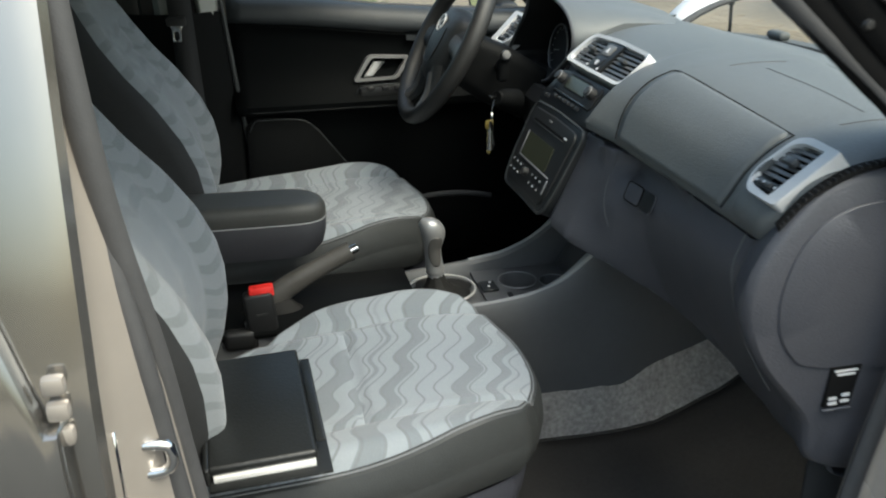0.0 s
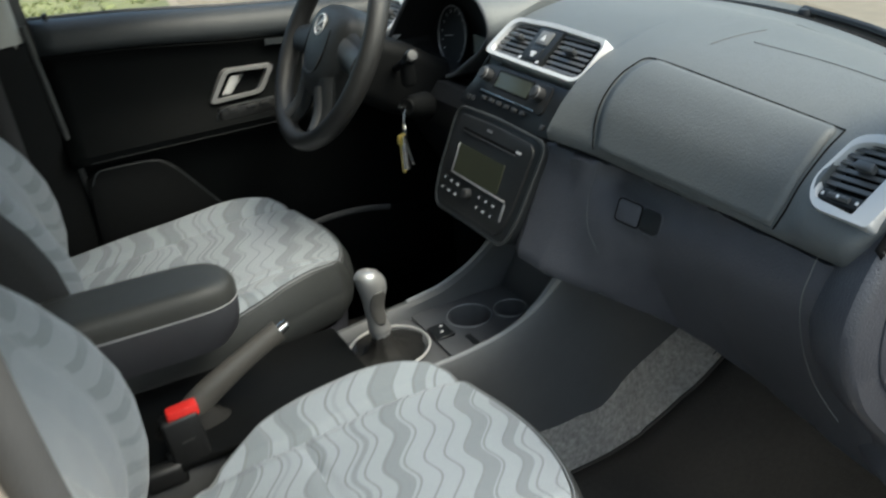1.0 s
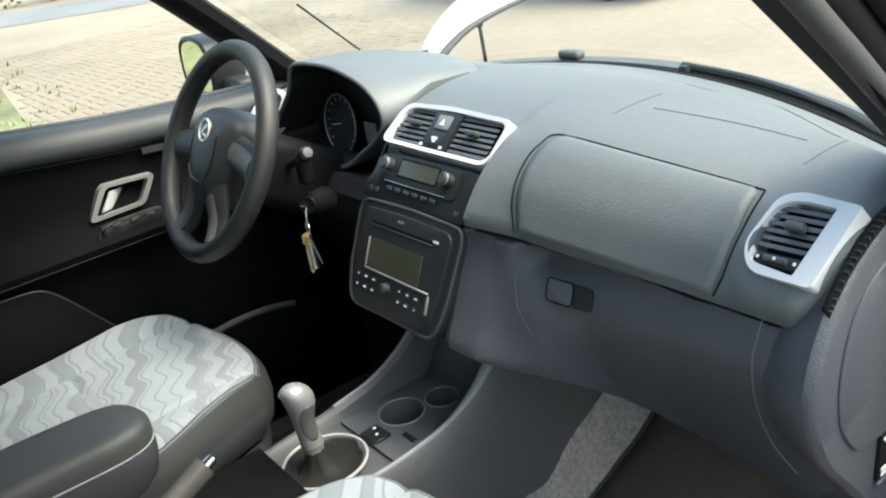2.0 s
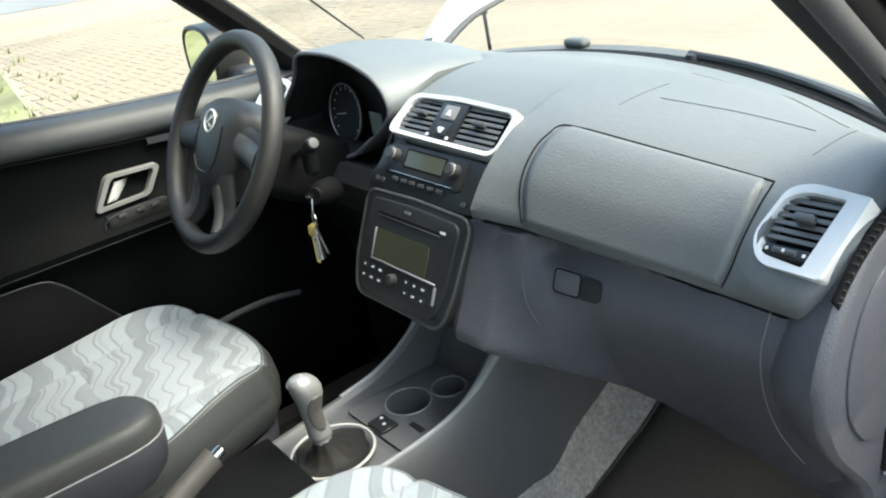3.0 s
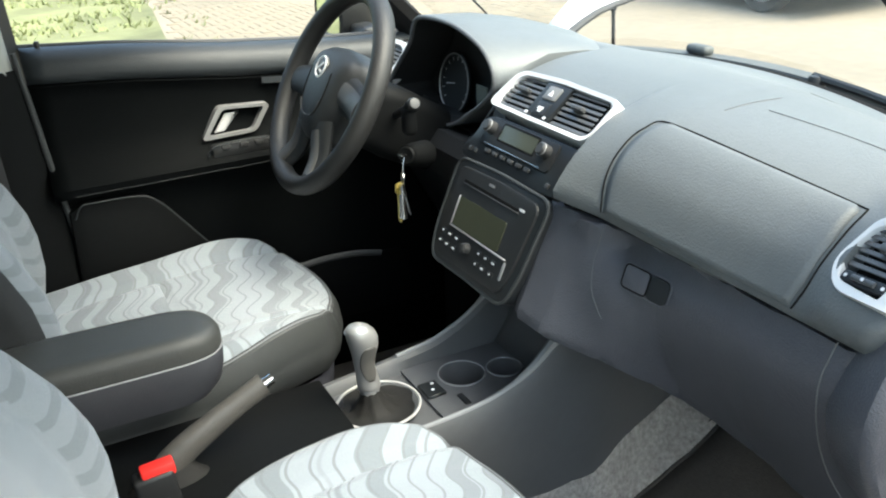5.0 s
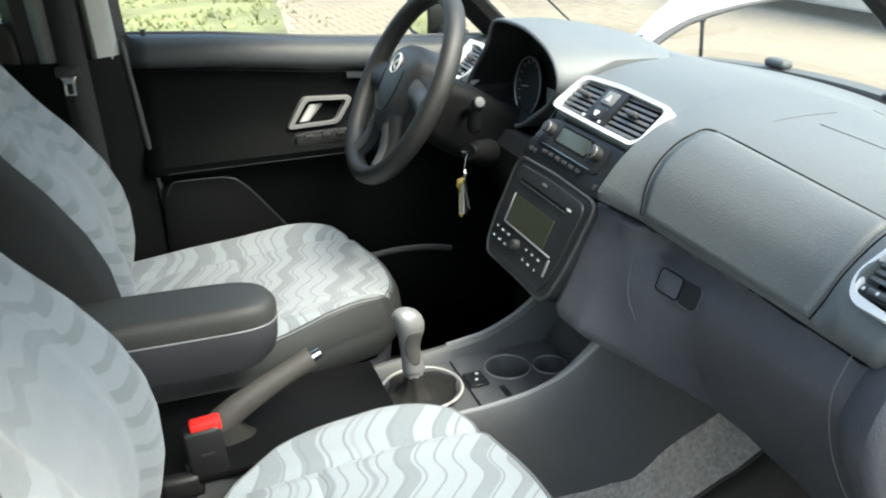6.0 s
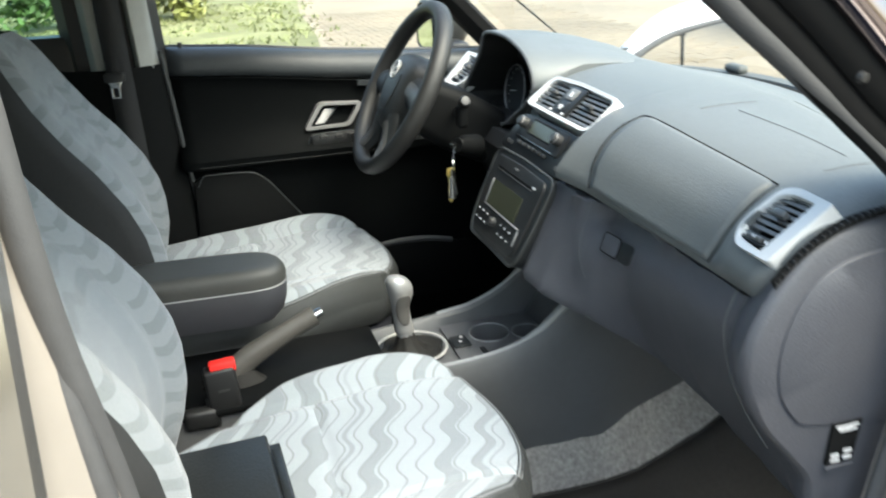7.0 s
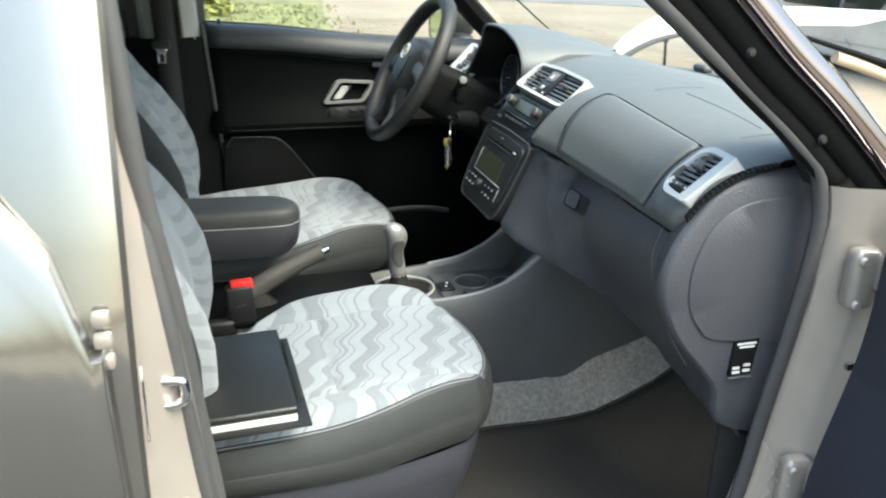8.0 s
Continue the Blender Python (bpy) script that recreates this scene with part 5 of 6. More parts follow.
for u, v, w, h in ((0, -0.016, 0.014, 0.005), (0.001, -0.021, 0.008, 0.004), (-0.026, -0.03, 0.007, 0.005), (0.025, -0.03, 0.007, 0.005)):
    part("print_mark", slab(rrect(w, h, 0.001, 2, u, v), 0.001, VF @ Matrix.Translation((0, 0, 0.0075)), 0), M_WHITE, cv)


def side_vent(s):
    v = thing("side_vent", "", "")
    v.parent = dash
    fm = VENT[s]
    o = corners(((-0.043, 0.046, 0.03), (-0.016, 0.056, 0.02), (0.056, 0.050, 0.006), (0.041, -0.053, 0.007), (-0.038, -0.051, 0.022), (-0.059, -0.020, 0.03)), -s)
    i = corners(((-0.038, 0.034, 0.02), (-0.016, 0.043, 0.016), (0.029, 0.041, 0.003), (0.015, -0.043, 0.004), (-0.040, -0.037, 0.010), (-0.049, -0.006, 0.025)), -s)
    b = loft([[fm @ Vector((p.x * k, p.y * k, z)) for p in ring] for ring, k, z in ((o, 0.985, -0.03), (o, 0.995, -0.001), (o, 1.0, 0.0), (o, 0.985, 0.0035), (i, 1.03, 0.003), (i, 1.0, 0.001), (i, 0.99, -0.014))], closed=True)
    part("vent_frame", b, M_SILVER, v, "satin silver vent frame")
    part("vent_well", slab([(p.x * 1.08, p.y * 1.08) for p in i], 0.004, fm @ Matrix.Translation((0, 0, -0.02)), 0), M_GAP, v)
    louvres(v, fm @ Matrix.Translation((s * 0.010, 0.015, -0.004)), 0.068, 0.066, 7, 0.0, 0.0, M_LOUVRE)
    part("vent_tab", rbox((0.024, 0.011, 0.012), fm @ Vector((s * 0.006, 0.012, 0.003)), 0.003, 2, fm.to_3x3()), M_LOUVRE, v)
    part("thumbwheel_plate", slab(rrect(0.056, 0.013, 0.003, 3, s * 0.011, -0.030), 0.01, fm @ Matrix.Translation((0, 0, 0.0015)), 0.001), M_STACK, v)
    part("thumbwheel", tube([fm @ Vector((s * 0.011 + u, -0.030, 0.003)) for u in (-0.014, 0.014)], 0.0035, 10), M_LOUVRE, v)
    for u in (-0.023, 0.0, 0.023):
        part("print_mark", slab(rrect(0.0035, 0.004, 0.001, 2, s * 0.011 + u, -0.030), 0.001, fm @ Matrix.Translation((0, 0, 0.0028 if abs(u) > 0.01 else 0.0068)), 0), M_WHITE, v)
    # narrow demister slot outside the vent
    part("demister_slot", strip([[(0.80, s * 0.686, 1.045), (0.835, s * 0.688, 1.083), (0.89, s * 0.688, 1.112), (0.95, s * 0.688, 1.122)], [(0.80, s * 0.695, 1.037), (0.835, s * 0.698, 1.075), (0.89, s * 0.700, 1.105), (0.95, s * 0.698, 1.117)]], 20), M_GAP, v, solid=0.003)
    for p in spline([(0.803, s * 0.691, 1.043), (0.835, s * 0.693, 1.081), (0.89, s * 0.694, 1.110), (0.945, s * 0.693, 1.121)], 20):
        part("slot_rib", rbox((0.0018, 0.0105, 0.0045), p, 0.0005, 1), M_BLACK, v)
    return v


side_vent(-1)
side_vent(1)

# instrument binnacle
clu = thing("instrument_binnacle", "", "")
clu.parent = dash
ho = spline([(0.595, 1.042), (0.552, 1.092), (0.488, 1.152), (0.470, 1.190), (0.450, 1.207), (0.40, 1.214), (0.30, 1.212), (0.205, 1.190), (0.160, 1.160), (0.150, 1.125), (0.185, 1.090), (0.23, 1.062), (0.30, 1.024), (0.39, 1.010), (0.47, 1.004), (0.545, 1.012), (0.585, 1.025)], 80, True)
cy, cz = 0.378, 1.104


def hood_row(x, s, dz):
    out = []
    for p in ho:
        z = cz + (p.y - cz) * s + dz
        g = 0.7 * min(1.0, max(0.0, (x - 0.86) / 0.12)) * min(1.0, max(0.0, (0.34 - p.x) / 0.1)) * (p.y > 1.14)
        z += g * max(0.0, 1.205 + dz - z)
        out.append(Vector((x + 0.06 * (p.y - cz) * (x < 0.9), cy + (p.x - cy) * s, z)))
    return out


part("hood", loft([hood_row(*q) for q in ((1.26, 0.92, -0.12), (1.20, 0.96, -0.078), (1.12, 0.99, -0.042), (1.04, 1.015, -0.021), (0.95, 1.03, -0.006), (0.88, 1.035, -0.002), (0.848, 1.035, 0.0), (0.838, 1.02, 0.0))], closed=True), M_DASH, clu, "hooded dark grey binnacle")
part("hood_liner", loft([hood_row(*q) for q in ((0.838, 1.02, 0.0), (0.840, 0.985, 0.0), (0.86, 0.965, 0.0), (0.94, 0.90, -0.003))], closed=True), M_LINER, clu, "dark binnacle liner")
part("hood_rim", tube(hood_row(0.8375, 1.0, 0.0), 0.0045, 8, closed=True), M_CONSOLE, clu, "dark grey rim round the dials")
b = bmesh.new()
b.faces.new([b.verts.new((0.935, cy + (p.x - cy) * 0.95, cz + (p.y - cz) * 0.95)) for p in ho])
part("dial_face", b, M_LINER, clu)
for gy in (0.426,):
    gf = plane_frame((0.915, gy, 1.070), (0, -1, 0), (-1, 0, 0.15))
    b = lathe([(0.061, 0.0), (0.063, 0.006), (0.0595, 0.008), (0.058, 0.002), (0.0, 0.0)], 40)
    bmesh.ops.transform(b, matrix=gf, verts=b.verts)
    g = part("gauge_dial", b, M_STACK, clu)
    b = tube([gf @ Vector((p[0], p[1], 0.008)) for p in circle(0.0605, 40)], 0.0017, 6, closed=True)
    part("gauge_ring", b, M_KNOB, g)
    for k in range(13):
        a = radians(220 - 260 * k / 12)
        q = rbox((0.007, 0.0014, 0.0006), (0.051, 0, 0.003), 0, 1)
        bmesh.ops.transform(q, matrix=gf @ Matrix.Rotation(a, 4, "Z"), verts=q.verts)
        part("dial_tick", q, M_WHITE, g)
    q = rbox((0.036, 0.0016, 0.001), (0.018, 0, 0.005), 0, 1)
    bmesh.ops.transform(q, matrix=gf @ Matrix.Rotation(radians(190), 4, "Z"), verts=q.verts)
    part("needle", q, M_WHITE, g)
part("trip_display", rbox((0.003, 0.042, 0.046), (0.905, 0.305, 1.066), 0.001, 1), M_TRIP, clu, "grey trip display")

# centre stack
stack = thing("centre_stack", "", "")
stack.parent = dash
RF = plane_frame((0.7185, -0.012, 0.9475), (0, -1, 0), (-1, 0, 0.44))
ro = rpoly([(-0.134, 0.084), (0.0, 0.089), (0.143, 0.085), (0.131, -0.04), (0.114, -0.097), (0.0, -0.095), (-0.122, -0.097), (-0.136, -0.04)], 0.026)
part("stack_bezel", slab([(p.x, p.y) for p in ro], 0.05, RF, 0.006), M_STACK, stack, "black centre stack surround")
b = tube([RF @ Vector((p.x * 1.0, p.y * 1.0, -0.002)) for p in ro], 0.0032, 8, closed=True)
part("stack_rim", b, M_VINYL, stack, "dark grey rim")
CF = plane_frame((0.789, -0.012, 1.061), (0, -1, 0), (-1, 0, 0.72))
part("climate_panel", slab([(p.x, p.y) for p in spline([(-0.125, 0.034), (0.0, 0.040), (0.142, 0.036), (0.135, 0.0), (0.128, -0.042), (0.0, -0.044), (-0.148, -0.044), (-0.140, 0.0)], 48, True)], 0.05, CF, 0.004), M_STACK, stack)
# stack sides, between the pad cheeks
for s in (-1, 1):
    part("cheek", strip([[(0.868, s * 0.150 - 0.004, 1.13), (0.82, s * 0.154 - 0.004, 1.07), (0.785, s * 0.152 - 0.004, 1.02)], [(0.852, s * 0.138 - 0.008, 1.118), (0.806, s * 0.142 - 0.008, 1.07), (0.775, s * 0.140 - 0.008, 1.025)]], 10), M_STACK, stack, solid=0.003)
part("under_binnacle", strip([[(0.90, y, 1.02) for y in (0.13, 0.3, 0.62)], [(0.86, y, 1.005) for y in (0.13, 0.3, 0.62)], [(0.81, y, 1.015) for y in (0.13, 0.3, 0.62)], [(0.79, y, 0.99) for y in (0.13, 0.3, 0.62)], [(0.80, y, 0.93) for y in (0.13, 0.3, 0.62)]], 12), M_BLACK, stack, solid=0.004)

clim = thing("climate_unit", "black climate control with two knobs and olive display", "climate control")
part("unit_body", slab(rrect(0.205, 0.050, 0.010, cy=0.010, cx=-0.012), 0.02, CF @ Matrix.Translation((0, 0, 0.004)), 0.002), M_BLACK, clim)
part("display", slab(rrect(0.100, 0.026, 0.002, 3, -0.013, 0.016), 0.003, CF @ Matrix.Translation((0, 0, 0.0052)), 0), M_LCD, clim, "olive-grey display")
part("display_frame", slab(rrect(0.108, 0.033, 0.003, 3, -0.013, 0.016), 0.003, CF @ Matrix.Translation((0, 0, 0.0046)), 0), M_GAP, clim)
for u in (-0.092, 0.068):
    b = lathe([(0.0, 0.018), (0.008, 0.018), (0.0102, 0.016), (0.0115, 0.0)], 20)
    bmesh.ops.transform(b, matrix=CF @ Matrix.Translation((u, 0.016, 0.004)), verts=b.verts)
    kn = part("knob", b, M_KNOBDARK, clim)
    b = tube([CF @ Vector((u + p[0], 0.016 + p[1], 0.0175)) for p in circle(0.0104, 20)], 0.0009, 6, closed=True)
    part("knob_ring", b, M_KNOB, kn)
for k in range(6):
    part("button", slab(rrect(0.014, 0.007, 0.002, 2, -0.075 + 0.024 * k, -0.022), 0.004, CF @ Matrix.Translation((0, 0, 0.0065)), 0.001), M_KNOBDARK, clim)
part("chrome_line", rbox((0.165, 0.0014, 0.001), CF @ Vector((-0.012, -0.011, 0.0055)), 0, 1, CF.to_3x3()), M_STEEL, clim)
for u in (-0.128, -0.112, 0.105):
    part("panel_button", slab(rrect(0.010, 0.009, 0.002, 2, u, -0.030), 0.004, CF @ Matrix.Translation((0, 0, 0.003)), 0.001), M_KNOBDARK, clim)

rad = thing("car_radio", "black car radio with a disc slot and olive screen", "car radio")
part("faceplate", slab([(p.x * 0.88, p.y * 0.88) for p in ro], 0.02, RF @ Matrix.Translation((0, 0, 0.005)), 0.004), M_BLACK, rad)
part("disc_slot", slab(rrect(0.17, 0.005, 0.002, 2, 0.0, 0.052), 0.003, RF @ Matrix.Translation((0, 0, 0.0065)), 0), M_GAP, rad)
part("slot_lip", rbox((0.17, 0.0018, 0.003), RF @ Vector((0.0, 0.048, 0.006)), 0.0006, 1, RF.to_3x3()), M_KNOBDARK, rad)
part("screen", slab(rrect(0.144, 0.050, 0.003, 3, -0.007, 0.001), 0.003, RF @ Matrix.Translation((0, 0, 0.0067)), 0), M_LCD, rad, "dim olive screen")
part("screen_bezel", rbox((0.003, 0.05, 0.004), RF @ Vector((-0.083, 0.001, 0.006)), 0.001, 1, RF.to_3x3()), M_KNOB, rad)
part("screen_bezel", rbox((0.178, 0.003, 0.004), RF @ Vector((0.004, -0.027, 0.006)), 0.001, 1, RF.to_3x3()), M_KNOB, rad)
b = lathe([(0.0, 0.012), (0.006, 0.012), (0.0085, 0.010), (0.0095, 0.0)], 20)
bmesh.ops.transform(b, matrix=RF @ Matrix.Translation((-0.014, -0.047, 0.005)), verts=b.verts)
part("volume_knob", b, M_KNOBDARK, rad, "dark volume knob")
rb = random.Random(3)
for r, v in ((0, -0.042), (1, -0.060)):
    for u in (-0.098, -0.075, -0.052, 0.022, 0.044, 0.067):
        part("button", slab(rrect(0.014, 0.009, 0.002, 2, u, v), 0.004, RF @ Matrix.Translation((0, 0, 0.0065)), 0.001), M_STACK, rad)
        part("print_mark", slab(rrect(rb.choice((0.004, 0.006, 0.008)), 0.003, 0.0008, 2, u, v), 0.001, RF @ Matrix.Translation((0, 0, 0.0072)), 0), M_WHITE, rad)
part("eject_mark", slab(rrect(0.014, 0.004, 0.001, 2, 0.090, 0.055), 0.001, RF @ Matrix.Translation((0, 0, 0.006)), 0), M_WHITE, rad)
part("brand_bar", slab(rrect(0.016, 0.004, 0.001, 2, -0.006, 0.066), 0.001, RF @ Matrix.Translation((0, 0, 0.006)), 0), M_KNOB, rad)
part("side_key", slab(rrect(0.006, 0.03, 0.002, 2, 0.094, -0.045), 0.004, RF @ Matrix.Translation((0, 0, 0.0068)), 0.001), M_KNOB, rad, "grey side key")

# passenger airbag seam lines on the top
def on_top(x, y):
    pr = [(p.x, p.z) for p in spline([(a, 0, c) for a, c in pad_profile(y)[7:]], 40)]
    return Vector((x, y, float(np.interp(x, [p[0] for p in pr], [p[1] for p in pr])) + 0.0003))


for pts in ([(1.003, -0.313), (1.021, -0.434), (1.022, -0.537)], [(0.955, -0.278), (1.006, -0.28), (1.058, -0.284)], [(0.96, -0.57), (1.0, -0.573), (1.05, -0.576)], [(1.165, -0.245), (1.15, -0.38), (1.06, -0.56)]):
    part("top_seam", tube([on_top(p.x, p.y) for p in spline([(a, c, 0) for a, c in pts], 24)], 0.0007, 6), M_LINE, dash)

# ---- steering wheel ----
SW = plane_frame((0.613, 0.376, 1.112), (0, -1, 0), (-math.cos(radians(29)), 0, math.sin(radians(29))))
sw = thing("steering_wheel", "dark grey three-spoke steering wheel with a round badge", "steering wheel")
R = 0.188
path = [SW @ Vector((R * math.cos(a), R * math.sin(a), 0)) for a in np.linspace(0, 2 * math.pi, 64, endpoint=False)]
part("rim", tube(path, 0.018, 14, closed=True, up=SW.to_3x3() @ Vector((0, 0, 1)), flat=(1.0, 1.12)), M_LEATHER, sw)
ho = spline([(-0.078, 0.045), (-0.05, 0.066), (0.0, 0.072), (0.05, 0.066), (0.078, 0.045), (0.076, -0.01), (0.06, -0.05), (0.035, -0.08), (0.0, -0.088), (-0.035, -0.08), (-0.06, -0.05), (-0.076, -0.01)], 60, True)
b = loft([[SW @ Vector((p.x * s, p.y * s, z)) for p in ho] for s, z in ((1.17, -0.045), (1.16, -0.014), (1.11, 0.0), (0.99, 0.012), (0.75, 0.022), (0.4, 0.028), (0.02, 0.029))], closed=True)
part("airbag_cover", b, M_WHEEL, sw, "padded hub cover")
sh = spline([(-0.047, 0.03), (-0.049, 0.0), (-0.043, -0.03), (-0.028, -0.052), (0.0, -0.059), (0.028, -0.052), (0.043, -0.03), (0.049, 0.0), (0.047, 0.03)], 44)
part("cover_groove", tube([SW @ Vector((p.x, p.y, 0.0245 - 0.10 * max(0, -p.y - 0.03))) for p in sh], 0.0014, 6), M_GAP, sw)
part("cover_crease", tube([SW @ Vector((p.x * 0.99, p.y * 0.985, 0.0262 - 0.10 * max(0, -p.y - 0.03))) for p in sh[12:34]], 0.0012, 6), M_INLAY, sw, "pale lower edge of the hub shield")
for pts in ([(-0.06, 0.012, 0.0), (-0.11, 0.0, -0.012), (-0.172, -0.01, -0.002)], [(0.06, 0.012, 0.0), (0.11, 0.0, -0.012), (0.172, -0.01, -0.002)], [(-0.035, -0.06, 0.0), (-0.055, -0.12, -0.012), (-0.075, -0.164, -0.003)], [(0.035, -0.06, 0.0), (0.055, -0.12, -0.012), (0.075, -0.164, -0.003)]):
    part("spoke", tube([SW @ p for p in spline(pts, 12)], [0.04 - 0.014 * k / 11 for k in range(12)], 12, up=SW.to_3x3() @ Vector((0, 0, 1)), flat=(1.0, 0.4)), M_WHEEL, sw)
    if abs(pts[0][1]) > 0.05 or pts[0][0] > 0:
        part("spoke_inlay", tube([SW @ (p + Vector((0, 0, 0.0115))) for p in spline(pts, 12)[2:11]], 0.0125, 10, up=SW.to_3x3() @ Vector((0, 0, 1)), flat=(1.75 if abs(pts[0][1]) < 0.05 else 1.25, 0.5)), M_INLAY, sw, "grey spoke inlay")
BF = SW @ Matrix.Translation((0.0, 0.034, 0.0245))
b = lathe([(0.0, 0.004), (0.018, 0.004), (0.0215, 0.003), (0.0225, 0.0)], 32)
bmesh.ops.transform(b, matrix=BF, verts=b.verts)
bd = part("badge", b, M_KNOBDARK, sw, "round badge with pale ring")
part("badge_ring", tube([BF @ Vector((p[0], p[1], 0.004)) for p in circle(0.0195, 30)], 0.0022, 6, closed=True), M_SILVER, bd)
part("badge_bar", rbox((0.022, 0.006, 0.002), BF @ Vector((0, 0.002, 0.005)), 0.001, 1, BF.to_3x3() @ Matrix.Rotation(radians(40), 3, "Z")), M_SILVER, bd)
part("badge_bar", rbox((0.012, 0.004, 0.002), BF @ Vector((0.004, -0.008, 0.005)), 0.001, 1, BF.to_3x3() @ Matrix.Rotation(radians(-20), 3, "Z")), M_SILVER, bd)
col = thing("steering_column", "black steering column shroud with stalks", "steering column")
rows = []
for z, w, h in ((-0.03, 0.05, 0.05), (-0.06, 0.062, 0.062), (-0.14, 0.066, 0.07), (-0.24, 0.06, 0.065)):
    rows.append([SW @ Vector((p[0], p[1] - 0.012, z)) for p in rrect(2 * w, 2 * h, 0.03, 6)])
part("shroud", loft(rows, closed=True, cap=True), M_POCKET, col, "black shroud")
part("stalk", tube([(0.72, 0.31, 1.06), (0.715, 0.25, 1.085), (0.712, 0.218, 1.10), (0.708, 0.203, 1.106)], [0.007, 0.008, 0.013, 0.011], 10), M_STACK, col)
part("stalk_end", lathe([(0, 0.004), (0.009, 0.003), (0.0115, -0.002), (0.011, -0.008)], 16, (0.708, 0.202, 1.1065), Matrix.Rotation(radians(65), 3, "X")), M_KNOBDARK, col, "worn stalk end")
part("stalk_collar", rbox((0.026, 0.026, 0.05), (0.708, 0.228, 1.068), 0.01, 3), M_POCKET, col)
part("stalk", tube([SW @ Vector(p) for p in ((-0.05, 0.0, -0.07), (-0.11, 0.006, -0.07), (-0.16, 0.012, -0.06))], [0.008, 0.008, 0.012], 10), M_BLACK, col)
b = lathe([(0.0, -0.004), (0.006, -0.002), (0.0145, 0.0), (0.017, -0.003), (0.018, -0.03)], 24)
IG = plane_frame((0.690, 0.212, 1.012), (0, -1, 0), (-0.8, -0.55, 0.25))
bmesh.ops.transform(b, matrix=IG, verts=b.verts)
part("ignition_lock", b, M_POCKET, col)
part("ignition_boss", lathe([(0.019, -0.006), (0.023, -0.03), (0.026, -0.07)], 20, (0, 0, 0)), M_POCKET, col).matrix_basis = IG
keys = thing("key_bunch", "brass and steel keys hanging from the ignition", "keys")
part("key_head", slab(rrect(0.012, 0.022, 0.004), 0.003, IG @ Matrix.Translation((0, 0, 0.012)) @ Matrix.Rotation(radians(90), 4, "X"), 0.001), M_STEEL, keys)
kc = Vector((0.678, 0.205, 0.972))
part("key_ring", tube([kc + Vector((0.004 * math.cos(a), 0.0145 * math.cos(a), 0.0145 * math.sin(a))) for a in np.linspace(0, 6.283, 28, endpoint=False)], 0.0012, 6, closed=True), M_STEEL, keys)
part("key_link", tube([kc + Vector((0.0, 0.0, 0.012)), kc + Vector((0.004, 0.002, 0.03)), (0.686, 0.209, 1.01)], 0.0018, 6), M_STEEL, keys)


def key(rot, material, l, y, spin):
    o = [(-0.010, 0.0), (-0.0115, -0.015), (-0.0052, -0.022), (-0.005, -l), (0.0, -l - 0.006), (0.005, -l), (0.0038, -l * 0.8), (0.0055, -l * 0.7), (0.0038, -l * 0.6), (0.0052, -0.022), (0.0115, -0.015), (0.010, 0.0)]
    fm2 = Matrix.Translation(kc + Vector((-0.002, y, -0.010))) @ Matrix.Rotation(radians(rot), 4, "X") @ Matrix.Rotation(radians(spin), 4, "Z") @ Matrix.Rotation(radians(90), 4, "X")
    part("key", slab(o, 0.0022, fm2, 0.0), material, keys)


key(2, M_BRASS, 0.074, 0.010, 25)
key(-5, M_BRASS, 0.058, 0.002, 48)
key(-30, M_STEEL, 0.05, -0.005, 58)
part("fob", lathe([(0.0, 0.0), (0.006, -0.002), (0.007, -0.05), (0.008, -0.062), (0.0, -0.066)], 12, kc + Vector((-0.004, -0.003, -0.012))), M_STEEL, keys)

# ---- centre console ----
con = thing("centre_console", "dark plastic centre console with cup holders", "centre console")
rows = []
cxs = [-0.15, 0.1, 0.3, 0.42, 0.5, 0.6, 0.64, 0.68, 0.74, 0.79, 0.84, 0.90, 1.02, 1.18]
for x in cxs:
    zr = lerp(x, [-0.15, 0.3, 0.5, 0.62, 0.70, 0.76, 0.82, 0.90], [0.645, 0.655, 0.668, 0.676, 0.69, 0.722, 0.775, 0.85])
    zt = lerp(x, [-0.15, 0.3, 0.5, 0.60, 0.61, 0.70, 0.84, 0.90, 1.15], [0.64, 0.645, 0.648, 0.646, 0.60, 0.60, 0.61, 0.78, 0.80])
    wt = lerp(x, [-0.15, 0.4, 0.6, 0.74, 0.9], [0.09, 0.102, 0.112, 0.114, 0.108])
    fy, foot = foot_y(x), foot_z(x)
    half = [(fy + 0.004, foot - 0.012), (fy, foot), (fy * 0.75 - (wt + 0.014) * 0.25, foot + (zr - foot) * 0.35), (fy * 0.3 - (wt + 0.012) * 0.7, foot + (zr - foot) * 0.75), (-wt - 0.006, zr - 0.010), (-wt, zr), (-wt + 0.010, zr + 0.001), (-wt + 0.017, zr - 0.006), (-wt + 0.022, zt)]
    rows.append([Vector((x, y, z)) for y, z in half] + [Vector((x, -y, z)) for y, z in half[::-1]])
part("console_body", loft([[Vector(p) for p in r] for r in zip(*[spline(list(c), 50) for c in zip(*rows)])]), M_CONSOLE, con, "dark grey console body")
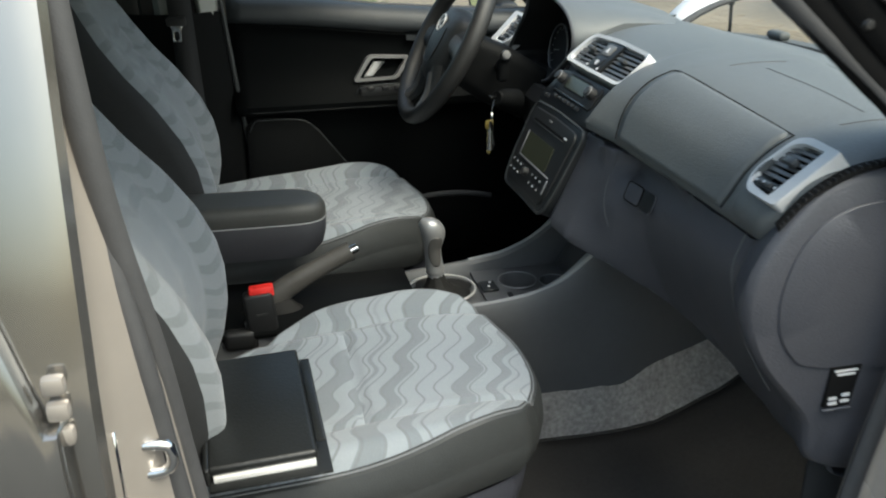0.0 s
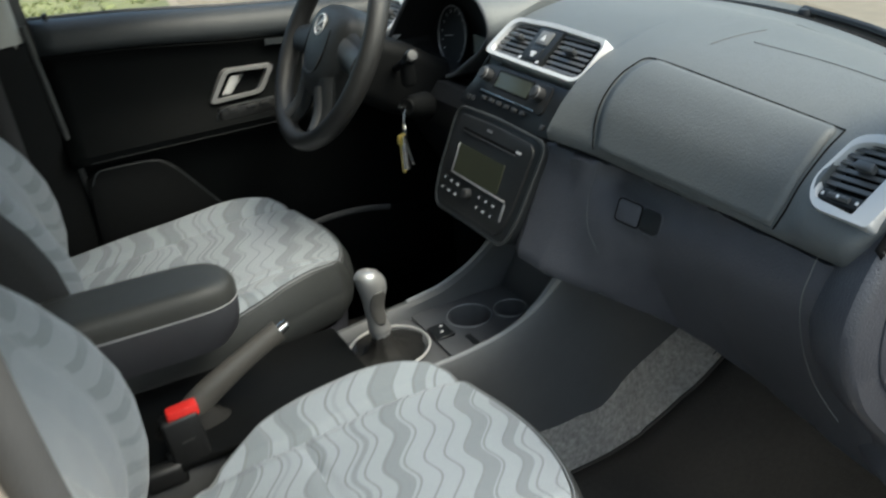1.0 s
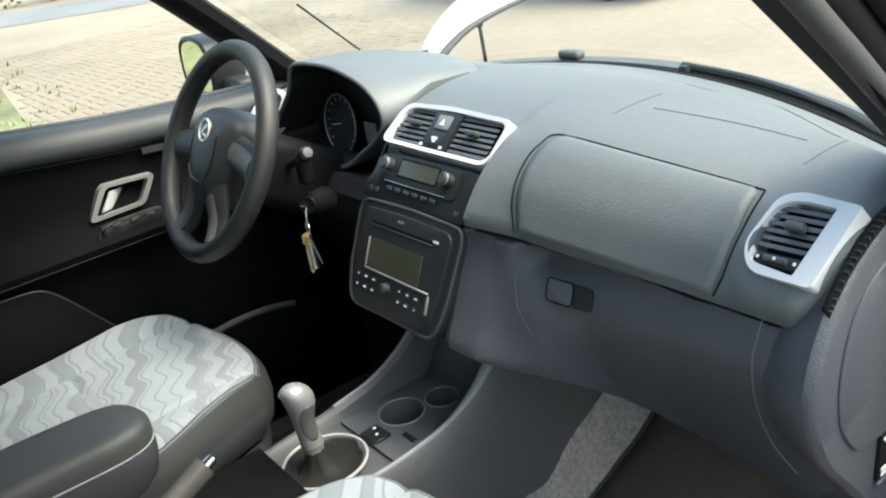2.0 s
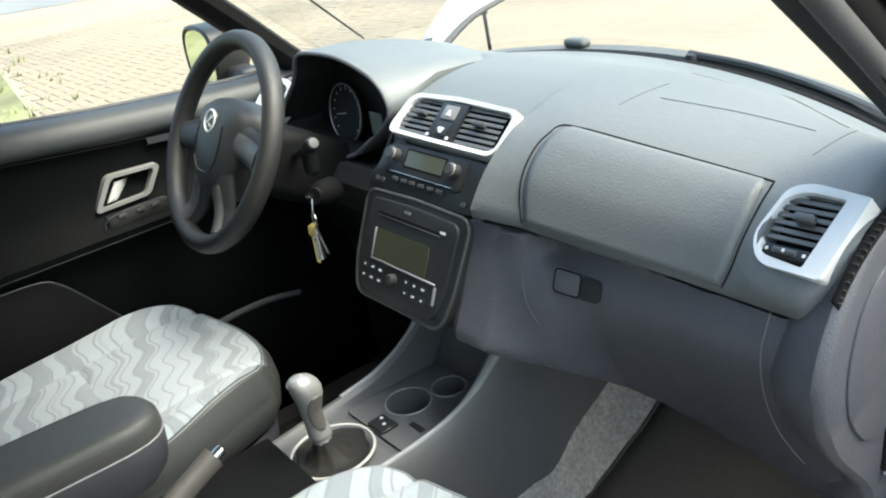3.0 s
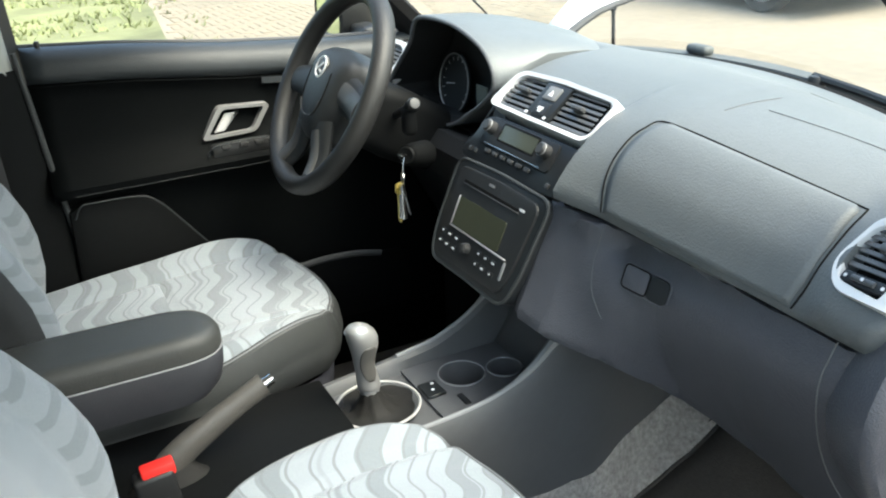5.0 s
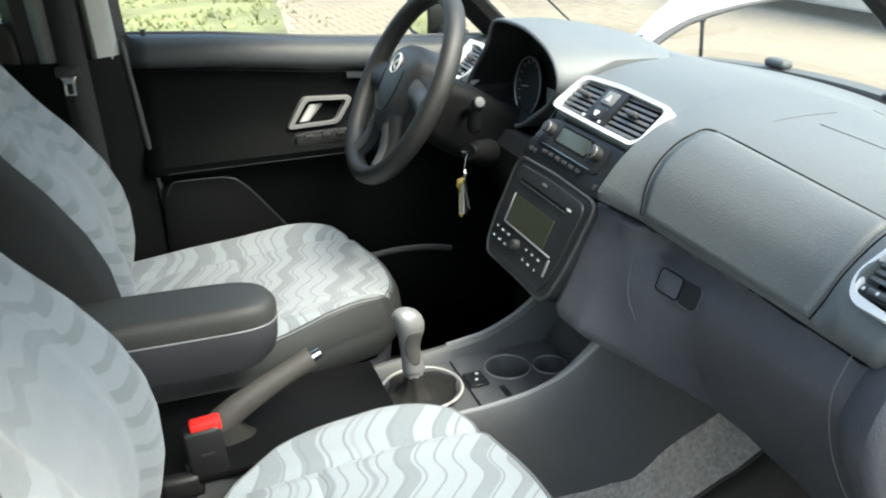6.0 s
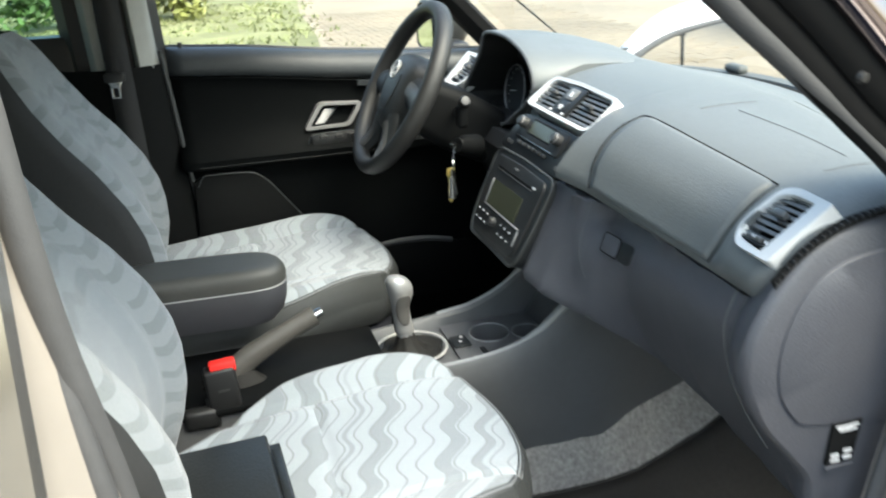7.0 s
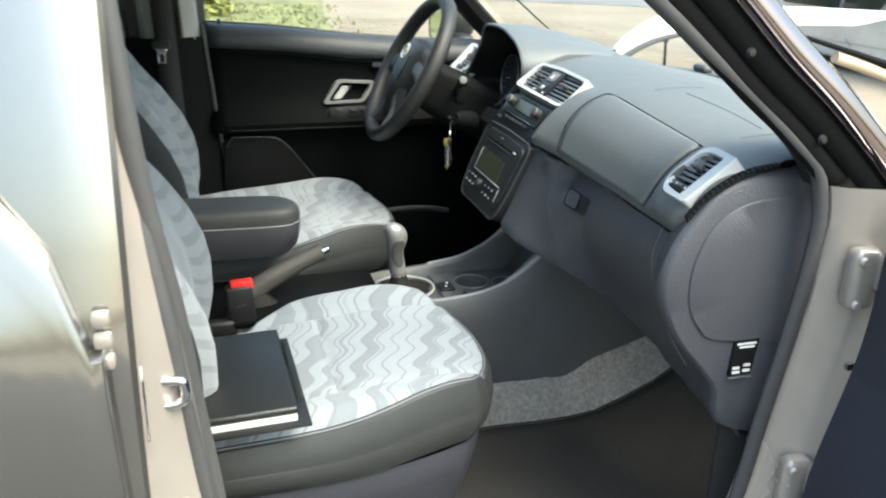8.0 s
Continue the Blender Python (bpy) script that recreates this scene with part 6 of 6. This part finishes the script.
# bead paler than the console, its colour standing for the ridge's highlight
for s in (-1, 1):
    part("rim_highlight", tube(spline([(x, s * (lerp(x, [0.4, 0.6, 0.74, 0.9], [0.102, 0.112, 0.114, 0.108]) - 0.004), lerp(x, [0.3, 0.5, 0.62, 0.70, 0.76, 0.82, 0.90], [0.655, 0.668, 0.676, 0.69, 0.722, 0.775, 0.85]) + 0.0005) for x in ((0.36, 0.5, 0.6, 0.68, 0.74, 0.79, 0.84) if s < 0 else (0.60, 0.64, 0.68, 0.74, 0.79, 0.84))], 40), [0.0045 + 0.009 * max(0, (k - 26) / 13) for k in range(40)], 8), M_BEAD, con, "pale grey bead painting the highlight on the console edge")
# tray plate with holes for cups
h1, h2 = circle(0.041, 28, 0.69, 0.028), circle(0.031, 24, 0.766, 0.006)
plate = [(0.60, -0.098), (0.70, -0.10), (0.80, -0.098), (0.83, -0.08), (0.83, 0.08), (0.80, 0.098), (0.70, 0.10), (0.60, 0.098)]
part("tray", slab(plate, 0.004, Matrix.Translation((0, 0, 0.652)), 0.0, holes=(h1, h2)), M_CONSOLE, con)
for (cx, cyy, r, d) in ((0.69, 0.028, 0.041, 0.065), (0.766, 0.006, 0.031, 0.045)):
    part("cup_well", lathe([(r, 0.0), (r * 0.97, -0.01), (r * 0.9, -d), (0.0, -d)], 28, (cx, cyy, 0.652)), M_CONSOLE, con)
    part("cup_lip", tube([(cx + p[0], cyy + p[1], 0.653) for p in circle(r + 0.001, 28)], 0.0018, 6, closed=True), M_BEAD, con)
    arc = [(cx + 0.8 * r * math.cos(a), cyy + 0.8 * r * math.sin(a)) for a in np.linspace(3.4, 5.9, 14)]
    part("cup_insert", loft([[Vector((x, y, 0.652 + z)) for x, y in arc] for z in (-d, -0.022, -0.019)]), M_CONSOLE, con, "ribbed cup insert", solid=0.006)
part("socket_panel", rbox((0.036, 0.046, 0.006), (0.619, 0.006, 0.655), 0.002, 1), M_STACK, con)
for dx, dy in ((0.006, 0.012), (-0.001, -0.006)):
    part("socket_light", rbox((0.006, 0.005, 0.003), (0.619 + dx, 0.006 + dy, 0.659), 0.001, 1), M_WHITE, con)
part("coin_slot", rbox((0.012, 0.035, 0.004), (0.655, -0.045, 0.6525), 0.002, 1), M_STACK, con)
part("front_wall", strip([[(0.80, y, 0.652) for y in (-0.095, 0, 0.095)], [(0.83, y, 0.70) for y in (-0.098, 0, 0.098)], [(0.87, y, 0.80) for y in (-0.1, 0, 0.1)], [(0.92, y, 0.9) for y in (-0.1, 0, 0.1)]], 10), M_CONSOLE, con, solid=0.004)

gear = thing("gear_lever", "grey gear knob on a leather boot in a silver ring", "gear lever")
gc = Vector((0.515, 0.0, 0.662))
b = tube([gc + Vector((p[0] * 1.04, p[1], 0.003)) for p in circle(0.0685, 48)], 0.0026, 8, closed=True)
part("ring", b, M_KNOBCAP, gear, "satin silver ring")
rows = []
for f, r in ((0.0, 0.064), (0.12, 0.062), (0.3, 0.047), (0.55, 0.033), (0.8, 0.021), (1.0, 0.015)):
    rows.append([gc + Vector((-0.012 * f, 0.002 * f, 0.042 * f - 0.020 * math.sin(f * 3.1))) + Vector((math.cos(a), math.sin(a), 0)) * r * (1 + 0.07 * (1 - f) * math.sin(4 * a + 2 * f) + 0.03 * math.sin(9 * a)) for a in np.linspace(0, 6.2832, 48, endpoint=False)])
part("boot", loft(rows, closed=True), M_BOOT, gear, "creased black leather boot")
gx, gy = 0.503, 0.002
part("collar", lathe([(0.0165, 0.0), (0.017, 0.004), (0.016, 0.012), (0.0, 0.012)], 24, (gx, gy, 0.694)), M_KNOB, gear, "grey collar")
ks = [(0.0, 0.7005, 0.0), (0.0225, 0.701, 0.0), (0.0232, 0.706, 0.0), (0.0225, 0.716, 0.0), (0.0212, 0.730, -0.0005), (0.0205, 0.745, -0.001), (0.0212, 0.758, 0.0), (0.0242, 0.771, 0.004), (0.0282, 0.784, 0.007), (0.0300, 0.797, 0.007), (0.0285, 0.809, 0.004), (0.0235, 0.818, 0.0), (0.0145, 0.8235, -0.003), (0.0, 0.825, -0.004)]


def knob_at(z, a, grow=0.0):
    """Point of the knob's skin: it bulges forward at the top and leans back slightly."""
    r, o = (lerp(z, [q[1] for q in ks], [q[k] for q in ks]) for k in (0, 2))
    lean = -0.10 * (z - 0.70)
    return Vector((gx + 0.7 * o + lean + 0.85 * (r + grow) * math.cos(a), gy + 0.74 * (r + grow) * math.sin(a), z))


kz = [p.y for p in spline([(q[0], q[1], 0) for q in ks], 40)]
kn = part("knob", loft([[knob_at(z, a) for a in np.linspace(0, 2 * math.pi, 30, endpoint=False)] for z in kz], closed=True), M_KNOBSHELL, gear, "satin silver gear knob", sharp=60)
rows = []
for z in np.linspace(0.7225, 0.7895, 18):
    half = 47 * math.sqrt(max(0.0, 1 - ((z - 0.756) / 0.0345) ** 2))
    rows.append([knob_at(z, a, 0.0012) for a in np.linspace(radians(276 - half), radians(276 + half), 14)])
part("knob_inset", loft(rows), M_KNOBIN, kn, "grey oval grip inset", solid=0.0006)
KF = plane_frame(knob_at(0.812, radians(165)) + Vector((0.0125, -0.002, 0.004)), (0.9, -0.35, 0.4), (-0.45, 0.05, 0.9))
part("knob_cap", slab([(1.25 * p[0], p[1]) for p in circle(0.0125, 28)], 0.003, KF @ Matrix.Translation((0, 0, 0.0025)), 0.001), M_KNOBCAP, kn, "pale cap with shift pattern")
for u, v in ((-0.007, 0.004), (0.0, 0.004), (0.007, 0.004), (-0.007, -0.004), (0.0, -0.004), (0.007, -0.004)):
    part("print_mark", rbox((0.0014, 0.0036, 0.0006), KF @ Vector((u, v, 0.0028)), 0, 1, KF.to_3x3()), M_KNOB, kn)

hb = thing("handbrake", "black handbrake lever with a chrome button", "handbrake")
hbp = spline([(0.13, -0.03, 0.655), (0.18, -0.026, 0.705), (0.24, -0.020, 0.738), (0.30, -0.013, 0.764), (0.328, -0.010, 0.775)], 24)
part("lever", tube(hbp, [0.023 - 0.004 * min(1, k / 8) + 0.002 * math.sin(k * 0.25) for k in range(24)], 14, flat=(0.85, 1.15)), M_GRIP, hb)
part("button", tube([(0.326, -0.010, 0.7745), (0.332, -0.0095, 0.777), (0.342, -0.008, 0.7805)], [0.0100, 0.0092, 0.0085], 14), M_CHROME, hb, "chrome release button")
part("boot", lathe([(0.055, 0.0), (0.05, 0.012), (0.035, 0.03), (0.022, 0.05)], 24, (0.165, -0.028, 0.648), squash=(1.5, 0.7)), M_BOOT, hb, "black boot")

# handbrake slot, widened in black to darken the shaded console top
part("slot_shade_plate", rbox((0.60, 0.232, 0.016), (0.155, 0.0, 0.664), 0.006, 2), M_POCKET, con, "black plate for the handbrake slot and the shade round it")
arm = thing("armrest", "black padded folding armrest between the seats", "armrest")
rows = []
ao = spline([(-0.16, 0.125), (-0.16, 0.015), (0.0, 0.006), (0.15, 0.006), (0.24, 0.010), (0.278, 0.030), (0.290, 0.065), (0.278, 0.105), (0.24, 0.128), (0.1, 0.132), (0.0, 0.13)], 64, True)
acx, acy = 0.07, 0.068
for s, z in ((0.60, 0.876), (0.82, 0.875), (0.93, 0.870), (0.985, 0.861), (1.0, 0.850), (0.995, 0.839)):
    rows.append([Vector((acx + (p.x - acx) * (1 - (1 - s) * 0.55), acy + (p.y - acy) * s, z - 0.02 * max(0, (p.x - 0.05)) + (0.0))) for p in ao])
b = loft(rows, closed=True)
b.faces.new([b.verts.new(p) for p in rows[0]])
bmesh.ops.remove_doubles(b, verts=b.verts, dist=1e-5)
part("lid", b, M_ARM, arm, "padded vinyl lid")
rows = [[Vector((acx + (p.x - acx) * s, acy + (p.y - acy) * s, z - 0.02 * max(0, (p.x - 0.05)))) for p in ao] for s, z in ((0.985, 0.835), (1.0, 0.831), (0.99, 0.806), (0.96, 0.782), (0.88, 0.764), (0.3, 0.757))]
part("bin", loft(rows, closed=True), M_BIN, arm, "hard plastic lower bin")
part("lid_line", tube([Vector((acx + (p.x - acx) * 0.998, acy + (p.y - acy) * 0.998, 0.8365 - 0.02 * max(0, (p.x - 0.05)))) for p in ao], 0.0015, 6, closed=True), M_BEAD, arm)
part("bracket", rbox((0.14, 0.06, 0.18), (-0.09, 0.07, 0.73), 0.02, 3), M_BLACK, arm)

# ---- seats ----
def build_seat(label, at, taper):
    seat = thing("front_seat", label, "car seat", group="front seats", at=at)
    CX, CA, CB = 0.235, 0.340, 0.247
    Z0 = 0.742


    def plan(u, v):
        """Square (u, v in -1..1) to the cushion's plan, square behind and rounded in front."""
        uu = u * math.sqrt(1 - 0.36 * v * v) if u > 0 else u
        vv = v * math.sqrt(1 - (0.40 if u > 0 else 0.14) * u * u)
        x, y = CX + CA * uu, CB * vv
        return x, y * (taper(x) if y > 0 else 1.0)


    def seat_z(x, y):
        q = abs(y) / CB
        z = Z0 + 0.022 * max(0, q - 0.45) / 0.55 + 0.008 - 0.10 * max(0.0, 0.40 - x) - 0.012 * (1 - q * q)
        z -= 0.030 * max(0.0, q - 0.84) ** 2 / 0.0256
        z -= 1.5 * max(0.0, x - 0.46) ** 2
        z -= 0.009 * bump_at(abs(y), 0.150, 0.007) + 0.008 * (bump_at(x, 0.285, 0.007) if abs(y) < 0.15 else 0)
        z += 0.0025 * noise.noise((x * 9, y * 9, 0.3))
        return z


    n = 64
    rows = []
    for i in range(n + 1):
        row = []
        for j in range(n + 1):
            x, y = plan(-1 + 2 * i / n, -1 + 2 * j / n)
            row.append(Vector((x, y, seat_z(x, y))))
        rows.append(row)
    edge = [rows[i][0] for i in range(n)] + [rows[n][j] for j in range(n)] + [rows[i][n] for i in range(n, 0, -1)] + [rows[0][j] for j in range(n, 0, -1)]
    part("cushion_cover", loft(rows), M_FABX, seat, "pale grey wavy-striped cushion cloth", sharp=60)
    cc = Vector((CX, 0, 0))


    def skirt(drop, grow):
        out = []
        for p in edge:
            d = Vector((p.x - CX, p.y, 0))
            d = Vector((d.x / CA, d.y / CB, 0)).normalized()
            out.append(Vector((p.x + d.x * grow, p.y + d.y * grow, p.z * (1 - min(1, drop / 0.12) * 0.6) + (Z0 + 0.01) * min(1, drop / 0.12) * 0.6 - drop)))
        return out


    part("cushion_side", loft([[p + Vector((0, 0, -0.001)) for p in edge], skirt(0.006, 0.010), skirt(0.030, 0.019), skirt(0.058, 0.022), skirt(0.0605, 0.0215), skirt(0.063, 0.0225), skirt(0.095, 0.018), skirt(0.118, 0.006), skirt(0.128, -0.02)], closed=True), M_VINYL, seat, "grey vinyl cushion side")
    part("piping", tube([p + Vector((0, 0, 0.0005)) for p in skirt(0.003, 0.004)], 0.0015, 6, closed=True, up=(0, 0, 1)), M_PIPE, seat, "pale piping")
    b = loft([[Vector((CX + (p.x - CX) * s, p.y * s, z)) for p in edge] for s, z in ((0.98, Z0 - 0.118), (1.0, Z0 - 0.135), (0.99, Z0 - 0.17), (0.95, Z0 - 0.22), (0.9, Z0 - 0.27), (0.86, 0.355))], closed=True)
    part("seat_base", b, M_SEATBASE, seat, "blue-grey plastic seat base")
    for s in (-1, 1):
        part("rail", rbox((0.62, 0.04, 0.05), (0.2, s * 0.19, 0.357), 0.006, 2), M_STEEL, seat)
    # backrest: front cloth, black side bolsters and shell
    bz = [0.63, 0.68, 0.74, 0.80, 0.86, 0.91, 0.97, 1.04, 1.10, 1.16, 1.21, 1.25, 1.275]
    bx = [0.035, 0.055, 0.078, 0.090, 0.090, 0.082, 0.058, 0.014, -0.034, -0.074, -0.102, -0.124, -0.150]
    hw = [0.235, 0.242, 0.247, 0.25, 0.25, 0.248, 0.243, 0.235, 0.225, 0.212, 0.196, 0.172, 0.13]


    def back_pt(w, v):
        z = 0.63 + (1.275 - 0.63) * w
        f = lerp(z, bz, bx)
        q = abs(v)
        cen = 0.055 * (1 - max(0.0, min(1, (q - 0.30) / 0.42)) ** 1.5) * (1 - 0.7 * max(0, (z - 1.0) / 0.27)) if q < 0.75 else 0.0
        x = f - cen - 0.06 * max(0, q - 0.82) / 0.18 * max(0, q - 0.82) / 0.18
        x -= 0.010 * bump_at(q, 0.56, 0.03) * (z < 1.16) + 0.009 * bump_at(z, 1.10, 0.009) * (q < 0.56)
        return Vector((x + 0.002 * noise.noise((z * 9, v * 4, 7.1)), lerp(z, bz, hw) * v * 0.98, z))


    rows = [[back_pt(i / 56, -0.93 + 1.86 * j / 48) for j in range(49)] for i in range(57)]
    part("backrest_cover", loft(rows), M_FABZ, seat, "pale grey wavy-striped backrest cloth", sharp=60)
    rows = []
    for i in range(57):
        w = i / 56
        z = 0.63 + 0.645 * w
        e0, e1 = back_pt(w, -0.93), back_pt(w, 0.93)
        h = lerp(z, bz, hw)
        lean = lerp(z, bz, bx)
        back = -0.04 - 0.40 * (z - 0.63) + 0.02
        back = min(back - 0.03, lean - 0.10)
        m = (e0.x + back) / 2
        rows.append([e0, Vector((e0.x - 0.012, -h * 0.985, z)), Vector((e0.x - 0.03, -h * 1.01, z)), Vector((m, -h * 1.03, z)), Vector((back + 0.02, -h * 0.98, z)), Vector((back, -h * 0.85, z)), Vector((back - 0.012, 0, z)), Vector((back, h * 0.85, z)), Vector((back + 0.02, h * 0.98, z)), Vector((m, h * 1.03, z)), Vector((e1.x - 0.03, h * 1.01, z)), Vector((e1.x - 0.012, h * 0.985, z)), e1])
    b = loft(rows)
    b.faces.new([b.verts.new(p) for p in rows[-1]])
    bmesh.ops.remove_doubles(b, verts=b.verts, dist=1e-5)
    part("backrest_shell", b, M_VINYLB, seat, "black backrest sides and shell", sharp=50)
    b = loft([[Vector((-0.235 + p[0] * s * 0.055 + 0.0, p[1] * s * 0.12, z)) for p in [(math.copysign(abs(math.cos(a)) ** 0.7, math.cos(a)), math.copysign(abs(math.sin(a)) ** 0.7, math.sin(a))) for a in np.linspace(0, 6.2832, 32, endpoint=False)]] for s, z in ((0.3, 1.315), (0.85, 1.32), (1.0, 1.345), (1.0, 1.43), (0.9, 1.475), (0.4, 1.49))], closed=True, cap=True)
    hr = part("head_restraint", b, M_VINYLB, seat, "black head restraint")
    for s in (-1, 1):
        part("post", tube([(-0.205, s * 0.06, 1.25), (-0.232, s * 0.06, 1.33)], 0.006, 8), M_STEEL, hr)
    return seat


seat = build_seat("passenger seat in grey wavy cloth with a notebook lying on it", (0, -0.365, -0.022), lambda x: lerp(x, [-0.1, 0.07, 0.15, 0.24, 0.36], [0.42, 0.46, 0.60, 0.83, 1.0]))
build_seat("driver's seat in grey wavy cloth beside the armrest", (-0.018, 0.378, 0.006), lambda x: 1.0)

# notebook on the passenger seat
nb = thing("notebook", "thick black notebook with pale page edges lying on the seat", "notebook", at=(0.135, -0.523, 0.748))
nb.rotation_euler = Euler((radians(1.5), radians(-1), radians(2)))
part("back_cover", rbox((0.156, 0.282, 0.005), (0.006, -0.006, 0.003), 0.0018, 2), M_COVER, nb)
part("page_block", rbox((0.130, 0.262, 0.008), (-0.001, -0.002, 0.0095), 0.001, 2), M_PAPER, nb, "pale page edges")
part("cover", rbox((0.140, 0.264, 0.014), (-0.003, 0.002, 0.0205), 0.006, 4), M_COVER, nb, "black leatherette cover")
part("spine", rbox((0.008, 0.264, 0.026), (-0.074, 0, 0.014), 0.0035, 3), M_COVER, nb)
part("clasp", rbox((0.004, 0.05, 0.014), (0.078, 0.075, 0.012), 0.0015, 2), M_STEEL, nb, "bright clasp")
part("flap", rbox((0.012, 0.2, 0.004), (0.074, -0.005, 0.0235), 0.0018, 2), M_COVER, nb)

# buckle stalk by the handbrake
bk = thing("seat_belt_buckle", "black seat belt buckle with a red press button", "seat belt buckle")
Rb = Matrix.Rotation(radians(-4), 3, "Y")
part("housing", rbox((0.056, 0.030, 0.095), (0.143, -0.098, 0.700), 0.007, 3, Rb), M_BLACK, bk)
part("press_button", rbox((0.046, 0.022, 0.021), (0.1475, -0.0985, 0.7485), 0.004, 2, Rb), M_RED, bk, "bright red press button")
part("label_bar", rbox((0.02, 0.001, 0.004), (0.145, -0.1136, 0.706), 0, 1, Rb), M_KNOBDARK, bk)
part("stalk", rbox((0.02, 0.008, 0.14), (0.125, -0.10, 0.62), 0.003, 2, Rb), M_BLACK, bk)
bk2 = thing("seat_belt_anchor", "black belt anchor cover beside the seat", "belt anchor")
part("cover", rbox((0.06, 0.026, 0.04), (0.10, -0.105, 0.655), 0.010, 3), M_BLACK, bk2)

# driver's belt
bl = thing("seat_belt", "black seat belt hanging on the pillar with its steel tongue", "seat belt")
rows = []
for k, z in enumerate(np.linspace(0.55, 1.55, 26)):
    x = 0.014 - 0.03 * (z - 1.1)
    y = 0.662 - 0.02 * math.sin((z - 0.6) * 3) + (0.01 if z > 1.3 else 0)
    rows.append([Vector((x - 0.028, y + 0.004, z)), Vector((x, y, z)), Vector((x + 0.028, y + 0.003, z))])
part("webbing", loft(rows), M_BELT, bl, solid=0.002)
tf = plane_frame((-0.002, 0.632, 1.118), (1, 0, 0), (-0.1, -1, 0.1))
b = slab([(-0.014, 0.018), (0.018, 0.018), (0.013, 0.008), (0.012, -0.020), (-0.010, -0.020), (-0.009, 0.008)], 0.004, tf, 0.001, holes=(rrect(0.011, 0.02, 0.003, 3, 0.0015, -0.006),))
part("tongue", b, M_STEEL, bl, "bright steel tongue")
part("tongue_grip", slab(rrect(0.046, 0.022, 0.005, 3, 0.002, 0.028), 0.010, tf @ Matrix.Translation((0, 0, 0.002)), 0.002), M_BLACK, bl)


# ---- pavers, last ----
paving = thing("paving", "sandy brick paving beside the grass verge", "paving", kind="structure")
brick_me = bpy.data.meshes.new("brick")
b = rbox((0.196, 0.096, 0.05), (0, 0, 0), 0.006, 1)
finish(b)
b.to_mesh(brick_me)
b.free()
brick_me.materials.append(M_BRICK)
rp = random.Random(12)
cells = []
for i in range(12, 58):
    for j in range(60, 126):
        k = (i - j) % 4
        if k not in (0, 2):
            continue
        x, y, turned = ((i + 1) * 0.1, (j + 0.5) * 0.1, 0) if k == 0 else ((i + 0.5) * 0.1, j * 0.1, 90)
        if x > lerp(y, [5, 7.6, 10, 13, 17], [1.2, 1.6, 1.9, 2.1, 2.6]) + 0.12:
            cells.append((x, y, turned))
cells.sort(key=lambda c: (c[0] - 2.2) ** 2 + (c[1] - 8.0) ** 2)
for x, y, turned in cells[:300]:
    ob = new("brick", brick_me)
    ob.parent = paving
    ob.matrix_basis = pose(x, y, -0.017 + rp.uniform(0, 0.004), rp.uniform(-1.5, 1.5), rp.uniform(-1.5, 1.5), turned + rp.uniform(-2, 2))
verts, faces = [], []
for x, y, turned in cells[300:]:
    n0, h = len(verts), rp.uniform(0.005, 0.009)
    hx2, hy2 = (0.046, 0.096) if turned else (0.096, 0.046)
    for g, z in ((0.0, h), (0.003, 0.001)):
        verts += [(x + p * (hx2 + g), y + q * (hy2 + g), z) for p, q in ((-1, -1), (1, -1), (1, 1), (-1, 1))]
    faces += [tuple(n0 + k for k in q) for q in ((0, 1, 2, 3), (4, 5, 1, 0), (5, 6, 2, 1), (6, 7, 3, 2), (7, 4, 0, 3))]
me = bpy.data.meshes.new("far_bricks")
me.from_pydata(verts, [], faces)
me.materials.append(M_BRICK)
far = new("far_bricks", me)
far.parent = paving
tagged(far, kind="stuff")
